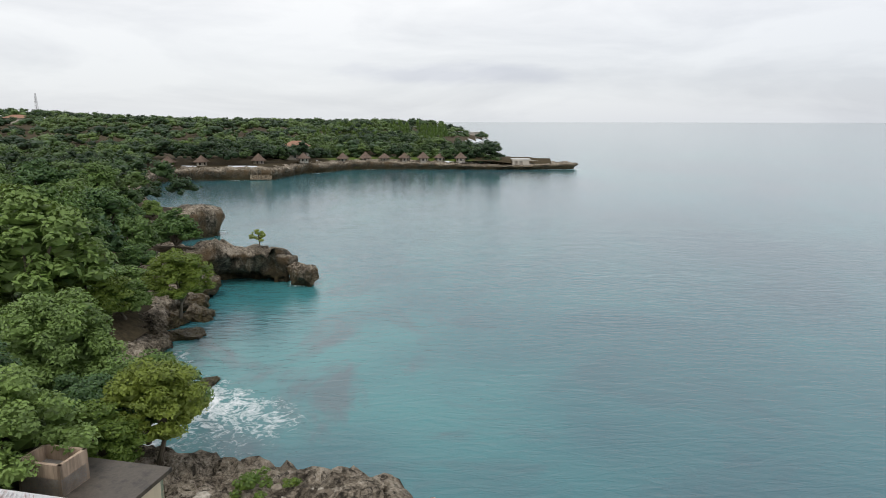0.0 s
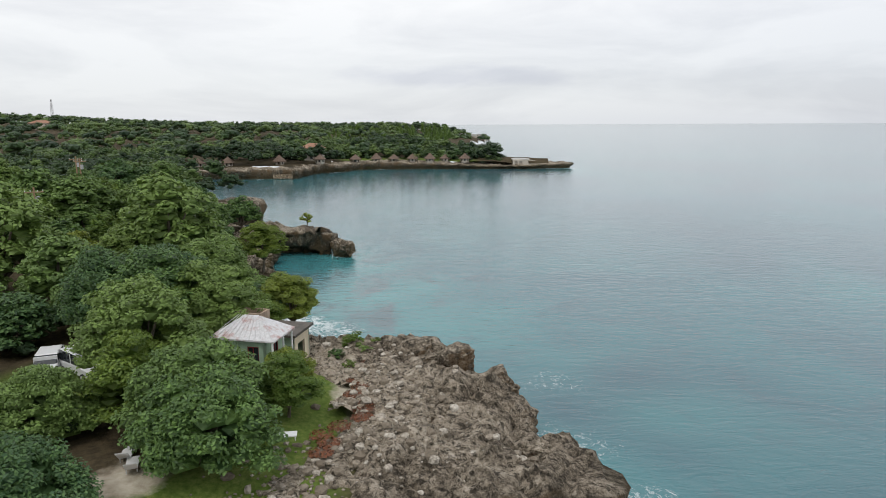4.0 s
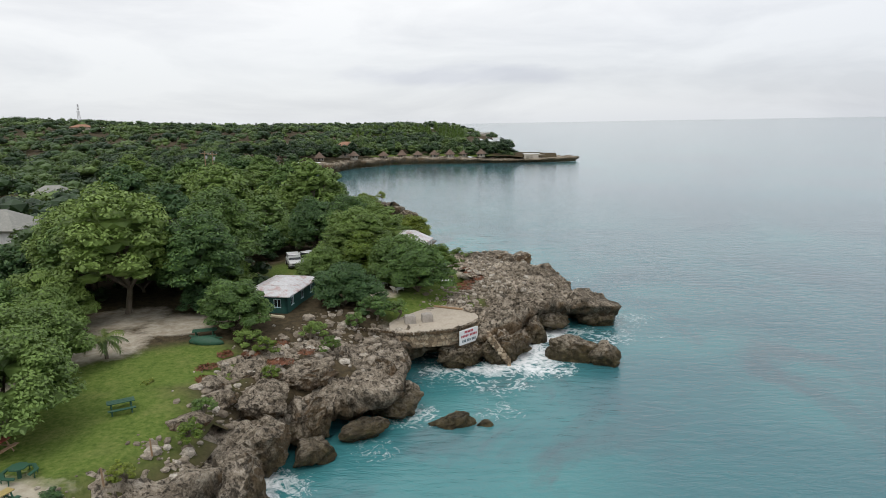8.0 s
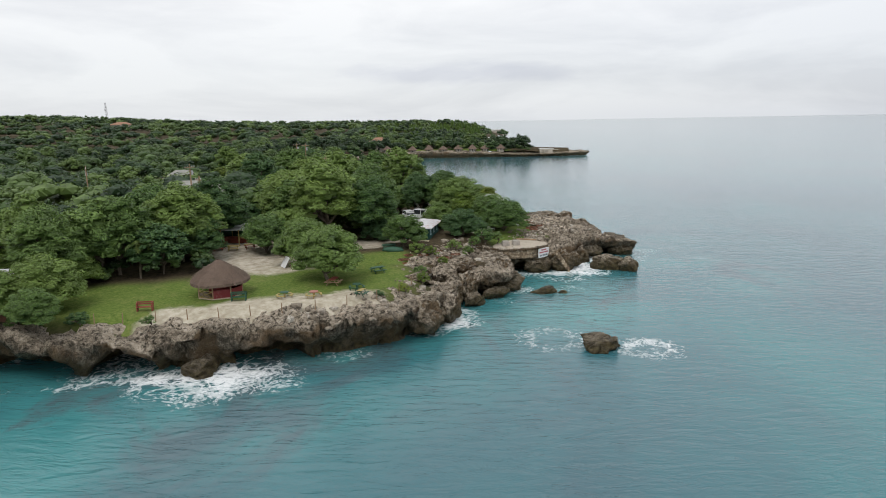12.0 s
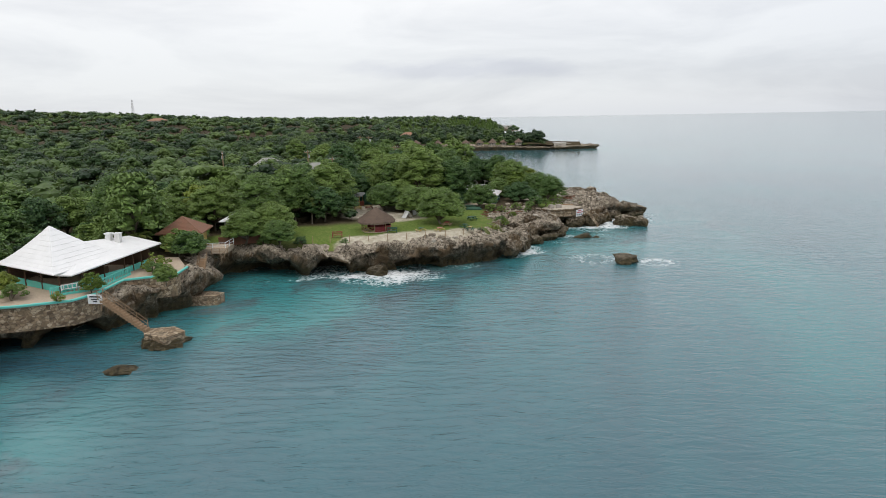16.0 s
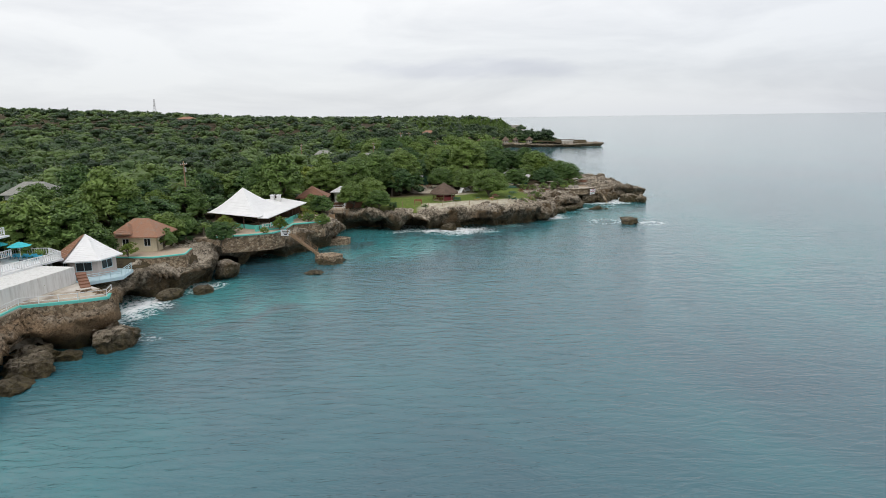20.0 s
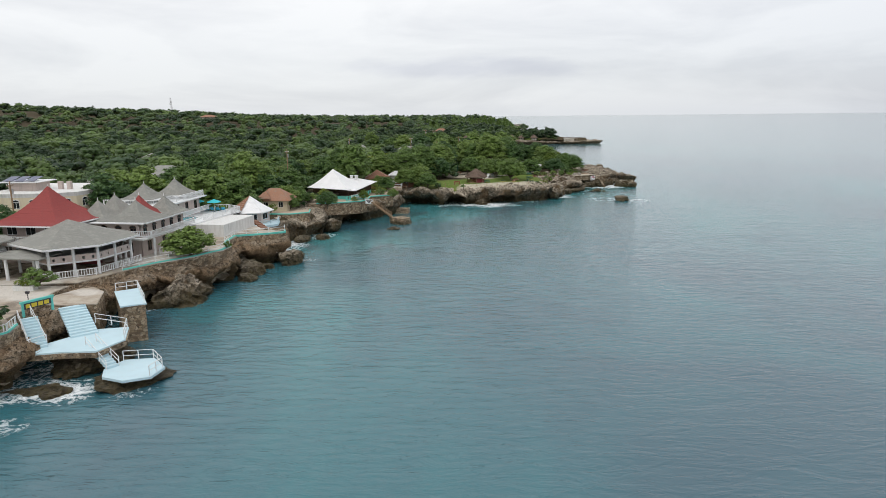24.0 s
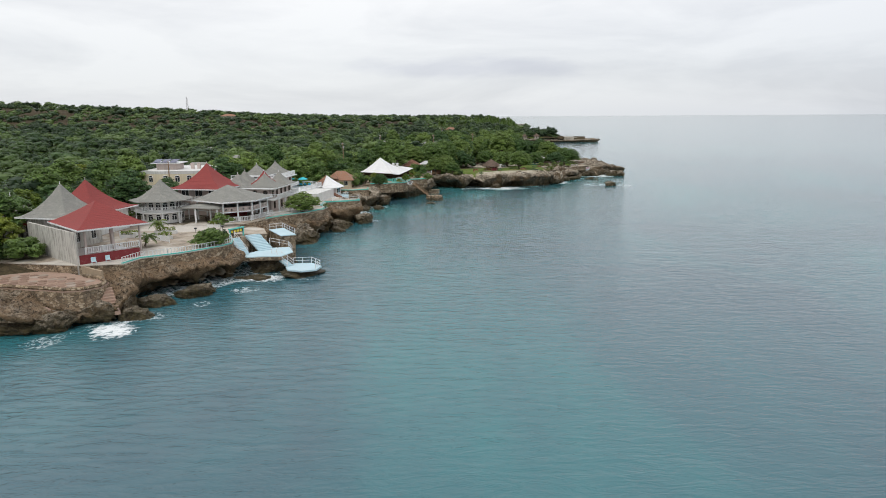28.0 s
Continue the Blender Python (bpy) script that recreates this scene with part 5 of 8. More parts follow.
for x, y in ((-104.2, -104.2), (-100.8, -104.8)):
    um = thing("parasol", "open turquoise canvas parasol on a white pole", "parasol", x, y, 7.45, group="pool parasols")
    part("pole", Bar((0, 0, 0), (0, 0, 2.3), 0.035, 6), WHITE, um)
    c8 = [(1.35 * math.cos(k * math.pi / 4), 1.35 * math.sin(k * math.pi / 4)) for k in range(8)]
    part("canopy", flared_roof(c8, (0, 0, 2.45), 1.9, 1.0, 3, 0.03), CANVAS, um)
    part("base_plate", Bar((0, 0, 0), (0, 0, 0.08), 0.28, 10), DARK_METAL, um)


def lounger(x, y, z, rz, mat, label, group):
    ob = thing("sun_lounger", label, "lounger", x, y, z, rz, group)
    part("seat", Box(-0.32, 0.32, -0.6, 0.75, 0.28, 0.34), mat, ob)
    bm = bmesh.new()
    beam(bm, (0, 0.72, 0.33), (0, 1.25, 0.85), 0.64, 0.06)
    part("backrest", bm, mat, ob)
    for dx in (-0.27, 0.27):
        for dy in (-0.5, 0.65):
            part("leg", Bar((dx, dy, 0), (dx, dy, 0.29), 0.03, 5), mat, ob)
    return ob


CYAN_SEAT = painted("cyan_plastic", (0.05, 0.38, 0.55), 0.5)
for k in range(5):
    lounger(-103.6 + k * 1.0, -102.9 - 0.1 * k, 7.45, 170 + 6 * k, CYAN_SEAT, "blue plastic sun lounger on the pool deck", "pool loungers")

# open-sided restaurant
inn = thing("restaurant", "open two-level restaurant under a broad grey shingle roof", "restaurant")
R = [(-113.6, -143.6), (-106.2, -148.2), (-100.9, -144.6), (-99.4, -137.6), (-103.2, -133.8), (-112.6, -135.0)]
roof = part("roof", flared_roof(R, (-107.8, -139.6, 11.7), 9.25, 1.25, 16), GREY_ROOF, inn)
bm = bmesh.new()
for a, b in zip(R, R[1:] + R[:1]):
    beam(bm, (*a, 9.22), (*b, 9.22), 0.15, 0.24)
part("fascia", bm, WHITE, roof)
I = [(-107.8 + (x + 107.8) * 0.86, -139.6 + (y + 139.6) * 0.86) for x, y in R]
part("floor_slab", Prism(I, 7.0, 7.2), WHITE, inn)
for a, b in zip(I, I[1:] + I[:1]):
    for t in (0.0, 0.5):
        x, y = a[0] + (b[0] - a[0]) * t, a[1] + (b[1] - a[1]) * t
        part("column", Bar((x, y, 5.25), (x, y, 9.2), 0.19, 8), WHITE, inn)
# parapet of the upper floor, pierced by diamonds
DIAMOND = painted("dark_recess", (0.06, 0.06, 0.06))
for a, b in list(zip(I, I[1:] + I[:1]))[:4]:
    av, bv = Vector(a), Vector(b)
    ln = (bv - av).length
    n = max(2, int(ln / 1.1))
    holes = [(ln * (k + 0.5) / n - 0.13, ln * (k + 0.5) / n + 0.13, 7.4, 7.75) for k in range(n)]
    part("parapet", flat_wall(a, b, 7.2, 8.05, 0.12, holes), PALE_WALL, inn)
part("back_wall", flat_wall((-112.2, -135.9), (-104, -134.8), 5.25, 9.2, 0.2), PALE_WALL, inn)
part("counter", Box(-109.5, -105, -138.5, -137.4, 5.25, 6.35), MAROON, inn)
part("awning", flared_roof([(-115.5, -147.0), (-106.6, -148.6), (-106.2, -144.2), (-114.4, -143.2)], (-108.5, -143.6, 8.95), 8.15, 1.0, 5), GREY_ROOF, inn)
for x, y in ((-115.0, -146.6), (-111.6, -147.3), (-107.2, -148.0)):
    part("column", Bar((x, y, 5.25), (x, y, 8.1), 0.2, 8), WHITE, inn)
balustrade([(-107.0, -148.4), (-101.9, -144.7), (-100.3, -139.2), (-99.9, -136.6)], 5.25, "white baluster rail of the dining terrace")
for k, (x, y) in enumerate(((-105.6, -145.4), (-103.4, -143.2), (-102.2, -140.6), (-108.6, -145.2), (-110.8, -144.4))):
    tb = thing("dining_table", "dark wooden dining table under the restaurant roof", "table", x, y, 5.25, 20 * k, "dining tables")
    part("tabletop", Box(-0.55, 0.55, -0.4, 0.4, 0.70, 0.75), WOOD_DARK, tb)
    for dx in (-0.45, 0.45):
        for dy in (-0.32, 0.32):
            part("leg", Box(dx - 0.03, dx + 0.03, dy - 0.03, dy + 0.03, 0, 0.7), WOOD_DARK, tb)

# house with the tall red roof
red = thing("red_roof_house", "house under a tall swept red shingle roof", "house")
storey(red, rect(-119.2, -109.2, -137.6, -128.0, -8), 5.25, 8.2, PALE_WALL, WHITE, 2.6, 1.2, 1.5)
storey(red, rect(-118.6, -109.8, -137.0, -128.6, -8), 8.2, 10.7, PALE_WALL, WHITE, 2.6, 1.6, 1.5)
spire(red, -114.2, -132.8, 6.2, 10.75, 15.5, RED_ROOF, -8, "swept red shingle roof", 2.0)
balustrade([(-120.2, -137.2), (-115.5, -138.8), (-110.0, -138.2)], 8.2)

# many-sided house with arched windows
octo = thing("round_house", "eight-sided white house with arched windows and grey roof", "house")
O8 = [(-119.0 + 3.9 * math.cos(k * math.pi / 4 + 0.39), -144.6 + 3.9 * math.sin(k * math.pi / 4 + 0.39)) for k in range(8)]
storey(octo, O8, 5.25, 7.3, WHITE_WALL, WHITE, 1.4, 0.95, 1.3, 0.5, 0, True)
storey(octo, [(-119.0 + (x + 119) * 0.9, -144.6 + (y + 144.6) * 0.9) for x, y in O8], 7.5, 9.6, WHITE_WALL, WHITE, 1.3, 1.0, 1.5, 0.25, 0, True)
part("balcony", Prism([(-119.0 + (x + 119) * 1.28, -144.6 + (y + 144.6) * 1.28) for x, y in O8], 7.3, 7.5), WHITE, octo)
E8 = [(-119.0 + (x + 119) * 1.5, -144.6 + (y + 144.6) * 1.5) for x, y in O8]
part("roof", flared_roof(E8, (-119.0, -144.6, 13.3), 9.6, 1.8, 18), GREY_ROOF, octo)
balustrade([(-119.0 + (x + 119) * 1.24, -144.6 + (y + 144.6) * 1.24) for x, y in (O8[3:] + O8[:2])], 7.5)
for k in range(8):
    x, y = -119.0 + (O8[k][0] + 119) * 1.2, -144.6 + (O8[k][1] + 144.6) * 1.2
    part("column", Bar((x, y, 5.25), (x, y, 7.3), 0.11, 6), WHITE, octo)

# cream hotel behind
hotel = thing("hotel", "three-storey cream hotel with arched windows and white parapet", "hotel", 0, 0, -1.1)
Hp = [(-136.6, -115.0), (-132, -116.0), (-124.0, -114.8), (-121.6, -113.2), (-120.6, -110.0), (-121.5, -98), (-136.6, -98)]
for z0 in (5.0, 7.6, 10.2):
    storey(hotel, Hp, z0, z0 + 2.6, CREAM_WALL, WHITE, 2.5, 1.1, 1.5, 0.7, 0, True, skip=(4, 5, 6))
part("parapet", Prism(Hp, 12.8, 13.5, 0.02), WHITE_WALL, hotel)
part("string_course", Prism(Hp, 10.12, 10.24, 0.012), WHITE, hotel)
part("string_course", Prism(Hp, 7.52, 7.64, 0.012), WHITE, hotel)
part("roof_room", Box(-134.5, -129.5, -111.5, -107.5, 13.5, 15.0), PALE_WALL, hotel)
part("room_roof", Box(-135.6, -128.6, -112.4, -106.8, 15.0, 15.15), WHITE, hotel)
SOLAR = Mat("solar_glass", 0.15, 0.1, 0.6).color((0.02, 0.03, 0.10)).m
for k in range(3):
    bm = bmesh.new()
    beam(bm, (-134.4 + k * 2.0, -111.8, 15.3), (-134.4 + k * 2.0, -109.2, 15.9), 1.7, 0.06)
    part("solar_panel", bm, SOLAR, hotel)
for k in range(2):
    part("chimney", Box(-127.2 + k * 1.6, -126.5 + k * 1.6, -109, -108.3, 13.5, 14.9), PALE_WALL, hotel)

# low sheds with pale metal roofs between the houses
METAL_WHITE = roofing("pale_metal_roof", (0.62, 0.63, 0.63), (0.40, 0.28, 0.22), 0.35, 0.5)
for x0, x1, y0, y1, h in ((-134, -126.5, -135, -128.5, 2.6), (-140, -132, -146, -139, 2.7), (-136, -129, -124, -119, 2.8)):
    sh = thing("shed", "low shed with a pale metal roof behind the houses", "shed")
    storey(sh, rect(x0, x1, y0, y1), 5.1, 5.1 + h, WHITE_WALL, WHITE, 3.0, 1.0, 1.1)
    part("roof", hip_roof(x0 - 0.6, x1 + 0.6, y0 - 0.6, y1 + 0.6, 5.1 + h + 0.12, 1.0, 3.0), METAL_WHITE, sh)

# open pavilion with the broad red roof
pav = thing("red_pavilion", "open pavilion with a broad red shingle roof on the plaza", "pavilion")
C4 = [(-122.8, -174.4), (-113.8, -182.4), (-107.2, -175.6), (-116.4, -168.0)]
roof = part("roof", flared_roof(C4, (-115.0, -175.0, 13.2), 10.05, 1.25, 16), RED_ROOF, pav)
bm = bmesh.new()
for a, b in zip(C4, C4[1:] + C4[:1]):
    beam(bm, (*a, 10.02), (*b, 10.02), 0.15, 0.2)
part("fascia", bm, WHITE, roof)
for x, y in ((-113.7, -181.0), (-108.6, -175.8), (-111.2, -178.4), (-116.3, -169.4), (-119.0, -171.8)):
    part("column", Bar((x, y, 5.0), (x, y, 10.0), 0.17, 8), PALE_WALL, pav)
part("sea_wall", flat_wall((-126.8, -173.0), (-114.2, -182.6), 3.2, 9.7, 0.3), STAINED_WALL, pav, "tall white wall stained grey by rain")
part("floor", Prism([(-122.0, -174.4), (-113.7, -181.8), (-108.2, -175.7), (-116.2, -169.2)], 5.25, 5.55), WHITE, pav)
part("front_wall", flat_wall((-114.0, -182.3), (-108.4, -176.6), 5.25, 6.5, 0.2), MAROON, pav, "low maroon wall")
balustrade([(-113.6, -181.4), (-108.6, -176.2)], 6.5, "white baluster rail on a low maroon wall")
for k, (x, y) in enumerate(((-112.3, -181.9), (-111.0, -180.6))):
    ch = thing("pool_chair", "pale blue plastic chair against the maroon wall", "chair", x, y, 5.25, 40, "blue chairs")
    part("seat", Box(-0.3, 0.3, -0.3, 0.3, 0.38, 0.44), BLUE, ch)
    part("backrest", Box(-0.3, 0.3, 0.24, 0.3, 0.44, 0.95), BLUE, ch)
    for dx in (-0.26, 0.26):
        for dy in (-0.26, 0.26):
            part("leg", Bar((dx, dy, 0), (dx, dy, 0.38), 0.025, 5), BLUE, ch)

hall = thing("spire_hall", "hall with a tall grey spire and stained white walls", "house")
storey(hall, rect(-127.6, -120.4, -171.8, -164.8, -10), 5.25, 10.2, STAINED_WALL, WHITE, 3.0, 1.1, 1.6)
spire(hall, -124.0, -168.3, 4.6, 10.3, 15.0, GREY_ROOF, -10, "tall grey shingle spire", 1.8)
hall2 = thing("red_spire_hall", "hall under a tall red shingle spire behind the pavilion", "house")
storey(hall2, rect(-131.5, -122.5, -160.2, -151.4, -8), 5.25, 9.2, WHITE_WALL, WHITE, 3.0, 1.2, 1.6)
spire(hall2, -127.2, -155.6, 5.8, 9.3, 14.4, RED_ROOF, -8, "tall red shingle spire", 1.8)
hall3 = thing("grey_spire_house", "small house with a grey spire at the wood's edge", "house")
storey(hall3, rect(-141.0, -134.5, -163.0, -157.0), 5.25, 8.7, STAINED_WALL, WHITE, 3.0, 1.0, 1.4)
spire(hall3, -137.8, -160.0, 4.0, 8.8, 12.3, GREY_ROOF)
part("lean_to", flared_roof(rect(-136, -129.5, -165.5, -159.5), (-131.5, -161.5, 9.6), 8.1, 1.0, 6), RED_ROOF, hall3)

# planters, low walls, lamp post and seats on the plaza
for k, (x, y, w) in enumerate(((-106.5, -151.8, 2.4), (-112.5, -158.5, 3.6), (-117.0, -162.0, 3.0), (-110.5, -163.5, 2.2))):
    pl = thing("planter", "low white concrete planter with green plants", "planter", x, y, 5.25, 12 * k, "plaza planters")
    part("tub", Box(-w / 2, w / 2, -0.5, 0.5, 0, 0.55), WHITE_WALL, pl)
    rg = np.random.default_rng(k)
    v, f = leaf_cloud(rg, np.array([(dx * w, 0, 0.8) for dx in (-0.3, 0, 0.3)]), np.array([0.5, 0.6, 0.5]), 0.8, 40, 0.28)
    o = mesh_object("plants", v, f, LEAF_BRIGHT, False, pl)
for x, y in ((-105.0, -160.0), (-107.5, -158.0), (-103.5, -156.0)):
    sp = thing("speaker_post", "short dark post standing on the plaza", "post", x, y, 5.25, group="plaza posts")
    part("pole", Bar((0, 0, 0), (0, 0, 0.8), 0.05, 6), DARK_METAL, sp)
    part("head", Box(-0.2, 0.2, -0.12, 0.12, 0.7, 0.95), DARK_METAL, sp)
balustrade([(-108.5, -166.5), (-112.5, -163.8), (-119, -161.5)], 5.25, "white baluster rail across the plaza")

# blue bathing platforms and stairs below the plaza
yard("terrace_landing", "small blue landing on a stone base", [(-102.4, -152.8), (-100.6, -148.6), (-97.6, -151.2), (-95.6, -156.4), (-98.6, -157.0), (-101.4, -156.4)], 1.0, 4.85, PLAZA, STONE_WALL)
tower = thing("bathing_tower", "square stone tower with a pale blue top and white rail", "platform")
part("shaft", Prism([(-97.0, -149.6), (-93.4, -155.6), (-91.2, -154.6), (-95.0, -148.2)][::1], -1.5, 4.25, 0.05), STONE_WALL, tower)
part("top", Prism([(-97.2, -149.6), (-93.3, -156.0), (-90.9, -154.7), (-94.9, -147.9)], 4.25, 4.4), BLUE, tower)
railing("platform_railing", "white pipe rail on the bathing tower", [(-97.0, -149.6, 4.4), (-95.0, -148.2, 4.4), (-91.2, -154.5, 4.4)], 1.0, WHITE, 1.6)
mid_pl = thing("bathing_platform", "broad pale blue bathing platform on rough rock", "platform")
MIDP = [(-98.0, -167.2), (-96.8, -163.6), (-94.4, -159.4), (-91.2, -158.6), (-89.6, -162.6), (-90.8, -166.0), (-94.0, -166.2)]
part("platform_body", Prism(MIDP, 2.2, 2.75, 0.03), STONE_WALL, mid_pl)
part("platform_top", Prism([(x * 1.0, y) for x, y in MIDP], 2.75, 2.9), BLUE, mid_pl)
steps("blue_stairs", "broad pale blue steps from the landing to the platform", (-98.0, -157.2, 4.85), (-94.4, -161.4, 2.9), 2.6, 11, BLUE)
railing("platform_railing", "white pipe rail on the bathing platform", [(-94.4, -159.2, 3.6), (-91.3, -158.7, 2.9), (-89.8, -162.4, 2.9)], 1.0, WHITE, 1.5)
railing("platform_railing", "white pipe rail on the bathing platform", [(-98.0, -167.0, 2.9), (-96.9, -163.8, 2.9)], 1.0, WHITE, 1.5)
steps("blue_stairs", "pale blue concrete steps down from the plaza", (-99.2, -162.6, 5.25), (-96.8, -165.2, 2.9), 1.5, 11, BLUE)
railing("stair_railing", "white pipe rail beside the blue steps", [(-99.6, -161.6, 5.25), (-96.6, -164.3, 2.9)], 0.95, WHITE, 1.4)
railing("stair_railing", "white pipe rail beside the blue steps", [(-99.9, -163.2, 5.25), (-97.2, -166.0, 2.9)], 0.95, WHITE, 1.4)
steps("jetty_stairs", "pale blue steps across the gap to the jetty rock", (-92.4, -163.8, 2.85), (-89.3, -166.0, 1.25), 1.1, 9, BLUE)
railing("stair_railing", "white pipe rail of the jetty steps", [(-92.2, -163.3, 2.85), (-89.0, -165.4, 1.2)], 0.95, WHITE, 1.3)
railing("stair_railing", "white pipe rail of the jetty steps", [(-92.7, -164.3, 2.85), (-89.6, -166.6, 1.2)], 0.95, WHITE, 1.3)
jetty = thing("jetty", "round pale blue jetty platform on a lone rock", "platform")
JP = [(-90.0, -166.4), (-89.2, -168.3), (-86.8, -169.2), (-84.6, -168.2), (-84.3, -165.8), (-86.4, -163.4), (-89.2, -163.9)]
part("jetty_top", Prism(JP, 0.95, 1.2), BLUE, jetty)
railing("platform_railing", "white pipe rail round the jetty", [(-89.2, -164.1, 1.2), (-86.4, -163.6, 1.2), (-84.5, -165.9, 1.2), (-84.8, -168.0, 1.2)], 1.0, WHITE, 1.3)
boulder("jetty_rock", "brown limestone rock under the blue jetty", -87.1, -166.3, -0.05, 7.2, 7.0, 2.5, 3.3)
YELLOW_SIGN = painted("yellow_sign_paint", (0.72, 0.55, 0.05), 0.6)
arch = thing("gate_sign", "turquoise gate frame with a yellow and black sign", "sign", -99.6, -160.4, 5.0, 62)
for dx in (-1.5, 1.5):
    part("post", Box(dx - 0.1, dx + 0.1, -0.1, 0.1, 0, 1.5), TURQ, arch)
part("lintel", Box(-1.7, 1.7, -0.14, 0.14, 1.4, 1.62), TURQ, arch)
part("board", Box(-1.38, 1.38, -0.05, 0.05, 0.75, 1.38), DARK_METAL, arch)
for k, (a, b) in enumerate(((-1.35, -0.85), (-0.7, -0.1), (0.05, 0.6), (0.75, 1.3))):
    part("lettering", Box(a * 0.9, b * 0.9, -0.075, -0.05, 0.85, 1.25), YELLOW_SIGN, arch)

# lower stone terrace beside the pavilion
PINK_STONE = roofing("pinkish_flagstones", (0.42, 0.29, 0.22), (0.30, 0.25, 0.21), 0.6, 0.9)
yard("terrace_lower", "uneven flagstone terrace with curved stone parapet", [(-127, -184), (-119, -180.6), (-112.4, -184.2), (-109.2, -185.6), (-107.4, -187.6), (-107.2, -189.8), (-108.6, -191.6), (-111.0, -192.0), (-113.6, -191.4), (-120.0, -190.2), (-127, -189.4)], -0.5, 4.1, PINK_STONE, STONE_WALL)
yard("terrace_step", "low flagstone step above the sea", [(-127, -189.5), (-120.0, -190.3), (-113.8, -191.5), (-111.6, -193.6), (-113, -195.6), (-118, -196.4), (-127, -195.6)], -0.8, 2.3, PINK_STONE, STONE_WALL)
steps("stone_stairs", "rough stone steps down to the water", (-107.6, -188.4, 3.6), (-105.2, -191.4, 1.0), 1.6, 9, PINK_STONE)
part("parapet", cap_line(bmesh.new(), [(-112.4, -184.5, 4.3), (-109.4, -185.9, 4.3), (-107.7, -187.8, 4.3), (-107.5, -189.7, 4.3), (-108.8, -191.3, 4.3), (-111.0, -191.7, 4.3), (-113.6, -191.1, 4.3), (-120, -189.9, 4.3)], 0.28), STONE_WALL, thing("stone_parapet", "low rounded stone parapet of the flagstone terrace", "wall"))

part("wall", flat_wall((-126.8, -173.6), (-109.6, -185.4), 3.0, 5.1, 0.35), plaster("tan_plaster", (0.42, 0.33, 0.23), (0.25, 0.20, 0.15), 0.6), thing("garden_wall", "tan rendered garden wall below the stained pavilion", "wall"))
# single flagstones of the lower terraces
FLAG = [Mat("flagstone", 0.9, 0, 0.2), Mat("pale_flagstone", 0.9, 0, 0.2)]
for fm, lo, hi_ in ((FLAG[0], (0.27, 0.18, 0.135), (0.40, 0.29, 0.225)), (FLAG[1], (0.36, 0.29, 0.235), (0.48, 0.42, 0.355))):
    fm.color(fm.mix(fm.per_object(), fm.mix(fm.noise(2.2, 6, 0.7), tuple(c * 0.6 for c in lo), lo), fm.mix(fm.noise(3.1, 6, 0.7), lo, hi_)))
    fm.bump(fm.noise(8, 5), 0.5, 0.03)
rg = random.Random(44)


def inside_outline(x, y, pts):
    odd = False
    for (x0, y0), (x1, y1) in zip(pts, pts[1:] + pts[:1]):
        if (y0 > y) != (y1 > y) and x < x0 + (y - y0) / (y1 - y0) * (x1 - x0):
            odd = not odd
    return odd


def flagstones(owner, pts, z):
    xs_, ys_ = [p[0] for p in pts], [p[1] for p in pts]
    y = min(ys_)
    row = 0
    while y < max(ys_):
        x = min(xs_) + (row % 2) * 0.6
        while x < max(xs_):
            if inside_outline(x, y, pts) and inside_outline(x + 0.7, y + 0.6, pts) and inside_outline(x - 0.6, y - 0.5, pts) and rg.random() < 0.88:
                n = rg.choice((5, 6, 7))
                a0 = rg.random() * 6.28
                ring = [(x + rg.uniform(0.52, 0.72) * math.cos(a0 + 6.283 * k / n), y + rg.uniform(0.45, 0.62) * math.sin(a0 + 6.283 * k / n)) for k in range(n)]
                part("flagstone", Prism(ring, z, z + rg.uniform(0.03, 0.1)), FLAG[rg.random() < 0.3].m, owner)
            x += 1.25
        y += 1.08
        row += 1


for owner in list(bpy.data.objects):
    if owner.name == "terrace_lower":
        flagstones(owner, [(-124, -184.6), (-119, -182.2), (-112.6, -185.0), (-109.4, -186.3), (-107.9, -188.2), (-108.8, -191.0), (-111, -191.3), (-120, -189.6), (-124, -189)], 4.1)
    elif owner.name == "terrace_step":
        flagstones(owner, [(-124, -189.9), (-120, -190.7), (-114, -191.9), (-112.3, -193.6), (-113.4, -195.1), (-118, -195.8), (-124, -195)], 2.3)
for kind, x, y, s in ((TALL_THIN[0], -140.5, -113, 1.35), (TALL_THIN[1], -144, -119, 1.25), (SEAGRAPE_THIN[0], -138.5, -120.5, 1.1), (TALL_THIN[2], -150, -124, 1.3), (BRIGHT_THIN[0], -153, -112, 1.4), (TALL_THIN[3], -147, -136, 1.2), (BRIGHT_THIN[1], -145, -146, 1.1), (TALL_THIN[1], -119, -108, 1.2), (TALL_THIN[2], -116.5, -100, 1.3), (SEAGRAPE_THIN[1], -124.5, -124, 0.9)):
    plant(kind, "tree", "broad green tree between the resort houses", x, y, 5.0, s, x + y, sz=1.0)

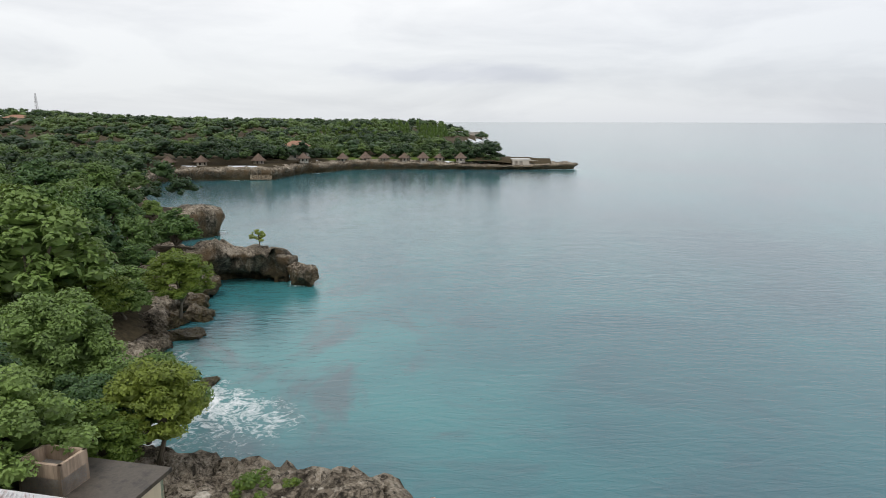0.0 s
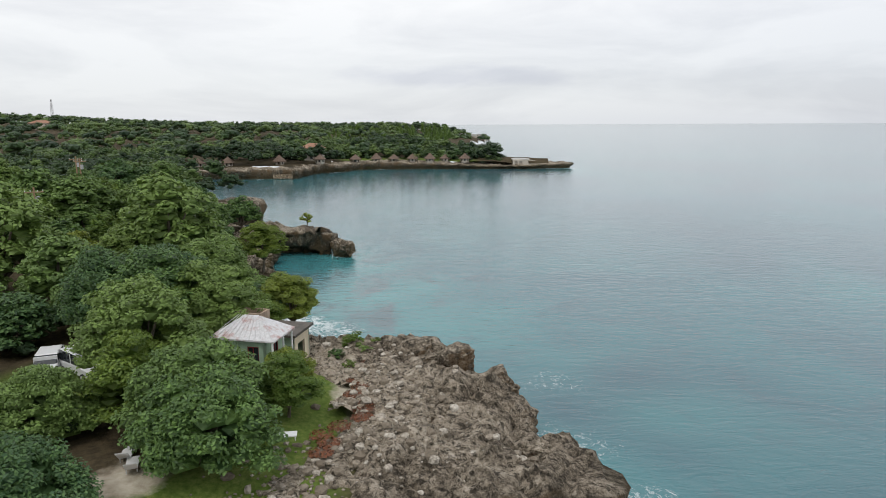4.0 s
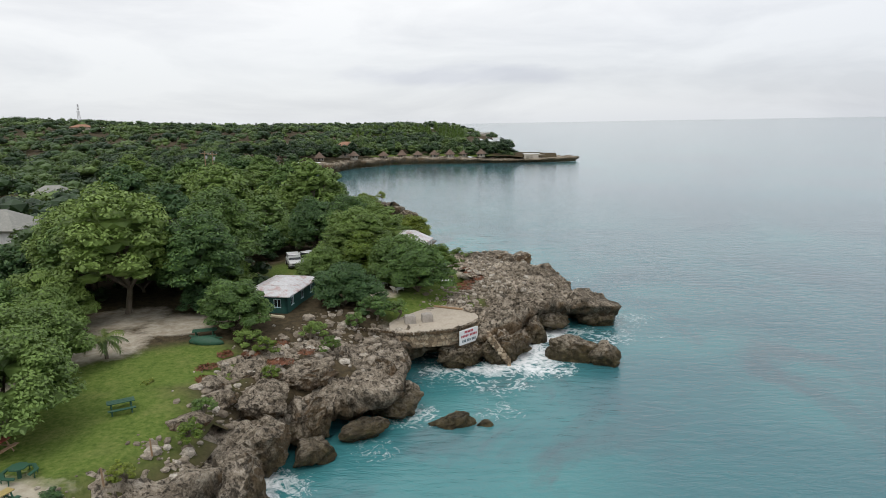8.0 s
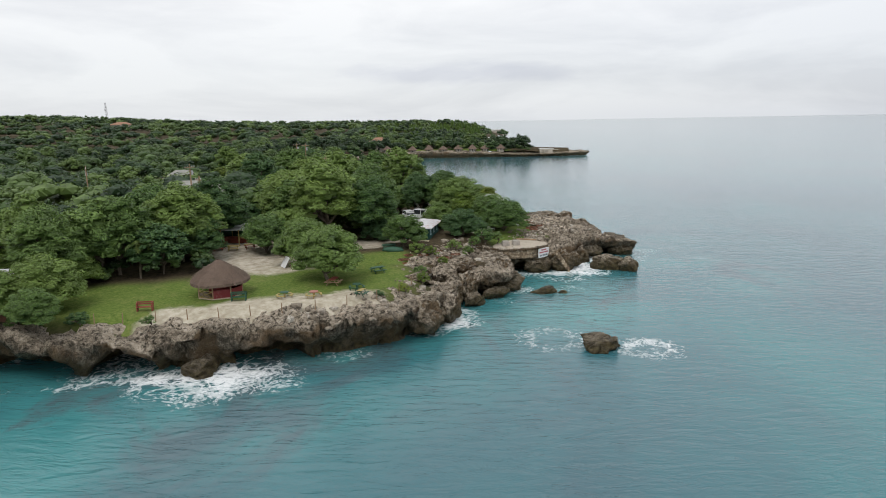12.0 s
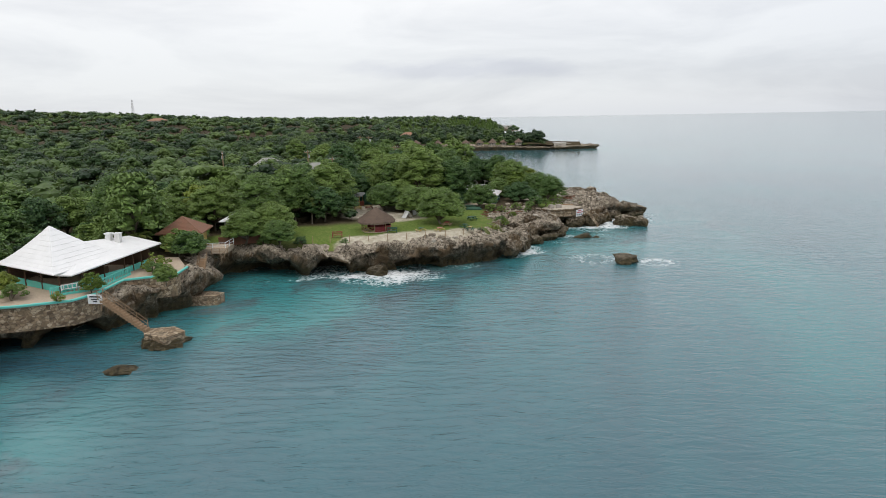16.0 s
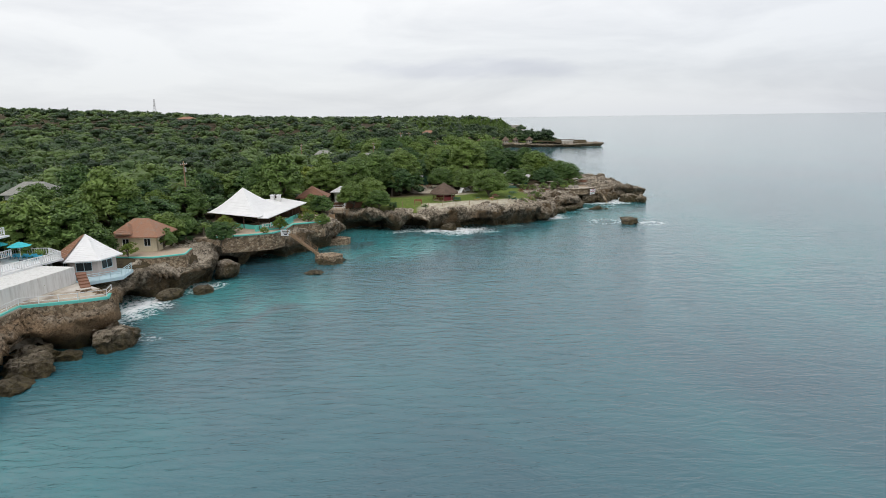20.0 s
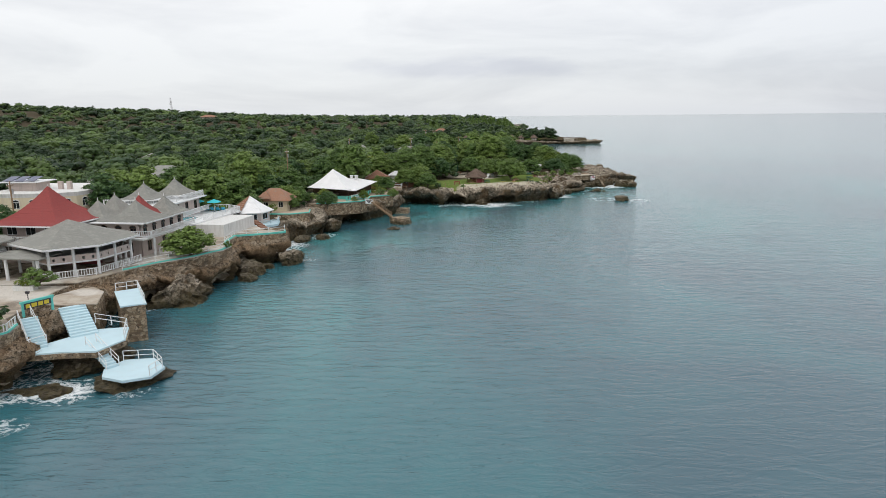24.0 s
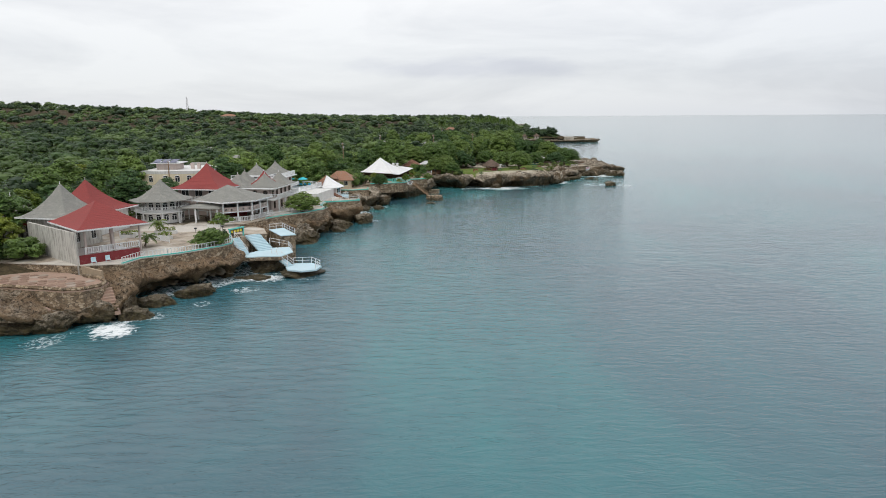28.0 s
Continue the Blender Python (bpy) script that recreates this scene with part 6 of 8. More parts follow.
# ---- white-roofed restaurant and cottages above the cove ----
TENT = painted("white_roof_sheet", (0.80, 0.80, 0.80), 0.45, (0.55, 0.54, 0.5), 0.35)
YELLOW_WALL = plaster("yellow_plaster", (0.62, 0.47, 0.16), (0.35, 0.28, 0.15), 0.35)
BROWN_ROOF = roofing("brown_shingles", (0.24, 0.115, 0.07), (0.16, 0.10, 0.07), 0.5)
ORANGE_ROOF = roofing("faded_orange_shingles", (0.33, 0.17, 0.105), (0.25, 0.20, 0.16), 0.6)
THATCH = roofing("dry_thatch", (0.175, 0.125, 0.095), (0.10, 0.075, 0.06), 0.6, 0.95)
TIMBER = painted("weathered_timber", (0.30, 0.20, 0.12), 0.8, (0.2, 0.17, 0.14), 0.5)
PATIO = roofing("cream_paving", (0.50, 0.40, 0.30), (0.34, 0.28, 0.22), 0.5, 0.85)

TERR = [(-87.5, -78.0), (-82.5, -76.6), (-78.0, -74.6), (-76.8, -72.0), (-76.8, -65.6), (-71.4, -62.8), (-71.6, -58.8), (-75.5, -52.0), (-92, -54), (-94, -70), (-92, -78.5)]
yard("terrace_cove", "cream paved cliff terrace with a turquoise kerb", TERR, 2.5, 5.25, PATIO, STONE_WALL)
part("kerb", cap_line(bmesh.new(), [(x + 0.1, y, 5.32) for x, y in TERR[:7]], 0.16), TURQ, thing("terrace_kerb", "turquoise painted kerb round the cream terrace", "kerb"))

cafe = thing("cliff_restaurant", "cliff restaurant under a peaked white roof", "restaurant")
T4 = [(-92.0, -66.0), (-80.8, -72.6), (-78.6, -61.0), (-88.0, -55.0)]
r1 = part("tent_roof", flared_roof(T4, (-85.8, -64.2, 12.0), 7.75, 1.3, 10, 0.1), TENT, cafe, "peaked white roof")
r2 = part("low_roof", bmesh.new(), TENT, cafe)
bm = bmesh.new()
low = [(-81.2, -71.6, 7.5), (-79.2, -71.8, 7.5), (-76.2, -55.4, 8.0), (-81.5, -53.4, 8.7), (-84.0, -60.0, 9.2)]
top = [bm.verts.new(p) for p in low]
bot = [bm.verts.new((x, y, z - 0.14)) for x, y, z in low]
bm.faces.new(top)
bm.faces.new(bot[::-1])
for i in range(5):
    bm.faces.new((bot[i], bot[(i + 1) % 5], top[(i + 1) % 5], top[i]))
bm.to_mesh(r2.data)
bm.free()
inner = [(-90.6, -65.6), (-81.2, -71.0), (-78.2, -62.0), (-77.6, -56.4), (-87.4, -56.4)]
for i, (a, b) in enumerate(zip(inner, inner[1:] + inner[:1])):
    back = i >= 3
    part("wall", flat_wall(a, b, 5.25, 7.6 if back else 6.0, 0.15), WOOD_DARK if back else TURQ, cafe)
    for t in (0.0, 0.33, 0.66):
        x, y = a[0] + (b[0] - a[0]) * t, a[1] + (b[1] - a[1]) * t
        part("post", Box(x - 0.08, x + 0.08, y - 0.08, y + 0.08, 5.25, 7.7), WOOD_DARK, cafe)
part("bar_counter", Box(-85, -80.5, -62.5, -61.6, 5.25, 6.3), WOOD_DARK, cafe)
for x in (-82.4, -81.2):
    ch = part("chimney", Box(x - 0.35, x + 0.35, -57.4, -56.7, 8.3, 9.6), WHITE_WALL, cafe)
    part("cap", Box(x - 0.45, x + 0.45, -57.5, -56.6, 9.6, 9.75), WHITE, ch)
railing("turquoise_balustrade", "turquoise baluster rail of the cliff restaurant", [(-81.4, -72.6, 5.25), (-77.6, -69.8, 5.25), (-77.4, -62.4, 5.25)], 1.0, TURQ, 2.0, 2, TURQ, 0.4, 0.06)
railing("white_balustrade", "white baluster rail above the turquoise wall", [(-80.2, -72.4, 5.9), (-77.9, -70.4, 5.9)], 0.6, WHITE, 1.6, 2, None, 0.4, 0.05)

# sign, stairs and stone landings
board = thing("cliff_sign", "white board sign with dark lettering on a post", "sign", -76.0, -73.4, 4.6, -6)
for dx in (-0.6, 0.6):
    part("post", Box(dx - 0.05, dx + 0.05, 0.06, 0.14, -0.8, 1.0), TIMBER, board)
part("board", Box(-0.85, 0.85, -0.02, 0.06, 0.0, 1.05), WHITE, board)
for z, w in ((0.72, 0.62), (0.42, 0.45), (0.18, 0.25)):
    part("lettering", Box(-w, w, -0.03, -0.02, z, z + 0.16), DARK_METAL, board)
steps("timber_stairs", "timber and stone steps down to the landing", (-75.4, -73.0, 5.0), (-70.6, -73.2, 1.4), 1.0, 16, TIMBER)
for dy in (-0.6, 0.6):
    railing("stair_railing", "weathered timber handrail of the cliff steps", [(-75.6, -73.0 + dy, 5.1), (-70.8, -73.2 + dy, 1.5)], 0.9, TIMBER, 1.6, 2)
yard("landing_stone", "rough stone bathing landing at the water", [(-71.4, -72.4), (-70.6, -74.2), (-67.6, -75.6), (-66.4, -73.2), (-68.2, -71.6)], -1.0, 1.3, STONE_WALL, STONE_WALL)
boulder("landing_rock", "wet brown limestone under the landing", -68.6, -73.4, -0.2, 5.6, 5.0, 2.2, 7.7)
yard("landing_small", "small flat stone landing at the cliff foot", [(-73.0, -57.4), (-71.6, -59.0), (-68.0, -58.8), (-67.6, -56.8), (-70, -55.8)], -1.0, 1.25, STONE_WALL, STONE_WALL)
steps("brown_stairs", "brown timber steps up the cliff", (-71.8, -52.4, 5.1), (-71.4, -56.8, 1.3), 1.0, 15, TIMBER)
for dx in (-0.55, 0.55):
    railing("stair_railing", "brown timber handrail up the cliff", [(-71.8 + dx, -52.4, 5.1), (-71.4 + dx, -56.8, 1.3)], 0.9, TIMBER, 1.3, 2)
railing("lookout_railing", "weathered rail at the cliff corner", [(-71.2, -50.6, 5.2), (-68.8, -50.8, 5.2), (-68.6, -54.2, 5.0)], 0.95, TIMBER, 1.4)
boulder("cove_rock", "low wet rock awash off the terrace", -69.4, -82.0, -0.1, 4.2, 2.6, 1.3, 12.3, 15)

# yellow cottage
yel = thing("yellow_cottage", "small yellow cottage with a brown hipped roof", "cottage")
storey(yel, rect(-79.6, -74.6, -47.4, -42.6, 6), 5.1, 8.0, YELLOW_WALL, WHITE, 2.4, 1.0, 1.2)
part("roof", flared_roof(rect(-80.5, -73.7, -48.3, -41.7, 6), (-77.2, -45.4, 10.2), 8.0, 1.1, 14), BROWN_ROOF, yel)
part("porch", Box(-74.4, -70.6, -46.8, -42.8, 4.6, 5.3), PATIO, yel)
railing("porch_railing", "white porch rail of the yellow cottage", [(-74.3, -47.0, 5.3), (-70.6, -46.6, 5.3), (-70.6, -42.8, 5.3)], 0.9, WHITE, 1.8)
wl = thing("terracotta_wall", "low terracotta wall along the cliff top", "wall")
part("wall", flat_wall((-73.6, -41.0), (-67.6, -38.6), 4.6, 6.0, 0.3), BROWN_ROOF, wl)

# cream cottage and polygonal bungalow
cot = thing("cream_cottage", "cream cottage with a faded orange shingle roof", "cottage")
storey(cot, rect(-97.6, -91.4, -88.6, -83.2, 5), 5.1, 7.5, CREAM_WALL, WHITE, 2.4, 1.0, 1.2)
part("roof", hip_roof(-98.4, -90.6, -89.4, -82.4, 7.5, 2.3, 2.2), ORANGE_ROOF, cot)
part("dormer", flared_roof(rect(-96.9, -94.6, -89.6, -86.6), (-95.8, -87.6, 9.5), 8.0, 1.1, 6), ORANGE_ROOF, cot)
yard("terrace_cottage", "small paved terrace with a turquoise kerb", [(-98, -92.6), (-90.0, -93.0), (-86.2, -90.8), (-86.8, -86.6), (-91, -84)], 2.8, 5.15, PATIO, STONE_WALL)
part("kerb", cap_line(bmesh.new(), [(-97.6, -92.6, 5.2), (-90.0, -93.0, 5.2), (-86.3, -90.8, 5.2), (-86.9, -86.8, 5.2)], 0.14), TURQ, thing("cottage_kerb", "turquoise kerb of the cottage terrace", "kerb"))
bun = thing("bungalow", "polygonal bungalow, roof half shingled and half white metal", "cottage")
B6 = [(-95.6 + 3.3 * math.cos(k * math.pi / 3 + 0.3), -99.2 + 3.3 * math.sin(k * math.pi / 3 + 0.3)) for k in range(6)]
storey(bun, B6, 4.6, 6.9, PALE_WALL, BLUE, 2.6, 1.9, 1.2, 0.75)
E6 = [(-95.6 + (x + 95.6) * 1.28, -99.2 + (y + 99.2) * 1.28) for x, y in B6]
part("roof", flared_roof(E6, (-96.0, -98.6, 9.7), 6.9, 1.15, 14), TENT, bun)
bm = bmesh.new()
a, b, c = Vector((*E6[3], 6.98)), Vector((*E6[4], 6.98)), Vector((-96.0, -98.6, 9.78))
for k in range(9):
    t0, t1 = k / 9, (k + 1) / 9
    p, q, r, s = a.lerp(c, t0), b.lerp(c, t0), b.lerp(c, t1), a.lerp(c, t1)
    lift = Vector((0, 0, 0.06 * (1 - t0) + 0.03))
    bm.faces.new([bm.verts.new(v) for v in (p + lift, q + lift, r + lift * 0.4, s + lift * 0.4)])
part("shingle_side", bm, ORANGE_ROOF, bun, "old brown shingles")
part("deck", Prism([(-99.0, -103.4), (-93.0, -104.6), (-90.0, -101.6), (-90.6, -97.6), (-96, -96)], 4.2, 4.6), BLUE, bun)
railing("deck_railing", "blue deck rail of the bungalow", [(-96.2, -104.0, 4.6), (-93.0, -104.5, 4.6), (-90.1, -101.6, 4.6), (-90.7, -97.8, 4.6)], 0.95, BLUE, 1.5, 3)
steps("garden_stairs", "brick-red ramp and steps down to the terrace", (-93.6, -104.8, 5.9), (-90.2, -109.8, 5.25), 1.1, 5, BROWN_ROOF)

# long white-roofed sheds in the wood
for x0, x1, y0, y1, tall in ((-74.6, -69.6, -35.0, -31.4, 2.5), (-104, -97, 82, 90, 3.4), (-178, -164, 26, 38, 3.4), (-138, -129.5, -53, -46, 4.6), (-146, -138, -70, -62, 3.4), (-66.5, -60.0, 4.0, 9.5, 3.4), (-78.5, -67.5, 21.5, 28.5, 5.6)):
    sh = thing("forest_house", "house with a pale roof half hidden in the wood", "house")
    gz = float(hills(np.array([x0]), np.array([y0]), np.array([-x0 - 20.0]))[0])
    storey(sh, rect(x0, x1, y0, y1), gz, gz + tall, WHITE_WALL, WHITE, 3.0, 1.1, 1.2)
    part("roof", hip_roof(x0 - 0.7, x1 + 0.7, y0 - 0.7, y1 + 0.7, gz + tall + 0.1, 1.1 if tall < 3 else 2.3, (x1 - x0) * 0.5), GREY_ROOF if x0 < -100 or y0 > 20 else METAL_WHITE, sh)

# ---- lawn with the thatched hut ----
GREEN_PAINT = painted("green_paint", (0.025, 0.085, 0.05), 0.6, (0.12, 0.13, 0.1), 0.4)
YELLOW_PAINT = painted("yellow_paint", (0.36, 0.28, 0.10), 0.6, (0.3, 0.25, 0.15), 0.4)
RED_PAINT = painted("red_paint", (0.24, 0.06, 0.04), 0.6, (0.3, 0.2, 0.15), 0.4)
PINK_PAINT = painted("pink_paint", (0.38, 0.17, 0.14), 0.6, (0.45, 0.35, 0.25), 0.4)

hut = thing("thatched_hut", "round open hut with a shaggy brown thatched roof", "hut", -49.6, -31.0, 5.1)
N = 28
th = part("thatch_roof", flared_roof([((3.25 + 0.12 * math.sin(7 * k)) * math.cos(k * 6.2832 / N), (3.25 + 0.12 * math.sin(7 * k)) * math.sin(k * 6.2832 / N)) for k in range(N)], (0, 0, 3.95), 1.75, 0.85, 9, 0.3), THATCH, hut)
rg = np.random.default_rng(4)
bm = bmesh.new()
for k in range(950):
    a, t = rg.random() * 6.2832, rg.random() ** 0.7
    r = 3.3 * (1 - t) + 0.1
    z = 1.75 + 2.2 * t ** 0.85 + 0.05
    d = Vector((math.cos(a + rg.normal() * 0.1), math.sin(a + rg.normal() * 0.1), 0))
    p = Vector((math.cos(a) * r, math.sin(a) * r, z))
    q = p + d * 0.42 + Vector((0, 0, -0.36 + 0.05 * rg.normal()))
    s = Vector((-d.y, d.x, 0)) * 0.05
    up = Vector((0, 0, 0.05))
    bm.faces.new([bm.verts.new(v) for v in (p - s, p + s, q + s * 0.4 + up, q - s * 0.4 + up)])
tagged(part("straw", bm, THATCH, th), kind="stuff")
for k in range(8):
    a = k * math.pi / 4
    part("post", Bar((2.5 * math.cos(a), 2.5 * math.sin(a), 0), (2.5 * math.cos(a), 2.5 * math.sin(a), 1.95), 0.08, 6), TIMBER, hut)
    b = a + math.pi / 4
    p, q = (2.5 * math.cos(a), 2.5 * math.sin(a)), (2.5 * math.cos(b), 2.5 * math.sin(b))
    if k in (3, 4, 5):
        bm = bmesh.new()
        for z0, z1 in ((0.08, 0.08), (0.85, 0.85), (0.08, 0.85), (0.85, 0.08)):
            bar(bm, (*p, z0), (*q, z1), 0.045, 5)
        part("lattice_rail", bm, YELLOW_PAINT, hut)
    else:
        part("panel", flat_wall(p, q, 0.05, 0.95, 0.05), MAROON, hut)
part("floor", Prism([(2.6 * math.cos(k * 0.785), 2.6 * math.sin(k * 0.785)) for k in range(8)], -0.1, 0.06), PATIO, hut)
part("bar_counter", Box(-1.2, 1.2, -0.3, 0.3, 0.06, 1.05), MAROON, hut)


def picnic_table(x, y, rz, top, bench, label, size=1.0):
    ob = thing("picnic_table", label, "picnic table", x, y, 5.08, rz, "lawn tables")
    for k in range(3):
        part("plank", Box(-0.85 * size, 0.85 * size, (-0.36 + k * 0.25) * size, (-0.13 + k * 0.25) * size, 0.70, 0.75), top, ob)
    for s in (-1, 1):
        part("bench", Box(-0.85 * size, 0.85 * size, s * 0.75 * size - 0.14, s * 0.75 * size + 0.14, 0.40, 0.45), bench, ob)
    for dx in (-0.6, 0.6):
        bm = bmesh.new()
        beam(bm, (dx * size, -0.85 * size, 0.4), (dx * size, 0.85 * size, 0.4), 0.08, 0.08)
        for s in (-1, 1):
            bar(bm, (dx * size, s * 0.7 * size, 0), (dx * size, s * 0.2 * size, 0.7), 0.05, 4)
        part("trestle", bm, bench, ob)
    return ob


def round_table(x, y, rz, top, bench, label):
    ob = thing("round_table", label, "picnic table", x, y, 5.08, rz, "lawn tables")
    ob.scale = (0.68, 0.68, 0.95)
    c8 = [(0.75 * math.cos(k * math.pi / 4), 0.75 * math.sin(k * math.pi / 4)) for k in range(8)]
    part("tabletop", Prism(c8, 0.68, 0.75), top, ob)
    part("pedestal", Bar((0, 0, 0), (0, 0, 0.68), 0.16, 8), bench, ob)
    for k in range(8):
        a0, a1 = k * math.pi / 4, (k + 1) * math.pi / 4
        if k in (2, 6):
            continue
        pts = [(r * math.cos(a), r * math.sin(a)) for r, a in ((1.1, a0), (1.42, a0), (1.42, a1), (1.1, a1))]
        part("bench", Prism(pts, 0.38, 0.45), bench, ob)
        part("leg", Bar((1.26 * math.cos(a0 + 0.4), 1.26 * math.sin(a0 + 0.4), 0), (1.26 * math.cos(a0 + 0.4), 1.26 * math.sin(a0 + 0.4), 0.38), 0.05, 5), bench, ob)
    return ob


def bench_seat(x, y, rz, mat, label):
    ob = thing("bench", label, "bench", x, y, 5.08, rz, "lawn benches")
    part("seat", Box(-0.85, 0.85, -0.25, 0.22, 0.40, 0.46), mat, ob)
    for z in (0.62, 0.82):
        part("back_slat", Box(-0.85, 0.85, 0.22, 0.27, z, z + 0.14), mat, ob)
    for dx in (-0.75, 0.75):
        part("leg", Box(dx - 0.05, dx + 0.05, -0.22, 0.27, 0, 0.9), mat, ob)


bench_seat(-55.3, -37.4, 8, RED_PAINT, "red wooden bench on the lawn near the cliff")
bench_seat(-46.6, -34.0, 6, GREEN_PAINT, "green wooden bench in front of the thatched hut")
round_table(-41.8, -33.2, 10, GREEN_PAINT, YELLOW_PAINT, "round dark green table with yellow ring bench")
round_table(-38.6, -33.1, 30, PINK_PAINT, YELLOW_PAINT, "round faded pink table with yellow ring bench")
round_table(-34.3, -30.0, 20, GREEN_PAINT, GREEN_PAINT, "round green table with green ring bench")
picnic_table(-33.4, -32.8, 70, YELLOW_PAINT, GREEN_PAINT, "small yellow and green picnic table", 0.7)
picnic_table(-32.8, -21.6, 30, GREEN_PAINT, GREEN_PAINT, "dark green picnic table on the lawn")
picnic_table(-32.7, -6.4, 15, GREEN_PAINT, GREEN_PAINT, "dark green picnic table under the trees", 1.2)
picnic_table(-37.4, -27.4, 80, RED_PAINT, TIMBER, "red and brown picnic table under the tree")
for k, (x, y) in enumerate(((-58.6, -5.2), (-56.4, -5.6), (-54.2, -4.4), (-60.2, -3.0))):
    picnic_table(x, y, 12 * k, YELLOW_PAINT, YELLOW_PAINT if k % 2 else RED_PAINT, "yellow picnic table beside the bar under the trees")

tent = thing("white_tent", "small white A-shaped canvas tent on the yard's edge", "tent", -45.2, -17.4, 5.05, 35)
tent.scale = (0.75, 0.75, 0.8)
bm = bmesh.new()
for sx in (-1, 1):
    vs = [bm.verts.new(p) for p in ((sx * 1.1, -1.0, 0.1), (sx * 1.1, 1.0, 0.1), (0.0, 1.0, 1.7), (0.0, -1.0, 1.7), (sx * 1.04, -1.0, 0.1), (sx * 1.04, 1.0, 0.1), (0.0, 1.0, 1.62), (0.0, -1.0, 1.62))]
    for f in ((0, 1, 2, 3), (7, 6, 5, 4), (0, 4, 5, 1), (0, 3, 7, 4), (1, 5, 6, 2)):
        bm.faces.new([vs[i] for i in f])
part("canvas", bm, WHITE, tent)
for y in (-1.0, 1.0):
    part("pole", Bar((0, y, 0), (0, y, 1.72), 0.03, 6), TIMBER, tent)

# bar shelter at the wood's edge
shelter = thing("bar_shelter", "open bar shelter with a pale metal roof and yellow posts", "shelter")
part("roof", hip_roof(-62.8, -56.0, -2.0, 4.0, 7.6, 0.7, 3.0), METAL_WHITE, shelter)
for x in (-62.2, -59.4, -56.6):
    for y in (-2.0, 3.4):
        part("post", Bar((x, y, 5.0), (x, y, 7.6), 0.09, 6), YELLOW_PAINT, shelter)
part("back_wall", flat_wall((-62.2, 3.6), (-54.6, 3.6), 5.0, 7.6, 0.15), GREEN_PAINT, shelter)
part("counter", Box(-61, -56, 0.6, 1.3, 5.0, 6.1), RED_PAINT, shelter)
sign = thing("white_board", "tilted white board leaning on a post on the lawn", "board", -43.8, -13.4, 5.05, 24)
bm = bmesh.new()
beam(bm, (0, -0.35, 0.1), (0, 0.4, 1.3), 1.25, 0.05)
part("panel", bm, WHITE, sign)
part("post", Bar((0, 0.5, 0), (0, 0.5, 1.2), 0.06, 5), TIMBER, sign)

# fence posts along the edge
fence = [(-58.5, -41.4), (-55.8, -41.2), (-52.8, -40.6), (-49.8, -40.2), (-46.8, -39.8), (-43.8, -39.2), (-40.8, -38.4), (-37.6, -37.4), (-34.6, -35.6), (-31.6, -33.8), (-29.4, -30.6), (-28.2, -27.4)]
for k, (x, y) in enumerate(fence):
    ps = thing("fence_post", "short weathered fence post at the cliff edge", "post", x, y, 4.9, 0, "cliff fence posts")
    part("stake", Bar((0, 0, 0), (0.04 * math.sin(k), 0.05 * math.cos(k), 1.1), 0.055, 6, 0.045), TIMBER, ps)

# big single trees of the lawn and its edge
for kind, x, y, s, lab in ((SEAGRAPE[0], -38.4, -24.6, 1.3, "spreading dark green sea-grape tree on the lawn"), (SEAGRAPE[2], -42.6, -15.6, 1.15, "dark green sea-grape tree beside the sandy yard"), (SEAGRAPE[3], -69.6, -40.2, 1.0, "dense tree on the cliff edge beside the lawn"), (TALL[1], -43.6, 1.6, 1.65, "large rounded broadleaf tree with a straight trunk"),
                           (TALL[0], -36.4, 3.2, 1.25, "broadleaf tree with tangled bare twigs"), (SEAGRAPE[1], -30.6, -4.4, 0.95, "dense green tree above the rocks"),
                           (SEAGRAPE[3], -66.0, -37.0, 1.1, "dark green tree leaning over the cliff"), (TALL[2], -66.0, -21, 1.3, "tall tree behind the lawn"),
                           (TALL[3], -70.5, -28.5, 1.2, "tall tree behind the lawn"), (TALL[0], -61.0, -13.0, 1.35, "tall tree behind the lawn"), (SEAGRAPE[1], -58.6, -12.6, 1.15, "dark tree shading the bar"), (SEAGRAPE[2], -50.6, -7.6, 1.1, "dark tree shading the bar"), (TALL[3], -60.5, -2.0, 1.3, "tall tree behind the bar"), (TALL[1], -67.5, -8.0, 1.3, "tall tree behind the lawn"), (SEAGRAPE[2], -63.5, -42.6, 0.75, "bushy tree on the cliff edge"),
                           (SEAGRAPE[1], -48.5, -4.0, 1.15, "dark tree beside the bar yard"), (SEAGRAPE[3], -45.0, -9.0, 1.0, "dark tree beside the bar yard"), (TALL[2], -51, 8.5, 1.4, "tall tree behind the yard"), (TALL[3], -37.5, 12, 1.4, "tall tree behind the yard")):
    plant(kind, "tree", lab, x, y, 4.9, s, x * 1.7, sz=1.0)


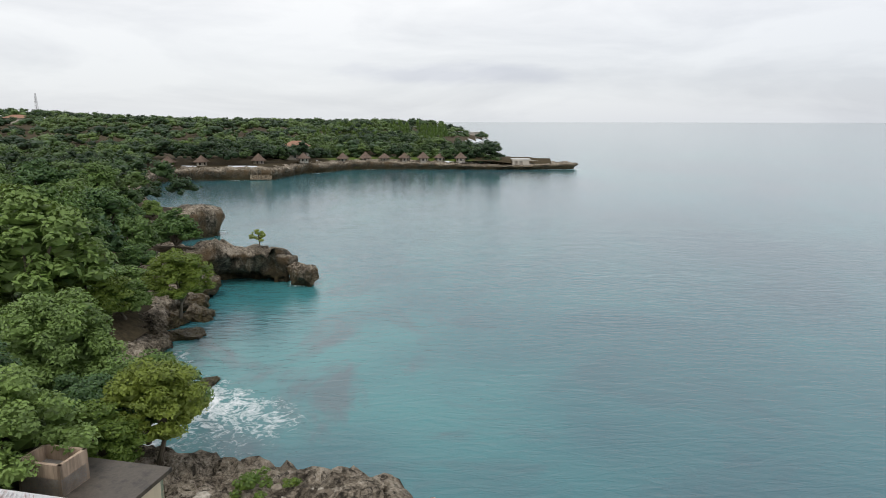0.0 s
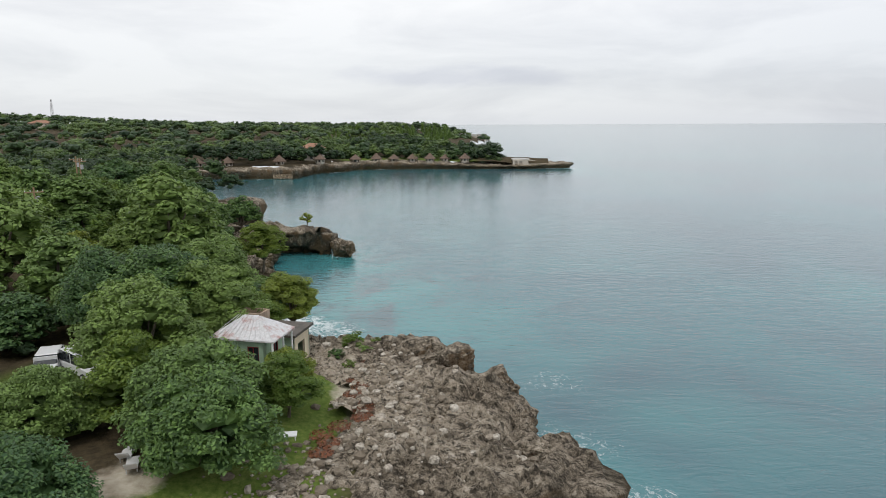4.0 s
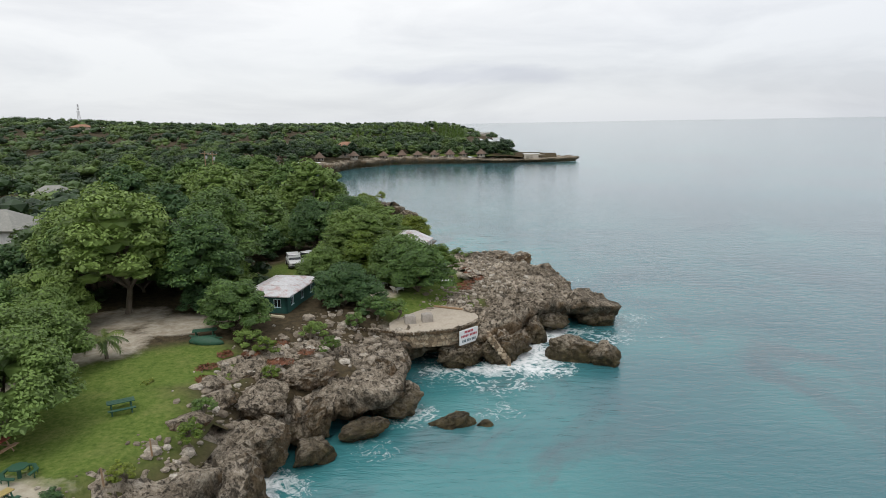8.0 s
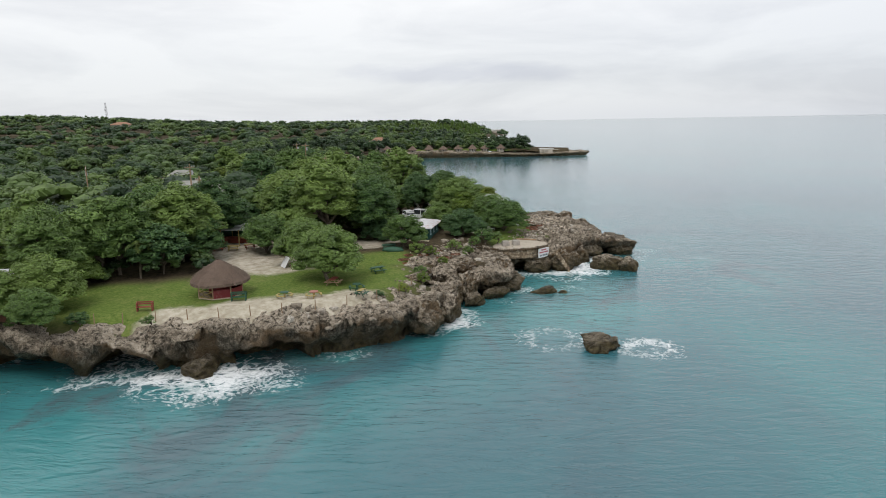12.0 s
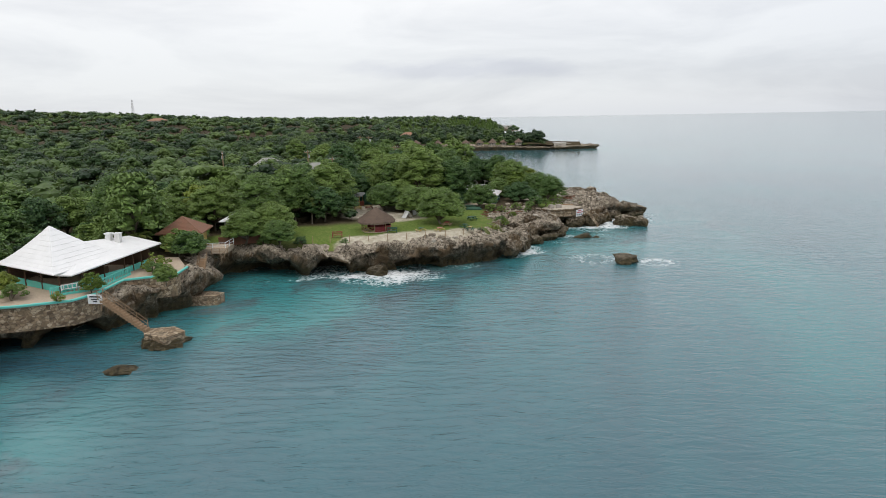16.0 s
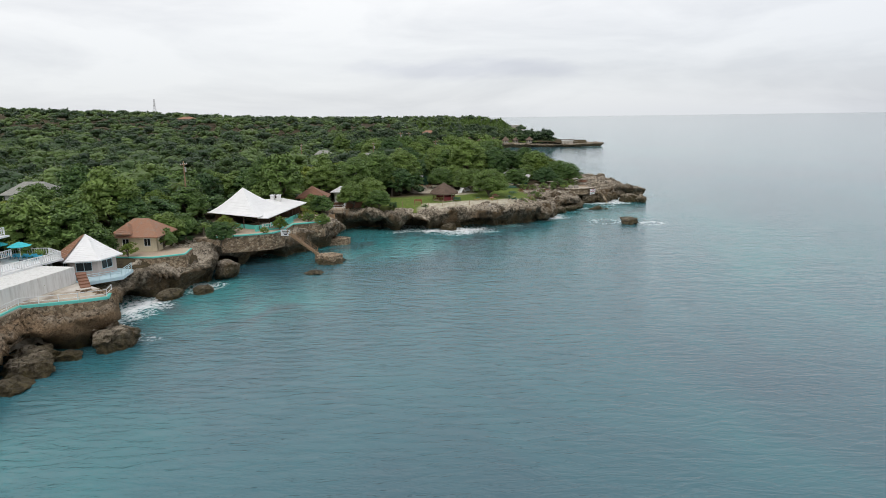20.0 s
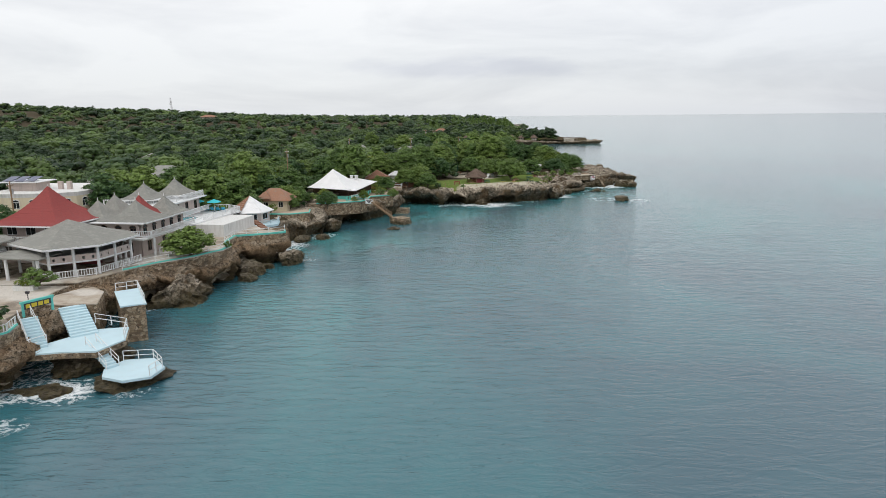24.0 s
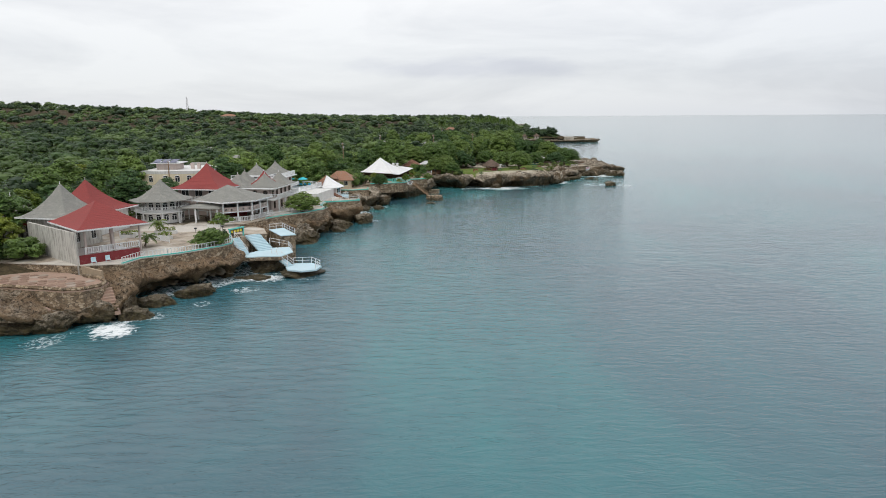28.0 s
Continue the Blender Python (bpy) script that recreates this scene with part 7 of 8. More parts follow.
def palm(x, y, z, h, seed, label):
    """A palm: ringed trunk and arching fronds."""
    rg = np.random.default_rng(seed)
    ob = thing("palm", label, "palm", x, y, z)
    bm = bmesh.new()
    lean = Vector((rg.normal() * 0.3, rg.normal() * 0.3, h))
    for k in range(6):
        a, b = lean * (k / 6), lean * ((k + 1) / 6)
        bar(bm, a, b, 0.17 - 0.012 * k, 7, 0.15 - 0.012 * k)
    part("trunk", bm, BARK, ob)
    for k in range(15):
        az = k * 2.4 + rg.normal() * 0.15
        rise, ln = 0.9 - 1.25 * (k / 15), h * 0.16 + 1.5
        bm = bmesh.new()
        prev = lean.copy()
        d = Vector((math.cos(az), math.sin(az), rise)).normalized()
        for j in range(7):
            nxt = prev + d * ln / 7
            d = (d + Vector((0, 0, -0.17))).normalized()
            side = Vector((-math.sin(az), math.cos(az), 0))
            w = 0.52 * math.sin(math.pi * (j + 0.7) / 8)
            for s in (-1, 1):
                for q in (0.15, 0.65):
                    m = prev.lerp(nxt, q)
                    tip = m + side * s * w + d * 0.32 - Vector((0, 0, 0.22))
                    bm.faces.new([bm.verts.new(v) for v in (m, m + d * 0.17, tip)])
            prev = nxt
        part("frond", bm, PALM, ob)
    return ob


palm(-62.5, -22.8, 5.0, 4.6, 1, "slender palm at the back of the lawn")
palm(-38.9, -11.6, 5.0, 2.0, 2, "young fan palm on the lawn")
palm(-101.5, -56, 5.0, 7.0, 3, "tall palm behind the white-roofed restaurant")
palm(-81.5, -50.5, 5.2, 3.0, 4, "small palm beside the yellow cottage")
palm(-113.6, -158.0, 5.6, 1.7, 5, "small palm in a plaza planter")
palm(-110.8, -170.0, 5.3, 1.6, 6, "small potted palm on the pavilion floor")
palm(-132.5, -168.5, 5.0, 3.6, 7, "palm behind the spire hall")
palm(-15.0, 306.0, 2.6, 5.0, 8, "palm on the far headland")

# ---- the rocky point: houses, patio, sign, cars ----
GREEN_WALL = plaster("pale_green_plaster", (0.36, 0.50, 0.36), (0.2, 0.22, 0.17), 0.4)
DKGREEN_WALL = plaster("dark_green_boards", (0.025, 0.10, 0.085), (0.03, 0.05, 0.05), 0.4)
ZINC = roofing("rusty_zinc", (0.62, 0.62, 0.63), (0.34, 0.15, 0.12), 0.75, 0.5)
CONCRETE = roofing("old_concrete", (0.40, 0.37, 0.33), (0.24, 0.21, 0.18), 0.7, 0.9)
TANK = plaster("peach_plaster", (0.50, 0.38, 0.28), (0.15, 0.11, 0.08), 0.95)
LITTER = make_leaf("dry_red_leaves", (0.10, 0.035, 0.018), (0.24, 0.085, 0.035), (0.2, 0.10, 0.05), 0.05)

house = thing("green_house", "small pale green house with a rusty zinc hipped roof", "house", -15.6, 22.5, 5.9, -12)
storey(house, [(-2.25, -1.45), (1.75, -1.45), (1.75, 1.45), (-2.25, 1.45)], 0, 2.6, GREEN_WALL, MAROON, 2.0, 0.9, 1.3, 0.75, 2)
part("plinth", Box(-2.45, 2.5, -1.65, 1.65, -1.1, 0), MAROON, house)
zr = part("roof", hip_roof(-2.55, 2.55, -1.78, 1.78, 2.65, 1.3, 1.1), ZINC, house)
bm = bmesh.new()
for k in range(12):
    x = -2.35 + k * 0.43
    beam(bm, (x, -1.74, 2.72), (x * 0.42, -0.1, 3.97), 0.03, 0.03)
part("seam", bm, ZINC, zr)
for y in (-1.6, 0.1, 1.5):
    part("porch_post", Bar((2.35, y, 0), (2.35, y, 2.65), 0.08, 8), WHITE, house)
part("porch_rail", Beam((2.35, -1.6, 0.8), (2.35, 1.5, 0.8), 0.06, 0.08), WHITE, house)
WET = roofing("wet_concrete", (0.10, 0.085, 0.07), (0.03, 0.028, 0.026), 0.8, 0.5)
annex = thing("flat_annex", "flat-roofed concrete annex with arched porch", "house", -15.9, 27.2, 3.5, -12)
part("wall", flat_wall((-3.4, -1.2), (2.9, -1.2), 0, 3.7, 0.2, ((5.0, 6.0, 0.0, 2.4),)), GREEN_WALL, annex)
part("wall", flat_wall((2.9, -1.2), (2.9, 1.7), 0, 3.7, 0.2, ((0.7, 2.0, 0.0, 2.9),)), CREAM_WALL, annex)
part("wall", flat_wall((2.9, 1.7), (-3.4, 1.7), 0, 3.7, 0.2), GREEN_WALL, annex)
part("wall", flat_wall((-3.4, 1.7), (-3.4, -1.2), 0, 3.7, 0.2), GREEN_WALL, annex)
part("roof_slab", Box(-3.7, 3.2, -1.6, 2.0, 3.7, 3.9), WET, annex, "dark wet concrete roof slab")
tk = thing("roof_tank", "peach rendered open water tank on the flat roof", "tank", -16.9, 27.0, 7.4, -12)
for p, q in (((-1.1, -0.8), (1.1, -0.8)), ((1.1, -0.8), (1.1, 0.8)), ((1.1, 0.8), (-1.1, 0.8)), ((-1.1, 0.8), (-1.1, -0.8))):
    part("side", flat_wall(p, q, 0, 1.45, 0.16), TANK, tk)
part("bottom", Box(-1.1, 1.1, -0.8, 0.8, 0.02, 0.8), CONCRETE, tk)

hb = thing("green_cabin", "dark green cabin with a pale rusty roof", "house", -28.4, 4.8, 4.8, -10)
storey(hb, [(-2.2, -3.8), (2.2, -3.8), (2.2, 3.8), (-2.2, 3.8)], 0, 2.2, DKGREEN_WALL, BLUE, 2.2, 0.8, 0.9, 0.9)
part("roof", flared_roof([(-2.7, -4.4), (2.7, -4.4), (2.7, 4.4), (-2.7, 4.4)], (0.4, 0.5, 3.1), 2.25, 0.9, 4, 0.1), ZINC, hb)
gw = thing("garden_wall", "low cream garden wall in front of the cabin", "wall")
part("wall", flat_wall((-33.2, 1.6), (-27.0, -0.9), 4.0, 5.3, 0.3), CREAM_WALL, gw)

# patio with blocks, sign and rough steps
PATIO = roofing("sandy_concrete", (0.50, 0.44, 0.355), (0.33, 0.285, 0.225), 0.7, 0.9)
PATIO_EDGE = [(-16.6, -1.0), (-15.9, -2.5), (-14.2, -2.6), (-12.3, -2.3), (-10.6, -1.9), (-9.4, -0.8), (-8.4, 0.3), (-7.7, 1.8), (-7.8, 3.4), (-8.4, 4.8), (-9.6, 6.4), (-11.0, 7.8), (-12.6, 8.4), (-14.0, 7.2), (-15.2, 6.0), (-15.8, 4.6), (-16.2, 2.4), (-16.8, 1.0)]
yard("patio", "pale sandy concrete patio on the cliff edge", PATIO_EDGE, 2.5, 3.9, PATIO, STONE_WALL)
boulder("patio_rock", "limestone mass beside the rock stairs", -4.6, 2.8, 0.9, 5.6, 6.6, 3.9, 61.0, -25, detail=5)
boulder("patio_rock", "limestone mass under the painted sign", -9.3, 0.4, 1.2, 6.0, 4.6, 3.2, 62.0, 40, detail=5)
boulder("patio_rock", "limestone mass under the rock stairs", -6.1, 1.3, 1.0, 4.6, 4.6, 4.6, 63.0, 15, detail=5)
boulder("patio_rock", "limestone ledge above the sea cave", -13.6, -0.5, 2.7, 6.6, 4.2, 2.0, 64.0, 4, detail=5)
for x, y, r in ((-14.7, 1.0, 12), (-13.0, 1.5, 12)):
    bk = thing("concrete_block", "square concrete seat block on the patio", "block", x, y, 3.9, r, "patio blocks")
    part("body", Box(-0.55, 0.55, -0.5, 0.5, 0, 0.75, 0.04), CONCRETE, bk)
    part("cap", Box(-0.42, 0.42, -0.38, 0.38, 0.75, 0.8), CONCRETE, bk)
lg = thing("log_kerb", "pale log lying along the patio", "log")
part("log", Bar((-12.4, 6.6, 4.0), (-9.2, 5.2, 4.0), 0.12, 8), TIMBER, lg)
SIGN_RED = painted("sign_red", (0.42, 0.035, 0.06), 0.6)
SIGN_GREY = painted("sign_grey", (0.12, 0.16, 0.18), 0.6)
sg = thing("painted_sign", "white painted sign on the rock face with red and grey lettering", "sign", -8.85, -0.95, 3.1, 44)
part("board", Box(-1.25, 1.25, -0.06, 0.06, -0.72, 0.72), WHITE, sg)
for x0, x1, z0, z1, m in ((-0.62, 0.62, 0.38, 0.60, SIGN_RED), (-1.1, -0.05, 0.0, 0.22, SIGN_RED), (0.1, 1.12, 0.0, 0.22, SIGN_RED), (-0.95, -0.4, -0.5, -0.25, SIGN_GREY), (-0.28, 0.25, -0.5, -0.25, SIGN_GREY), (0.38, 0.95, -0.5, -0.25, SIGN_GREY)):
    n = max(3, int((x1 - x0) / 0.2))
    for k in range(n):
        a = x0 + (x1 - x0) * k / n
        part("lettering", Box(a, a + (x1 - x0) / n * 0.72, -0.075, -0.06, z0, z1), m, sg)
stair = thing("rock_stairs", "rough hewn steps in the rock", "stairs", -7.0, -1.0, 0.0, 8)
for k in range(11):
    z = 3.35 - k * 0.26
    part("step", Box(k * 0.19, k * 0.19 + 0.34, -0.5 + 0.06 * math.sin(k * 2.3), 0.6, z - 0.75, z, 0.02), STONE_WALL, stair)

# sandy patch with white loungers
for x, y, r, lab in ((-18.6, 9.4, 200, "white plastic sun lounger on a sandy patch"), (-16.4, 9.0, 150, "white plastic sun lounger on a sandy patch"), (-18.4, 11.8, 30, "white plastic chair-backed lounger in the shade"), (-10.9, 12.6, 100, "white plastic lounger lying on the grass"), (-19.4, 10.6, 190, "upright white plastic lounge chair")):
    lounger(x, y, 5.1, r, WHITE, lab, "white loungers")

# cars
CAR_WHITE = Mat("white_car_paint", 0.25, 0, 0.6).color((0.72, 0.73, 0.74)).m
TYRE = painted("tyre_rubber", (0.025, 0.025, 0.027), 0.8)
LAMP = Mat("lamp_glass", 0.1, 0, 0.6).color((0.6, 0.6, 0.58)).m


def car(x, y, z, rz, ln, h, label):
    ob = thing("car", label, "car", x, y, z, rz)
    w = 0.86
    side = [(-ln / 2, 0.35), (ln / 2, 0.35), (ln / 2, 0.8), (ln / 2 - 0.15, 0.95), (ln / 2 - 1.15, 1.02), (ln / 2 - 1.2, 1.0), (-ln / 2 + 0.1, 1.0), (-ln / 2, 0.9)]

    def extrude(pts, half, inset=0.0):
        bm = bmesh.new()
        a = [bm.verts.new((-half, px, pz)) for px, pz in pts]
        b = [bm.verts.new((half, px, pz)) for px, pz in pts]
        bm.faces.new(a[::-1])
        bm.faces.new(b)
        for i in range(len(pts)):
            j = (i + 1) % len(pts)
            bm.faces.new((a[i], a[j], b[j], b[i]))
        bmesh.ops.bevel(bm, geom=bm.edges[:], offset=0.05, segments=1, affect="EDGES")
        return bm

    body = part("body", extrude(side, w), CAR_WHITE, ob)
    cab = [(-ln / 2 + 0.15, 1.0), (ln / 2 - 1.25, 1.0), (ln / 2 - 1.9, h - 0.06), (-ln / 2 + 0.3, h - 0.06)]
    part("windows", extrude(cab, w - 0.08), GLASS_DARK, ob)
    part("roof", extrude([(-ln / 2 + 0.25, h - 0.1), (ln / 2 - 1.85, h - 0.1), (ln / 2 - 1.95, h), (-ln / 2 + 0.35, h)], w - 0.08), CAR_WHITE, ob)
    for px in (-ln / 2 + 0.2, -0.35, ln / 2 - 1.6):
        part("pillar", Box(-w + 0.06, w - 0.06, px - 0.05, px + 0.05, 1.0, h - 0.1), CAR_WHITE, ob)
    for sx in (-w, w):
        for py in (-ln / 2 + 0.8, ln / 2 - 0.8):
            wh = part("wheel", Bar((sx - 0.1, py, 0.33), (sx + 0.1, py, 0.33), 0.33, 14), TYRE, ob)
            part("rim", Bar((sx - 0.115, py, 0.33), (sx + 0.115, py, 0.33), 0.2, 10), LAMP, wh)
        part("headlight", Box(sx * 0.8 - 0.14, sx * 0.8 + 0.14, ln / 2 - 0.02, ln / 2 + 0.02, 0.62, 0.8), LAMP, ob)
    part("bumper", Box(-w, w, ln / 2 - 0.05, ln / 2 + 0.1, 0.3, 0.5), DARK_METAL, ob)
    part("grille", Box(-0.5, 0.5, ln / 2 - 0.02, ln / 2 + 0.03, 0.55, 0.78), DARK_METAL, ob)
    return ob


car(-31.4, 23.2, 5.1, 200, 4.3, 1.62, "white estate car parked on the grass")
car(-28.5, 22.9, 5.1, 235, 4.6, 1.9, "white van parked on the grass")
shed = thing("roadside_shed", "small shed with a pale roof behind the parked cars", "shed")
storey(shed, rect(-31.2, -26.6, 34.9, 38.6), 5.0, 8.0, WHITE_WALL, WHITE, 2.4, 0.9, 1.2)
part("roof", hip_roof(-31.8, -26.0, 34.3, 39.2, 8.1, 0.9, 2.6), METAL_WHITE, shed)
boat = thing("green_boat", "upturned dark green boat on the grass", "boat", -32.0, -8.0, 5.1, 80)
bm = bmesh.new()
bmesh.ops.create_uvsphere(bm, u_segments=16, v_segments=10, radius=1.0)
for v in bm.verts:
    v.co = (v.co.x * 0.65 * (1 - 0.35 * abs(v.co.y)), v.co.y * 1.7, max(v.co.z, -0.05) * 0.62 + 0.05)
part("hull", bm, GREEN_PAINT, boat, smooth=True)
part("keel", Beam((0, -1.55, 0.66), (0, 1.55, 0.66), 0.07, 0.1), GREEN_PAINT, boat)

# trees of the point
for kind, x, y, s, lab in ((SEAGRAPE[1], -14.4, 9.6, 1.12, "dense dark green sea-grape beside the loungers"), (SEAGRAPE[2], -16.6, 13.6, 1.2, "dense dark green sea-grape beside the loungers"), (SEAGRAPE[0], -21.4, 3.6, 1.0, "spreading tree beside the cabin"), (BRIGHT[1], -13.2, 17.8, 0.5, "thin light green sapling by the house"), (BRIGHT[0], -15.8, 18.2, 0.5, "thin light green sapling by the house"), (BRIGHT[1], -20.6, 20.4, 0.95, "light green tree beside the house"), (BRIGHT[0], -22.4, 24.6, 1.1, "light green tree beside the house"), (SEAGRAPE[3], -35.0, 1.6, 0.8, "spreading tree beside the garden wall"),
                           (BRIGHT[0], -11.9, 17.0, 0.72, "thin light green sapling by the house"), (BRIGHT[1], -12.6, 20.0, 0.62, "thin light green sapling by the house"), (BRIGHT[0], -21.0, 15.0, 1.05, "light green tree beside the house"), (TALL[1], -22.5, 19.5, 1.1, "tall green tree beside the house"), (TALL[0], -20.6, 27.6, 1.02, "tall green tree beside the house"), (TALL[3], -24.5, 27.0, 1.15, "tall green tree beside the house"),
                           (BRIGHT[1], -16.0, 35.0, 0.95, "bright green almond tree above the surf"), (SEAGRAPE[2], -18.4, 39.0, 1.0, "olive green tree above the surf"), (SEAGRAPE[0], -20.0, 35.2, 0.9, "olive green tree above the surf"), (BRIGHT[0], -17.6, 31.4, 0.75, "bright green almond tree above the surf"), (TALL[2], -25.0, 41, 1.1, "feathery olive tree above the shore"), (SEAGRAPE[3], -25.5, 12.5, 0.95, "dark tree behind the cabin"),
                           (BRIGHT[1], -27, 66, 1.1, "bright green tree above the cove"), (BRIGHT[0], -32, 58, 1.2, "bright green tree above the cove")):
    plant(kind, "tree", lab, x, y, 4.4 if y < 37 else 3.6, s, x * 2.3 + y, sz=1.0)
for k, (x, y, s, kind) in enumerate(((-9.5, 31.0, 0.9, SHRUB_LIGHT[0]), (-10.4, 27.6, 0.5, BUSH[1]), (-9.0, 25.4, 0.4, SHRUB_LIGHT[1]), (-8.2, 28.6, 0.45, BUSH[0]), (-7.6, 31.4, 0.6, SHRUB_LIGHT[1]), (-16.0, 2.2, 0.8, BUSH[0]), (-18.2, 0.6, 1.3, BUSH[1]), (-21.0, -9.0, 0.7, SHRUB_LIGHT[0]), (-24.6, -15.0, 0.6, SHRUB_LIGHT[1]), (-27.4, -21.2, 0.7, BUSH[0]), (-27.0, -24.8, 0.7, SHRUB_LIGHT[0]),
                                      (-29.0, -29.5, 0.6, SHRUB_LIGHT[1]), (-31.6, -31.8, 0.5, BUSH[1]), (-23.0, -5.4, 0.9, BUSH[0]), (-19.8, -2.0, 0.8, BUSH[1]), (-53.6, -40.4, 0.5, BUSH[0]), (-60.6, -40.6, 0.8, BUSH[1]), (-28.5, -7.5, 1.0, BUSH[1]), (-26.4, -9.4, 0.8, SHRUB_LIGHT[0]), (-33.0, -17, 0.5, SHRUB_LIGHT[1]),
                                      (-90.8, -127.8, 0.55, SHRUB_LIGHT[0]), (-94.6, -112.2, 0.8, SHRUB_LIGHT[1]), (-105.4, -151.2, 1.3, BUSH[0]), (-88.5, -76.4, 1.2, BUSH[0]), (-90.5, -73.6, 1.3, BUSH[1]), (-79.2, -75.0, 0.6, SHRUB_LIGHT[0]), (-75.2, -59.6, 1.4, SHRUB_LIGHT[1]), (-74.2, -62.4, 0.9, BUSH[1]),
                                      (-84.6, -73.8, 1.0, BUSH[0]), (-93.6, -92.2, 1.0, SHRUB_LIGHT[0]), (-99.2, -113.4, 0.8, BUSH[0]), (-66.6, -40.6, 0.8, BUSH[1]), (-26.6, 94.6, 1.0, SHRUB_LIGHT[0]))):
    zz = 5.25 if y < -60 else (3.9 if y > 30 else 4.5)
    plant(kind, "bush", "low green coastal bush", x, y, 5.5 if y > 90 else zz, s * 1.15, k * 1.3, "bush")

# fallen red leaves below the lawn edge
rg = np.random.default_rng(8)
cs = np.array([(-7.6 + rg.normal() * 0.7, 12 + k * 1.25, 4.35 + 0.25 * rg.random()) for k in range(14)] + [(-27.5 + rg.normal() * 2.2, -10 + rg.normal() * 2.5, 4.9) for k in range(14)])
v, f = leaf_cloud(rg, cs, np.full(len(cs), 0.75), 0.12, 40, 0.2)
tagged(mesh_object("leaf_litter", v, f, LITTER, False), "drifts of dry red-brown fallen leaves", "leaves", kind="stuff")

# loose rocks on shore and in the surf
boulder("islet", "broad flat-topped limestone islet in the surf", 2.4, 0.6, 0.5, 6.6, 4.2, 3.4, 1.0, -20, detail=4)
boulder("islet", "lumpy limestone block beside the islet", 4.6, -0.6, 0.4, 3.4, 3.2, 3.0, 2.0, 30, detail=4)
boulder("lone_rock", "lone brown rock standing in a ring of foam", -7.6, -36.4, 0.35, 5.2, 3.6, 2.7, 5.0, 10, detail=4)
boulder("surf_rock", "low dark rock awash off the point", -10.4, -13.8, 0.1, 4.6, 2.6, 1.9, 6.0, 10, detail=4)
boulder("surf_rock", "small dark rock beside the low rock", -8.0, -13.9, -0.1, 1.8, 1.3, 1.0, 7.0, 0)
boulder("tip_boulder", "dark boulder split from the promontory", -20.0, 92.4, 1.2, 4.6, 5.6, 5.0, 8.0, 20, detail=4)
rg = np.random.default_rng(12)
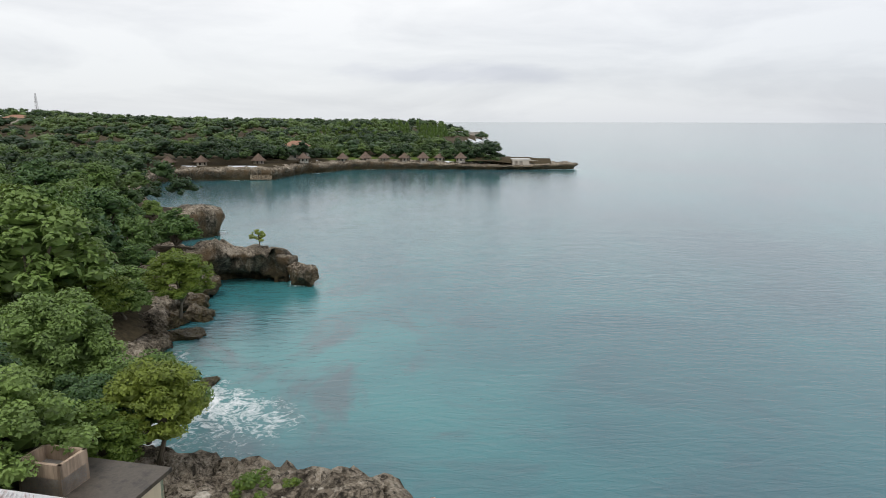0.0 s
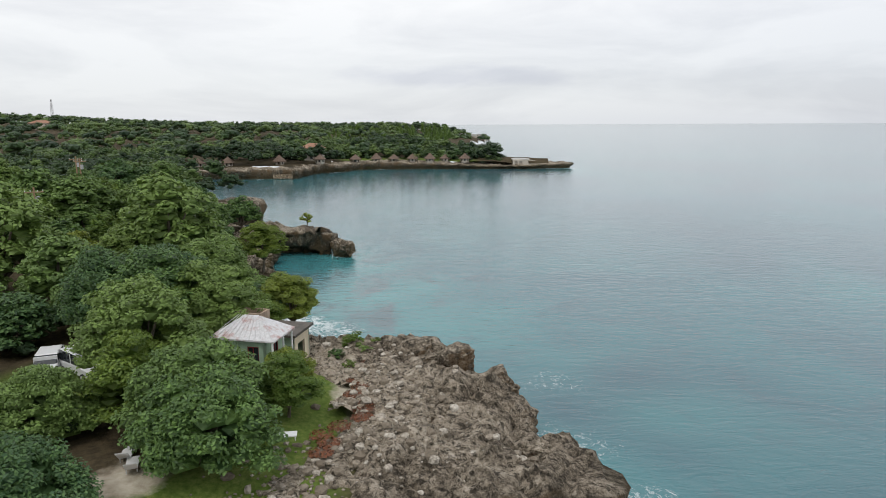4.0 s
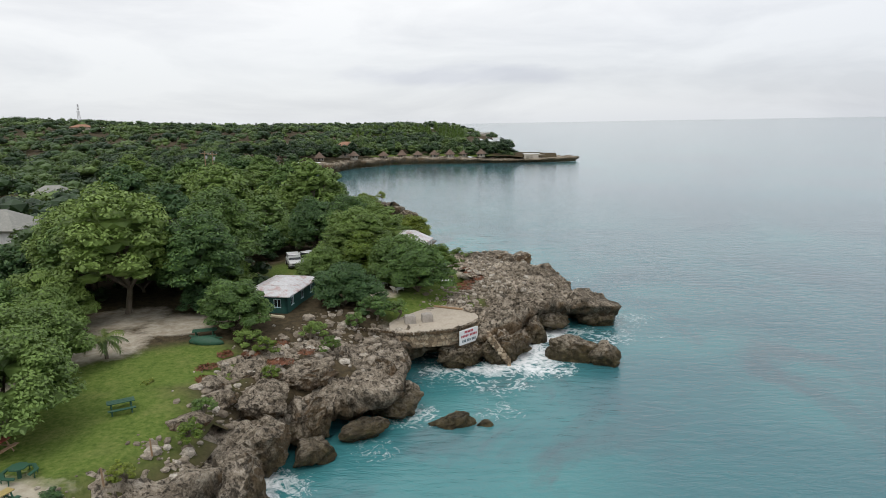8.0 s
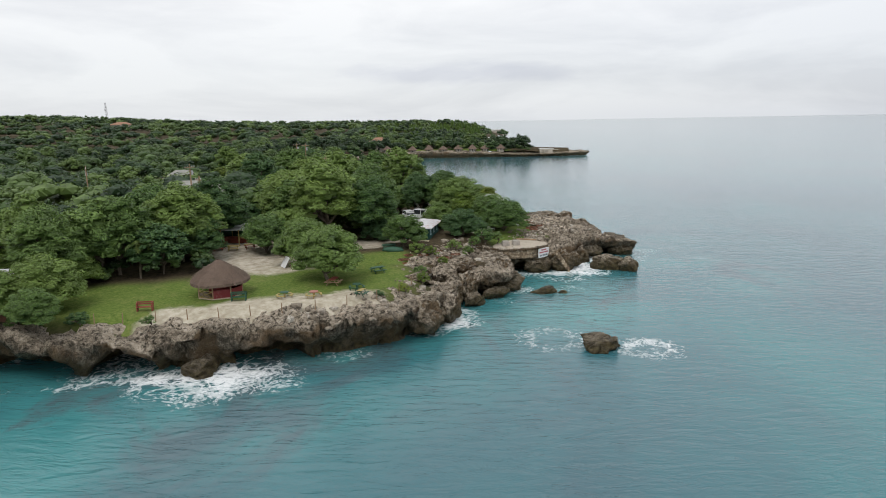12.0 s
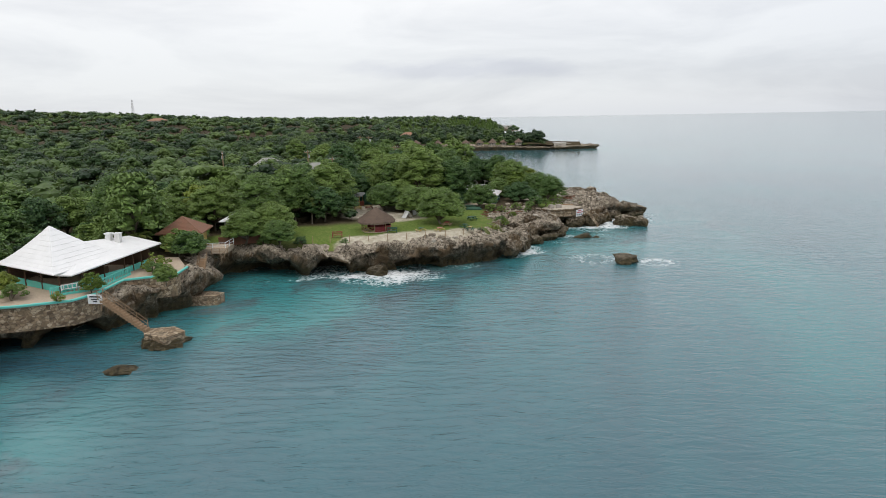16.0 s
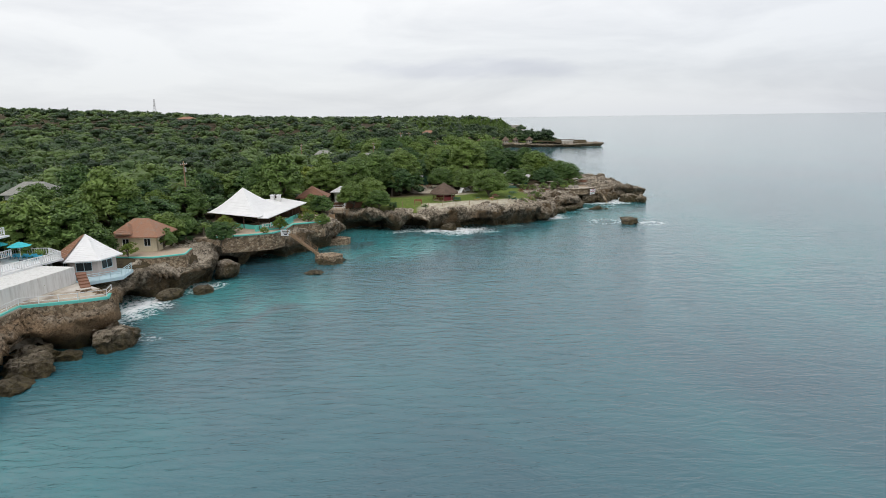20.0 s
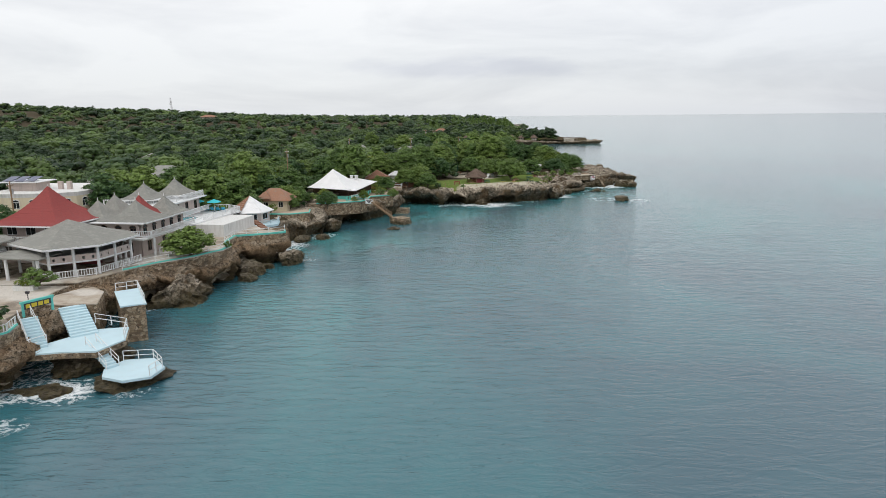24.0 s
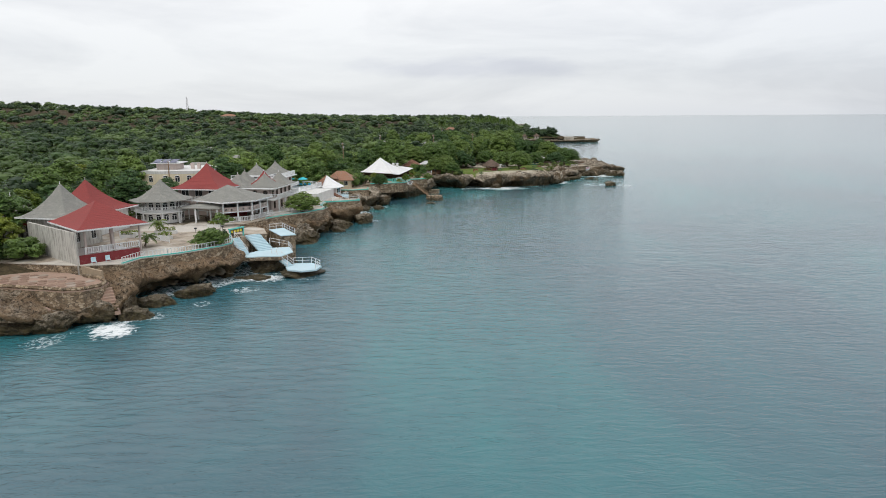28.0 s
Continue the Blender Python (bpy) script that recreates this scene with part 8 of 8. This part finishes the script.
rocks = [(7.2, 12.6, 1.2, 4.6, 4.0, 3.6), (5.6, 16.2, 2.0, 4.8, 4.2, 3.8), (3.6, 21.6, 2.4, 4.5, 4.5, 3.0), (2.6, 26.4, 3.0, 4.0, 4.0, 2.6), (-0.8, 28.4, 4.3, 4.6, 4.0, 2.8), (-4.0, 30.0, 4.6, 4.6, 3.2, 2.0),
         (1.2, 10.0, 1.6, 4.2, 3.8, 3.2), (-1.8, 6.4, 1.8, 4.4, 3.8, 3.4), (-2.0, 19, 3.7, 2.4, 2.0, 1.5), (-1.0, 25.5, 3.6, 3.4, 2.6, 1.8),
         (-15.4, -11.5, 1.4, 4.8, 4.0, 3.2), (-18.6, -12.4, 2.4, 5.0, 4.4, 3.4), (-17.4, -15.4, 0.8, 4.0, 3.0, 2.2), (-21.8, -16.2, 2.4, 4.6, 4.2, 3.6), (-20.6, -19.0, 1.0, 3.4, 3.0, 2.4), (-23.8, -20.6, 2.4, 4.0, 4.0, 4.0), (-25.2, -14.0, 4.6, 2.3, 1.9, 1.6),
         (-24.0, -26.0, 2.6, 4.6, 4.2, 4.6), (-26.4, -31.0, 2.6, 4.4, 4.4, 4.8), (-22.8, -10.0, 3.6, 4.2, 3.8, 2.4), (-19.4, -7.0, 3.6, 3.6, 3.2, 2.2), (-27.2, -18.0, 4.6, 2.6, 2.2, 1.4), (-27.8, -22.6, 4.8, 2.4, 2.6, 1.2),
         (-48.6, -41.0, 0.5, 6.4, 4.0, 3.2), (-82.6, -84.0, 2.0, 4.6, 4.2, 3.8), (-83.0, -92.4, 0.6, 3.6, 2.8, 2.0), (-86.6, -95.8, 0.5, 4.2, 3.0, 2.2),
         (-83.4, -114.6, 0.9, 4.6, 4.0, 3.6), (-86.6, -118.6, 0.2, 3.0, 2.4, 1.8), (-93.2, -138.4, 1.0, 8.4, 7.0, 6.0), (-88.4, -123.0, 0.8, 4.4, 3.8, 3.2), (-89.4, -119.4, 0.5, 4.2, 3.2, 3.0), (-87.4, -126.4, 0.2, 3.4, 2.8, 2.0),
         (-94.6, -168.6, -0.1, 4.0, 2.6, 1.4), (-107.0, -190.6, 1.3, 4.2, 3.4, 3.8), (-110.2, -193.2, 1.1, 5.0, 3.6, 3.4), (-114.6, -195.0, 0.9, 5.4, 3.6, 3.0), (-105.0, -187.4, 1.4, 3.6, 3.2, 4.0),
         (-20.5, -8.2, 3.6, 4.6, 3.8, 2.8), (-17.4, -9.6, 2.8, 4.6, 4.0, 3.6), (-23.6, -7.2, 4.2, 3.6, 3.0, 2.0), (-26.6, -12.4, 4.4, 3.8, 3.2, 2.4), (-22.6, -12.6, 3.8, 4.8, 4.0, 3.0), (-15.6, -6.6, 2.6, 3.8, 3.4, 3.0), (-28.6, -16.0, 4.6, 3.2, 2.8, 1.8), (-24.6, -17.0, 3.6, 4.4, 4.0, 3.4),
         (-31.0, 80.0, 0.8, 4.6, 4.2, 3.4), (-29.0, 76.0, 0.6, 4.4, 4.0, 2.8), (-31.6, 72.2, 1.2, 5.0, 4.6, 3.6), (-27.8, 68.6, 0.3, 4.0, 3.0, 2.0), (-21.0, 55.8, 0.1, 3.4, 2.2, 1.2), (-32.2, 85.6, 1.6, 5.0, 4.4, 4.0)]
for k, (x, y, z, a, b, c) in enumerate(rocks):
    if y < -100:
        x, a, b, c = x - 1.1, a * 1.25, b * 1.3, c * 0.95
    boulder("boulder", "rough grey limestone boulder of the shore", x, y, z - 0.12 * c, a * 1.12, b * 1.12, c, 20 + 3.7 * k, rg.random() * 90, group="shore boulders")

# dry-stone rim round the patio and along the yard
for pts in ([(-22.6, -1.0, 4.5), (-20.2, -1.9, 4.4), (-18.0, -2.2, 4.25), (-16.0, -2.3, 4.05)], [(p[0], p[1], 3.98) for p in PATIO_EDGE[1:8]]):
    rim = thing("drystone_wall", "rough low dry-stone wall round the patio", "wall")
    rr = np.random.default_rng(int(-pts[0][0] * 10))
    for (ax, ay, az), (bx, by, bz) in zip(pts, pts[1:]):
        n = max(2, int(math.hypot(bx - ax, by - ay) / 0.33))
        for k in range(n):
            t = (k + 0.5) / n
            s = 0.17 + 0.12 * rr.random()
            v = ICO_V * (s * (0.8 + 0.5 * rr.random(3))) * (0.85 + 0.3 * rr.random((len(ICO_V), 1))) + np.array([ax + (bx - ax) * t, ay + (by - ay) * t, az + (bz - az) * t - 0.05])
            mesh_object("stone", v, ICO_F, ROCK, False, rim)
for x, y, z, a, b, c in ((-93.6, -162.6, 0.7, 8.0, 7.4, 3.4), (-99.9, -178.4, 0.2, 7.0, 4.6, 2.6), (-103.2, -184.0, 0.2, 5.6, 4.0, 2.4), (-103.0, -189.4, 0.2, 4.6, 4.4, 2.4), (-93.4, -169.4, 0.0, 3.4, 2.2, 1.5)):
    boulder("boulder", "dark wave-washed rock at the cliff foot", x, y, z, a, b, c, 7 + x, 30 + y, group="shore boulders", detail=5)

for kind, x, y, s in ((BRIGHT_THIN[0], -77.4, -71.2, 0.42), (SEAGRAPE_THIN[0], -71.0, -66.6, 0.42), (BRIGHT_THIN[1], -86.8, -72.2, 0.5), (SEAGRAPE_THIN[1], -84.2, -81.8, 0.65), (TALL_THIN[0], -97.5, -82.4, 0.95), (SEAGRAPE_THIN[1], -93.4, -80.8, 0.9), (SEAGRAPE_THIN[2], -91.6, -77.6, 0.8), (SEAGRAPE_THIN[0], -76.4, -49.6, 0.7), (TALL_THIN[2], -100.5, -94.0, 1.1), (SEAGRAPE_THIN[1], -101.5, -100.2, 0.8), (TALL_THIN[3], -104.5, -98.0, 1.2), (SEAGRAPE_THIN[2], -91.4, -86.0, 0.6)):
    plant(kind, "tree", "green broadleaf tree beside the cove houses", x, y, 5.0, s, x * 1.7, sz=1.0)

# ---- far headland and hills ----
FAR_WALL = plaster("far_plaster", (0.58, 0.52, 0.44))
for k, (x, y) in enumerate(((-107, 258), (-95, 261), (-75, 270), (-60, 286), (-46.5, 309), (-36.4, 313), (-27.4, 313), (-18.0, 314), (-9.2, 313), (-1.2, 316), (8.6, 314))):
    h = thing("thatched_cottage", "small round cottage with a conical thatched roof on the headland", "cottage", x, y, 4.6 if x < -50 else 3.2, 0, "headland cottages")
    c12 = [(2.1 * math.cos(j * math.pi / 6), 2.1 * math.sin(j * math.pi / 6)) for j in range(12)]
    storey(h, c12[::2], 0, 2.2, FAR_WALL, WOOD_DARK, 1.4, 0.8, 1.0, 0.8)
    part("roof", flared_roof([(x2 * 1.5, y2 * 1.5) for x2, y2 in c12], (0, 0, 4.4 + 0.3 * (k % 3)), 2.1, 1.05, 8, 0.2), THATCH, h)
tipb = thing("headland_house", "low concrete house with a ramped terrace on the headland tip", "house")
part("wall", flat_wall((33, 312), (41, 313), 1.8, 4.6, 0.3, ((1.0, 2.4, 1.8, 3.8), (3.4, 4.8, 1.8, 3.8))), FAR_WALL, tipb)
part("body", Box(33, 41, 313.3, 319, 1.8, 4.6), FAR_WALL, tipb)
part("roof_slab", Box(32.6, 41.6, 312.6, 319.4, 4.6, 4.8), WHITE_WALL, tipb)
bm = bmesh.new()
prism(bm, [(41, 313.5), (60, 315), (60, 317), (41, 319)], 1.6, 2.4)
part("terrace", bm, PATIO, tipb)
bm = bmesh.new()
v = [bm.verts.new(p) for p in ((41, 316, 2.4), (54, 316.5, 2.4), (41, 316, 4.4), (41, 318.5, 2.4), (54, 318.5, 2.4), (41, 318.5, 4.4))]
for f in ((0, 1, 2), (3, 5, 4), (0, 2, 5, 3), (1, 4, 5, 2), (0, 3, 4, 1)):
    bm.faces.new([v[i] for i in f])
part("ramp", bm, FAR_WALL, tipb)
sea_wall = thing("quay_wall", "pale stone quay and steps below the cottages", "wall")
part("wall", flat_wall((-86, 254.5), (-66, 257.5), 0.4, 3.6, 1.5), FAR_WALL, sea_wall)
part("step", flat_wall((-74, 253.6), (-66, 254.8), 0.2, 2.0, 1.5), STONE_WALL, sea_wall)
for k, (x, y, w, h) in enumerate(((-6, 700, 16, 9), (10, 720, 14, 8), (24, 735, 18, 6), (38, 744, 14, 7), (44, 750, 10, 4))):
    b = thing("shore_hotel", "distant pale hotel block on the next point", "hotel", x, y, 2, 8 * k)
    storey(b, [(-w / 2, -5), (w / 2, -5), (w / 2, 5), (-w / 2, 5)], 0, h, FAR_WALL, WHITE, 3.5, 1.6, 2.0, 1.2)
    part("roof", Box(-w / 2 - 0.4, w / 2 + 0.4, -5.4, 5.4, h, h + 0.5), WHITE_WALL, b)
for x, y, w in ((-330, 520, 18), (-66, 300, 10)):
    gz = float(hills(np.array([x]), np.array([y]), np.array([-x - 60.0]))[0])
    b = thing("distant_house", "distant house with a faded red roof among trees", "house", x, y, gz)
    storey(b, [(-w / 2, -4), (w / 2, -4), (w / 2, 4), (-w / 2, 4)], 0, 6, FAR_WALL, WHITE, 3.0, 1.2, 1.4)
    part("roof", hip_roof(-w / 2 - 0.7, w / 2 + 0.7, -4.7, 4.7, 6.0, 2.4, w * 0.4), ORANGE_ROOF, b)

# lattice mast on the ridge
STEEL = painted("galvanised_steel", (0.42, 0.42, 0.43), 0.5)
gz = float(hills(np.array([-505.0]), np.array([835.0]), np.array([500.0]))[0])
mast = thing("radio_mast", "tall lattice radio mast on the wooded ridge", "mast", -505, 835, gz - 9.0)
for k in range(4):
    a = k * math.pi / 2 + 0.4
    part("leg", Bar((3.0 * math.cos(a), 3.0 * math.sin(a), 0), (0.7 * math.cos(a), 0.7 * math.sin(a), 40), 0.16, 5), STEEL, mast)
for j in range(9):
    z0, z1 = j * 4.4, (j + 1) * 4.4
    r0, r1 = 3.0 - 2.3 * z0 / 40, 3.0 - 2.3 * z1 / 40
    bm = bmesh.new()
    for k in range(4):
        a, b = k * math.pi / 2 + 0.4, (k + 1) * math.pi / 2 + 0.4
        bar(bm, (r0 * math.cos(a), r0 * math.sin(a), z0), (r1 * math.cos(b), r1 * math.sin(b), z1), 0.09, 4)
        bar(bm, (r1 * math.cos(a), r1 * math.sin(a), z1), (r1 * math.cos(b), r1 * math.sin(b), z1), 0.09, 4)
    part("brace", bm, STEEL, mast)
part("antenna_drum", Bar((1.0, -0.6, 34), (1.2, -1.4, 34), 1.0, 10), WHITE, mast)
part("antenna_drum", Bar((-0.8, -0.6, 30), (-1.0, -1.4, 30), 0.9, 10), WHITE, mast)

# wooden power poles with cross-arms
for k, (x, y, h) in enumerate(((-66, 93, 12.5), (-70, 99, 12.5), (-54, 60, 10.5), (-72, 20, 11.5), (-98, -60, 11.5), (-127, -122, 10), (-96, 28, 11), (-62, -2, 11.0))):
    gz = float(hills(np.array([x]), np.array([y]), np.array([40.0]))[0])
    p = thing("power_pole", "grey wooden power pole with cross-arm and transformer", "pole", x, y, gz, 20 * k, "power poles")
    part("pole", Bar((0, 0, 0), (0, 0, h), 0.17, 7, 0.11), TIMBER, p)
    arm = part("cross_arm", Box(-1.1, 1.1, -0.06, 0.06, h - 0.7, h - 0.56), TIMBER, p)
    for dx in (-1.0, -0.4, 0.4, 1.0):
        part("insulator", Bar((dx, 0, h - 0.56), (dx, 0, h - 0.36), 0.05, 6), WHITE, arm)
    part("transformer", Bar((0.32, 0, h - 2.0), (0.32, 0, h - 1.2), 0.25, 10), STEEL, p)

# feathery casuarinas on the crest beyond the headland
rg = np.random.default_rng(31)
vs, fs, n0 = [], [], 0
for k in range(110):
    x, y = rg.uniform(-85, 2), rg.uniform(400, 540)
    gz, h = float(hills(np.array([x]), np.array([y]), np.array([50.0]))[0]), rg.uniform(4.5, 8.5)
    n = 80
    t = rg.random(n) ** 0.7
    a = rg.random(n) * 6.28
    r = (1 - t) * 3.6 * rg.random(n) + 0.3
    p = np.stack([x + r * np.cos(a), y + r * np.sin(a), gz + h * (0.15 + 0.85 * t)], 1)
    q = p + np.stack([np.cos(a) * 0.7, np.sin(a) * 0.7, np.full(n, 1.5)], 1)
    s = np.stack([-np.sin(a), np.cos(a), np.zeros(n)], 1) * 0.4
    vs.append(np.stack([p - s, p + s, q + s * 0.2, q - s * 0.2], 1).reshape(-1, 3))
    fs.append(np.arange(n * 4).reshape(-1, 4) + n0)
    n0 += n * 4
tagged(mesh_object("casuarinas", np.concatenate(vs), np.concatenate(fs), LEAF, False), "feathery grey-green casuarinas on the crest", "forest", kind="stuff")

# ---- rubble: loose bleached stones between lawn and rock ----
from mathutils.bvhtree import BVHTree
RUBBLE = Mat("bleached_stones", 0.92, 0, 0.2)
RUBBLE.color(RUBBLE.mix(RUBBLE.ramp(RUBBLE.noise(4, 6, 0.7), (0.35, 0.75), (0.6, 0.0)), RUBBLE.ramp(RUBBLE.island(), (0.0, (0.17, 0.14, 0.105)), (0.6, (0.33, 0.285, 0.225)), (1.0, (0.54, 0.50, 0.43))), (0.10, 0.085, 0.065)))
RUBBLE.bump(RUBBLE.noise(12, 5), 0.6, 0.05)
FLOORS = []
for ob in bpy.data.objects:
    if ob.name in ("cliff", "ground"):
        me = ob.data
        co = np.empty(len(me.vertices) * 3, dtype=np.float32)
        me.vertices.foreach_get("co", co)
        FLOORS.append(BVHTree.FromPolygons([tuple(v) for v in co.reshape(-1, 3).tolist()], [tuple(p.vertices) for p in me.polygons]))


def top_at(x, y):
    z = [h[0].z for h in (f.ray_cast(Vector((x, y, 30)), Vector((0, 0, -1))) for f in FLOORS) if h[0]]
    return max(z) if z else 4.9


def rubble(name, label, spots, seed, big=0.34):
    """Stones strewn round the spots (x, y, spread, number), each resting on the land."""
    rg = np.random.default_rng(seed)
    vs, fs, n0 = [], [], 0
    for cx, cy, r, n in spots:
        for k in range(n):
            x, y = cx + rg.normal() * r * 0.5, cy + rg.normal() * r * 0.5
            s = 0.09 + big * rg.random() ** 4
            z = top_at(x, y)
            if z < 1.5:
                continue
            v = ICO_V * (s * (0.7 + 0.6 * rg.random(3)) * np.array([1, 1, 0.65])) * (0.8 + 0.4 * rg.random((len(ICO_V), 1)))
            vs.append(v + np.array([x, y, z + s * 0.15]))
            fs.append(ICO_F + n0)
            n0 += len(v)
    ob = mesh_object(name, np.concatenate(vs), np.concatenate(fs), RUBBLE.m, False)
    return tagged(ob, label, "stones", kind="stuff")


rubble("rubble", "bleached loose stones between the lawn and the rock", [(-7.2, 24, 3, 120), (-6.2, 20, 3.4, 150), (-5.8, 16.5, 3.2, 150), (-7.4, 12.8, 3.0, 130), (-9.6, 9.4, 3.2, 130), (-11.2, 7, 2.6, 90), (-3.5, 22, 4.5, 120), (-2.5, 14, 5, 120), (-6.5, 28.5, 3, 80), (-8, 5.5, 3, 70)], 3)
rubble("rubble", "pale rubble and broken rock on the slope by the park", [(-21, -7.5, 4, 130), (-25, -10.5, 4.5, 150), (-26.5, -14.5, 3.0, 80), (-18.5, -3.4, 4, 110), (-27.2, -19.5, 2.4, 60), (-27.6, -26, 2.4, 70), (-31, -33, 2.6, 60), (-22.5, -3, 3.5, 90), (-38, -37.5, 3, 60)], 5, 0.5)
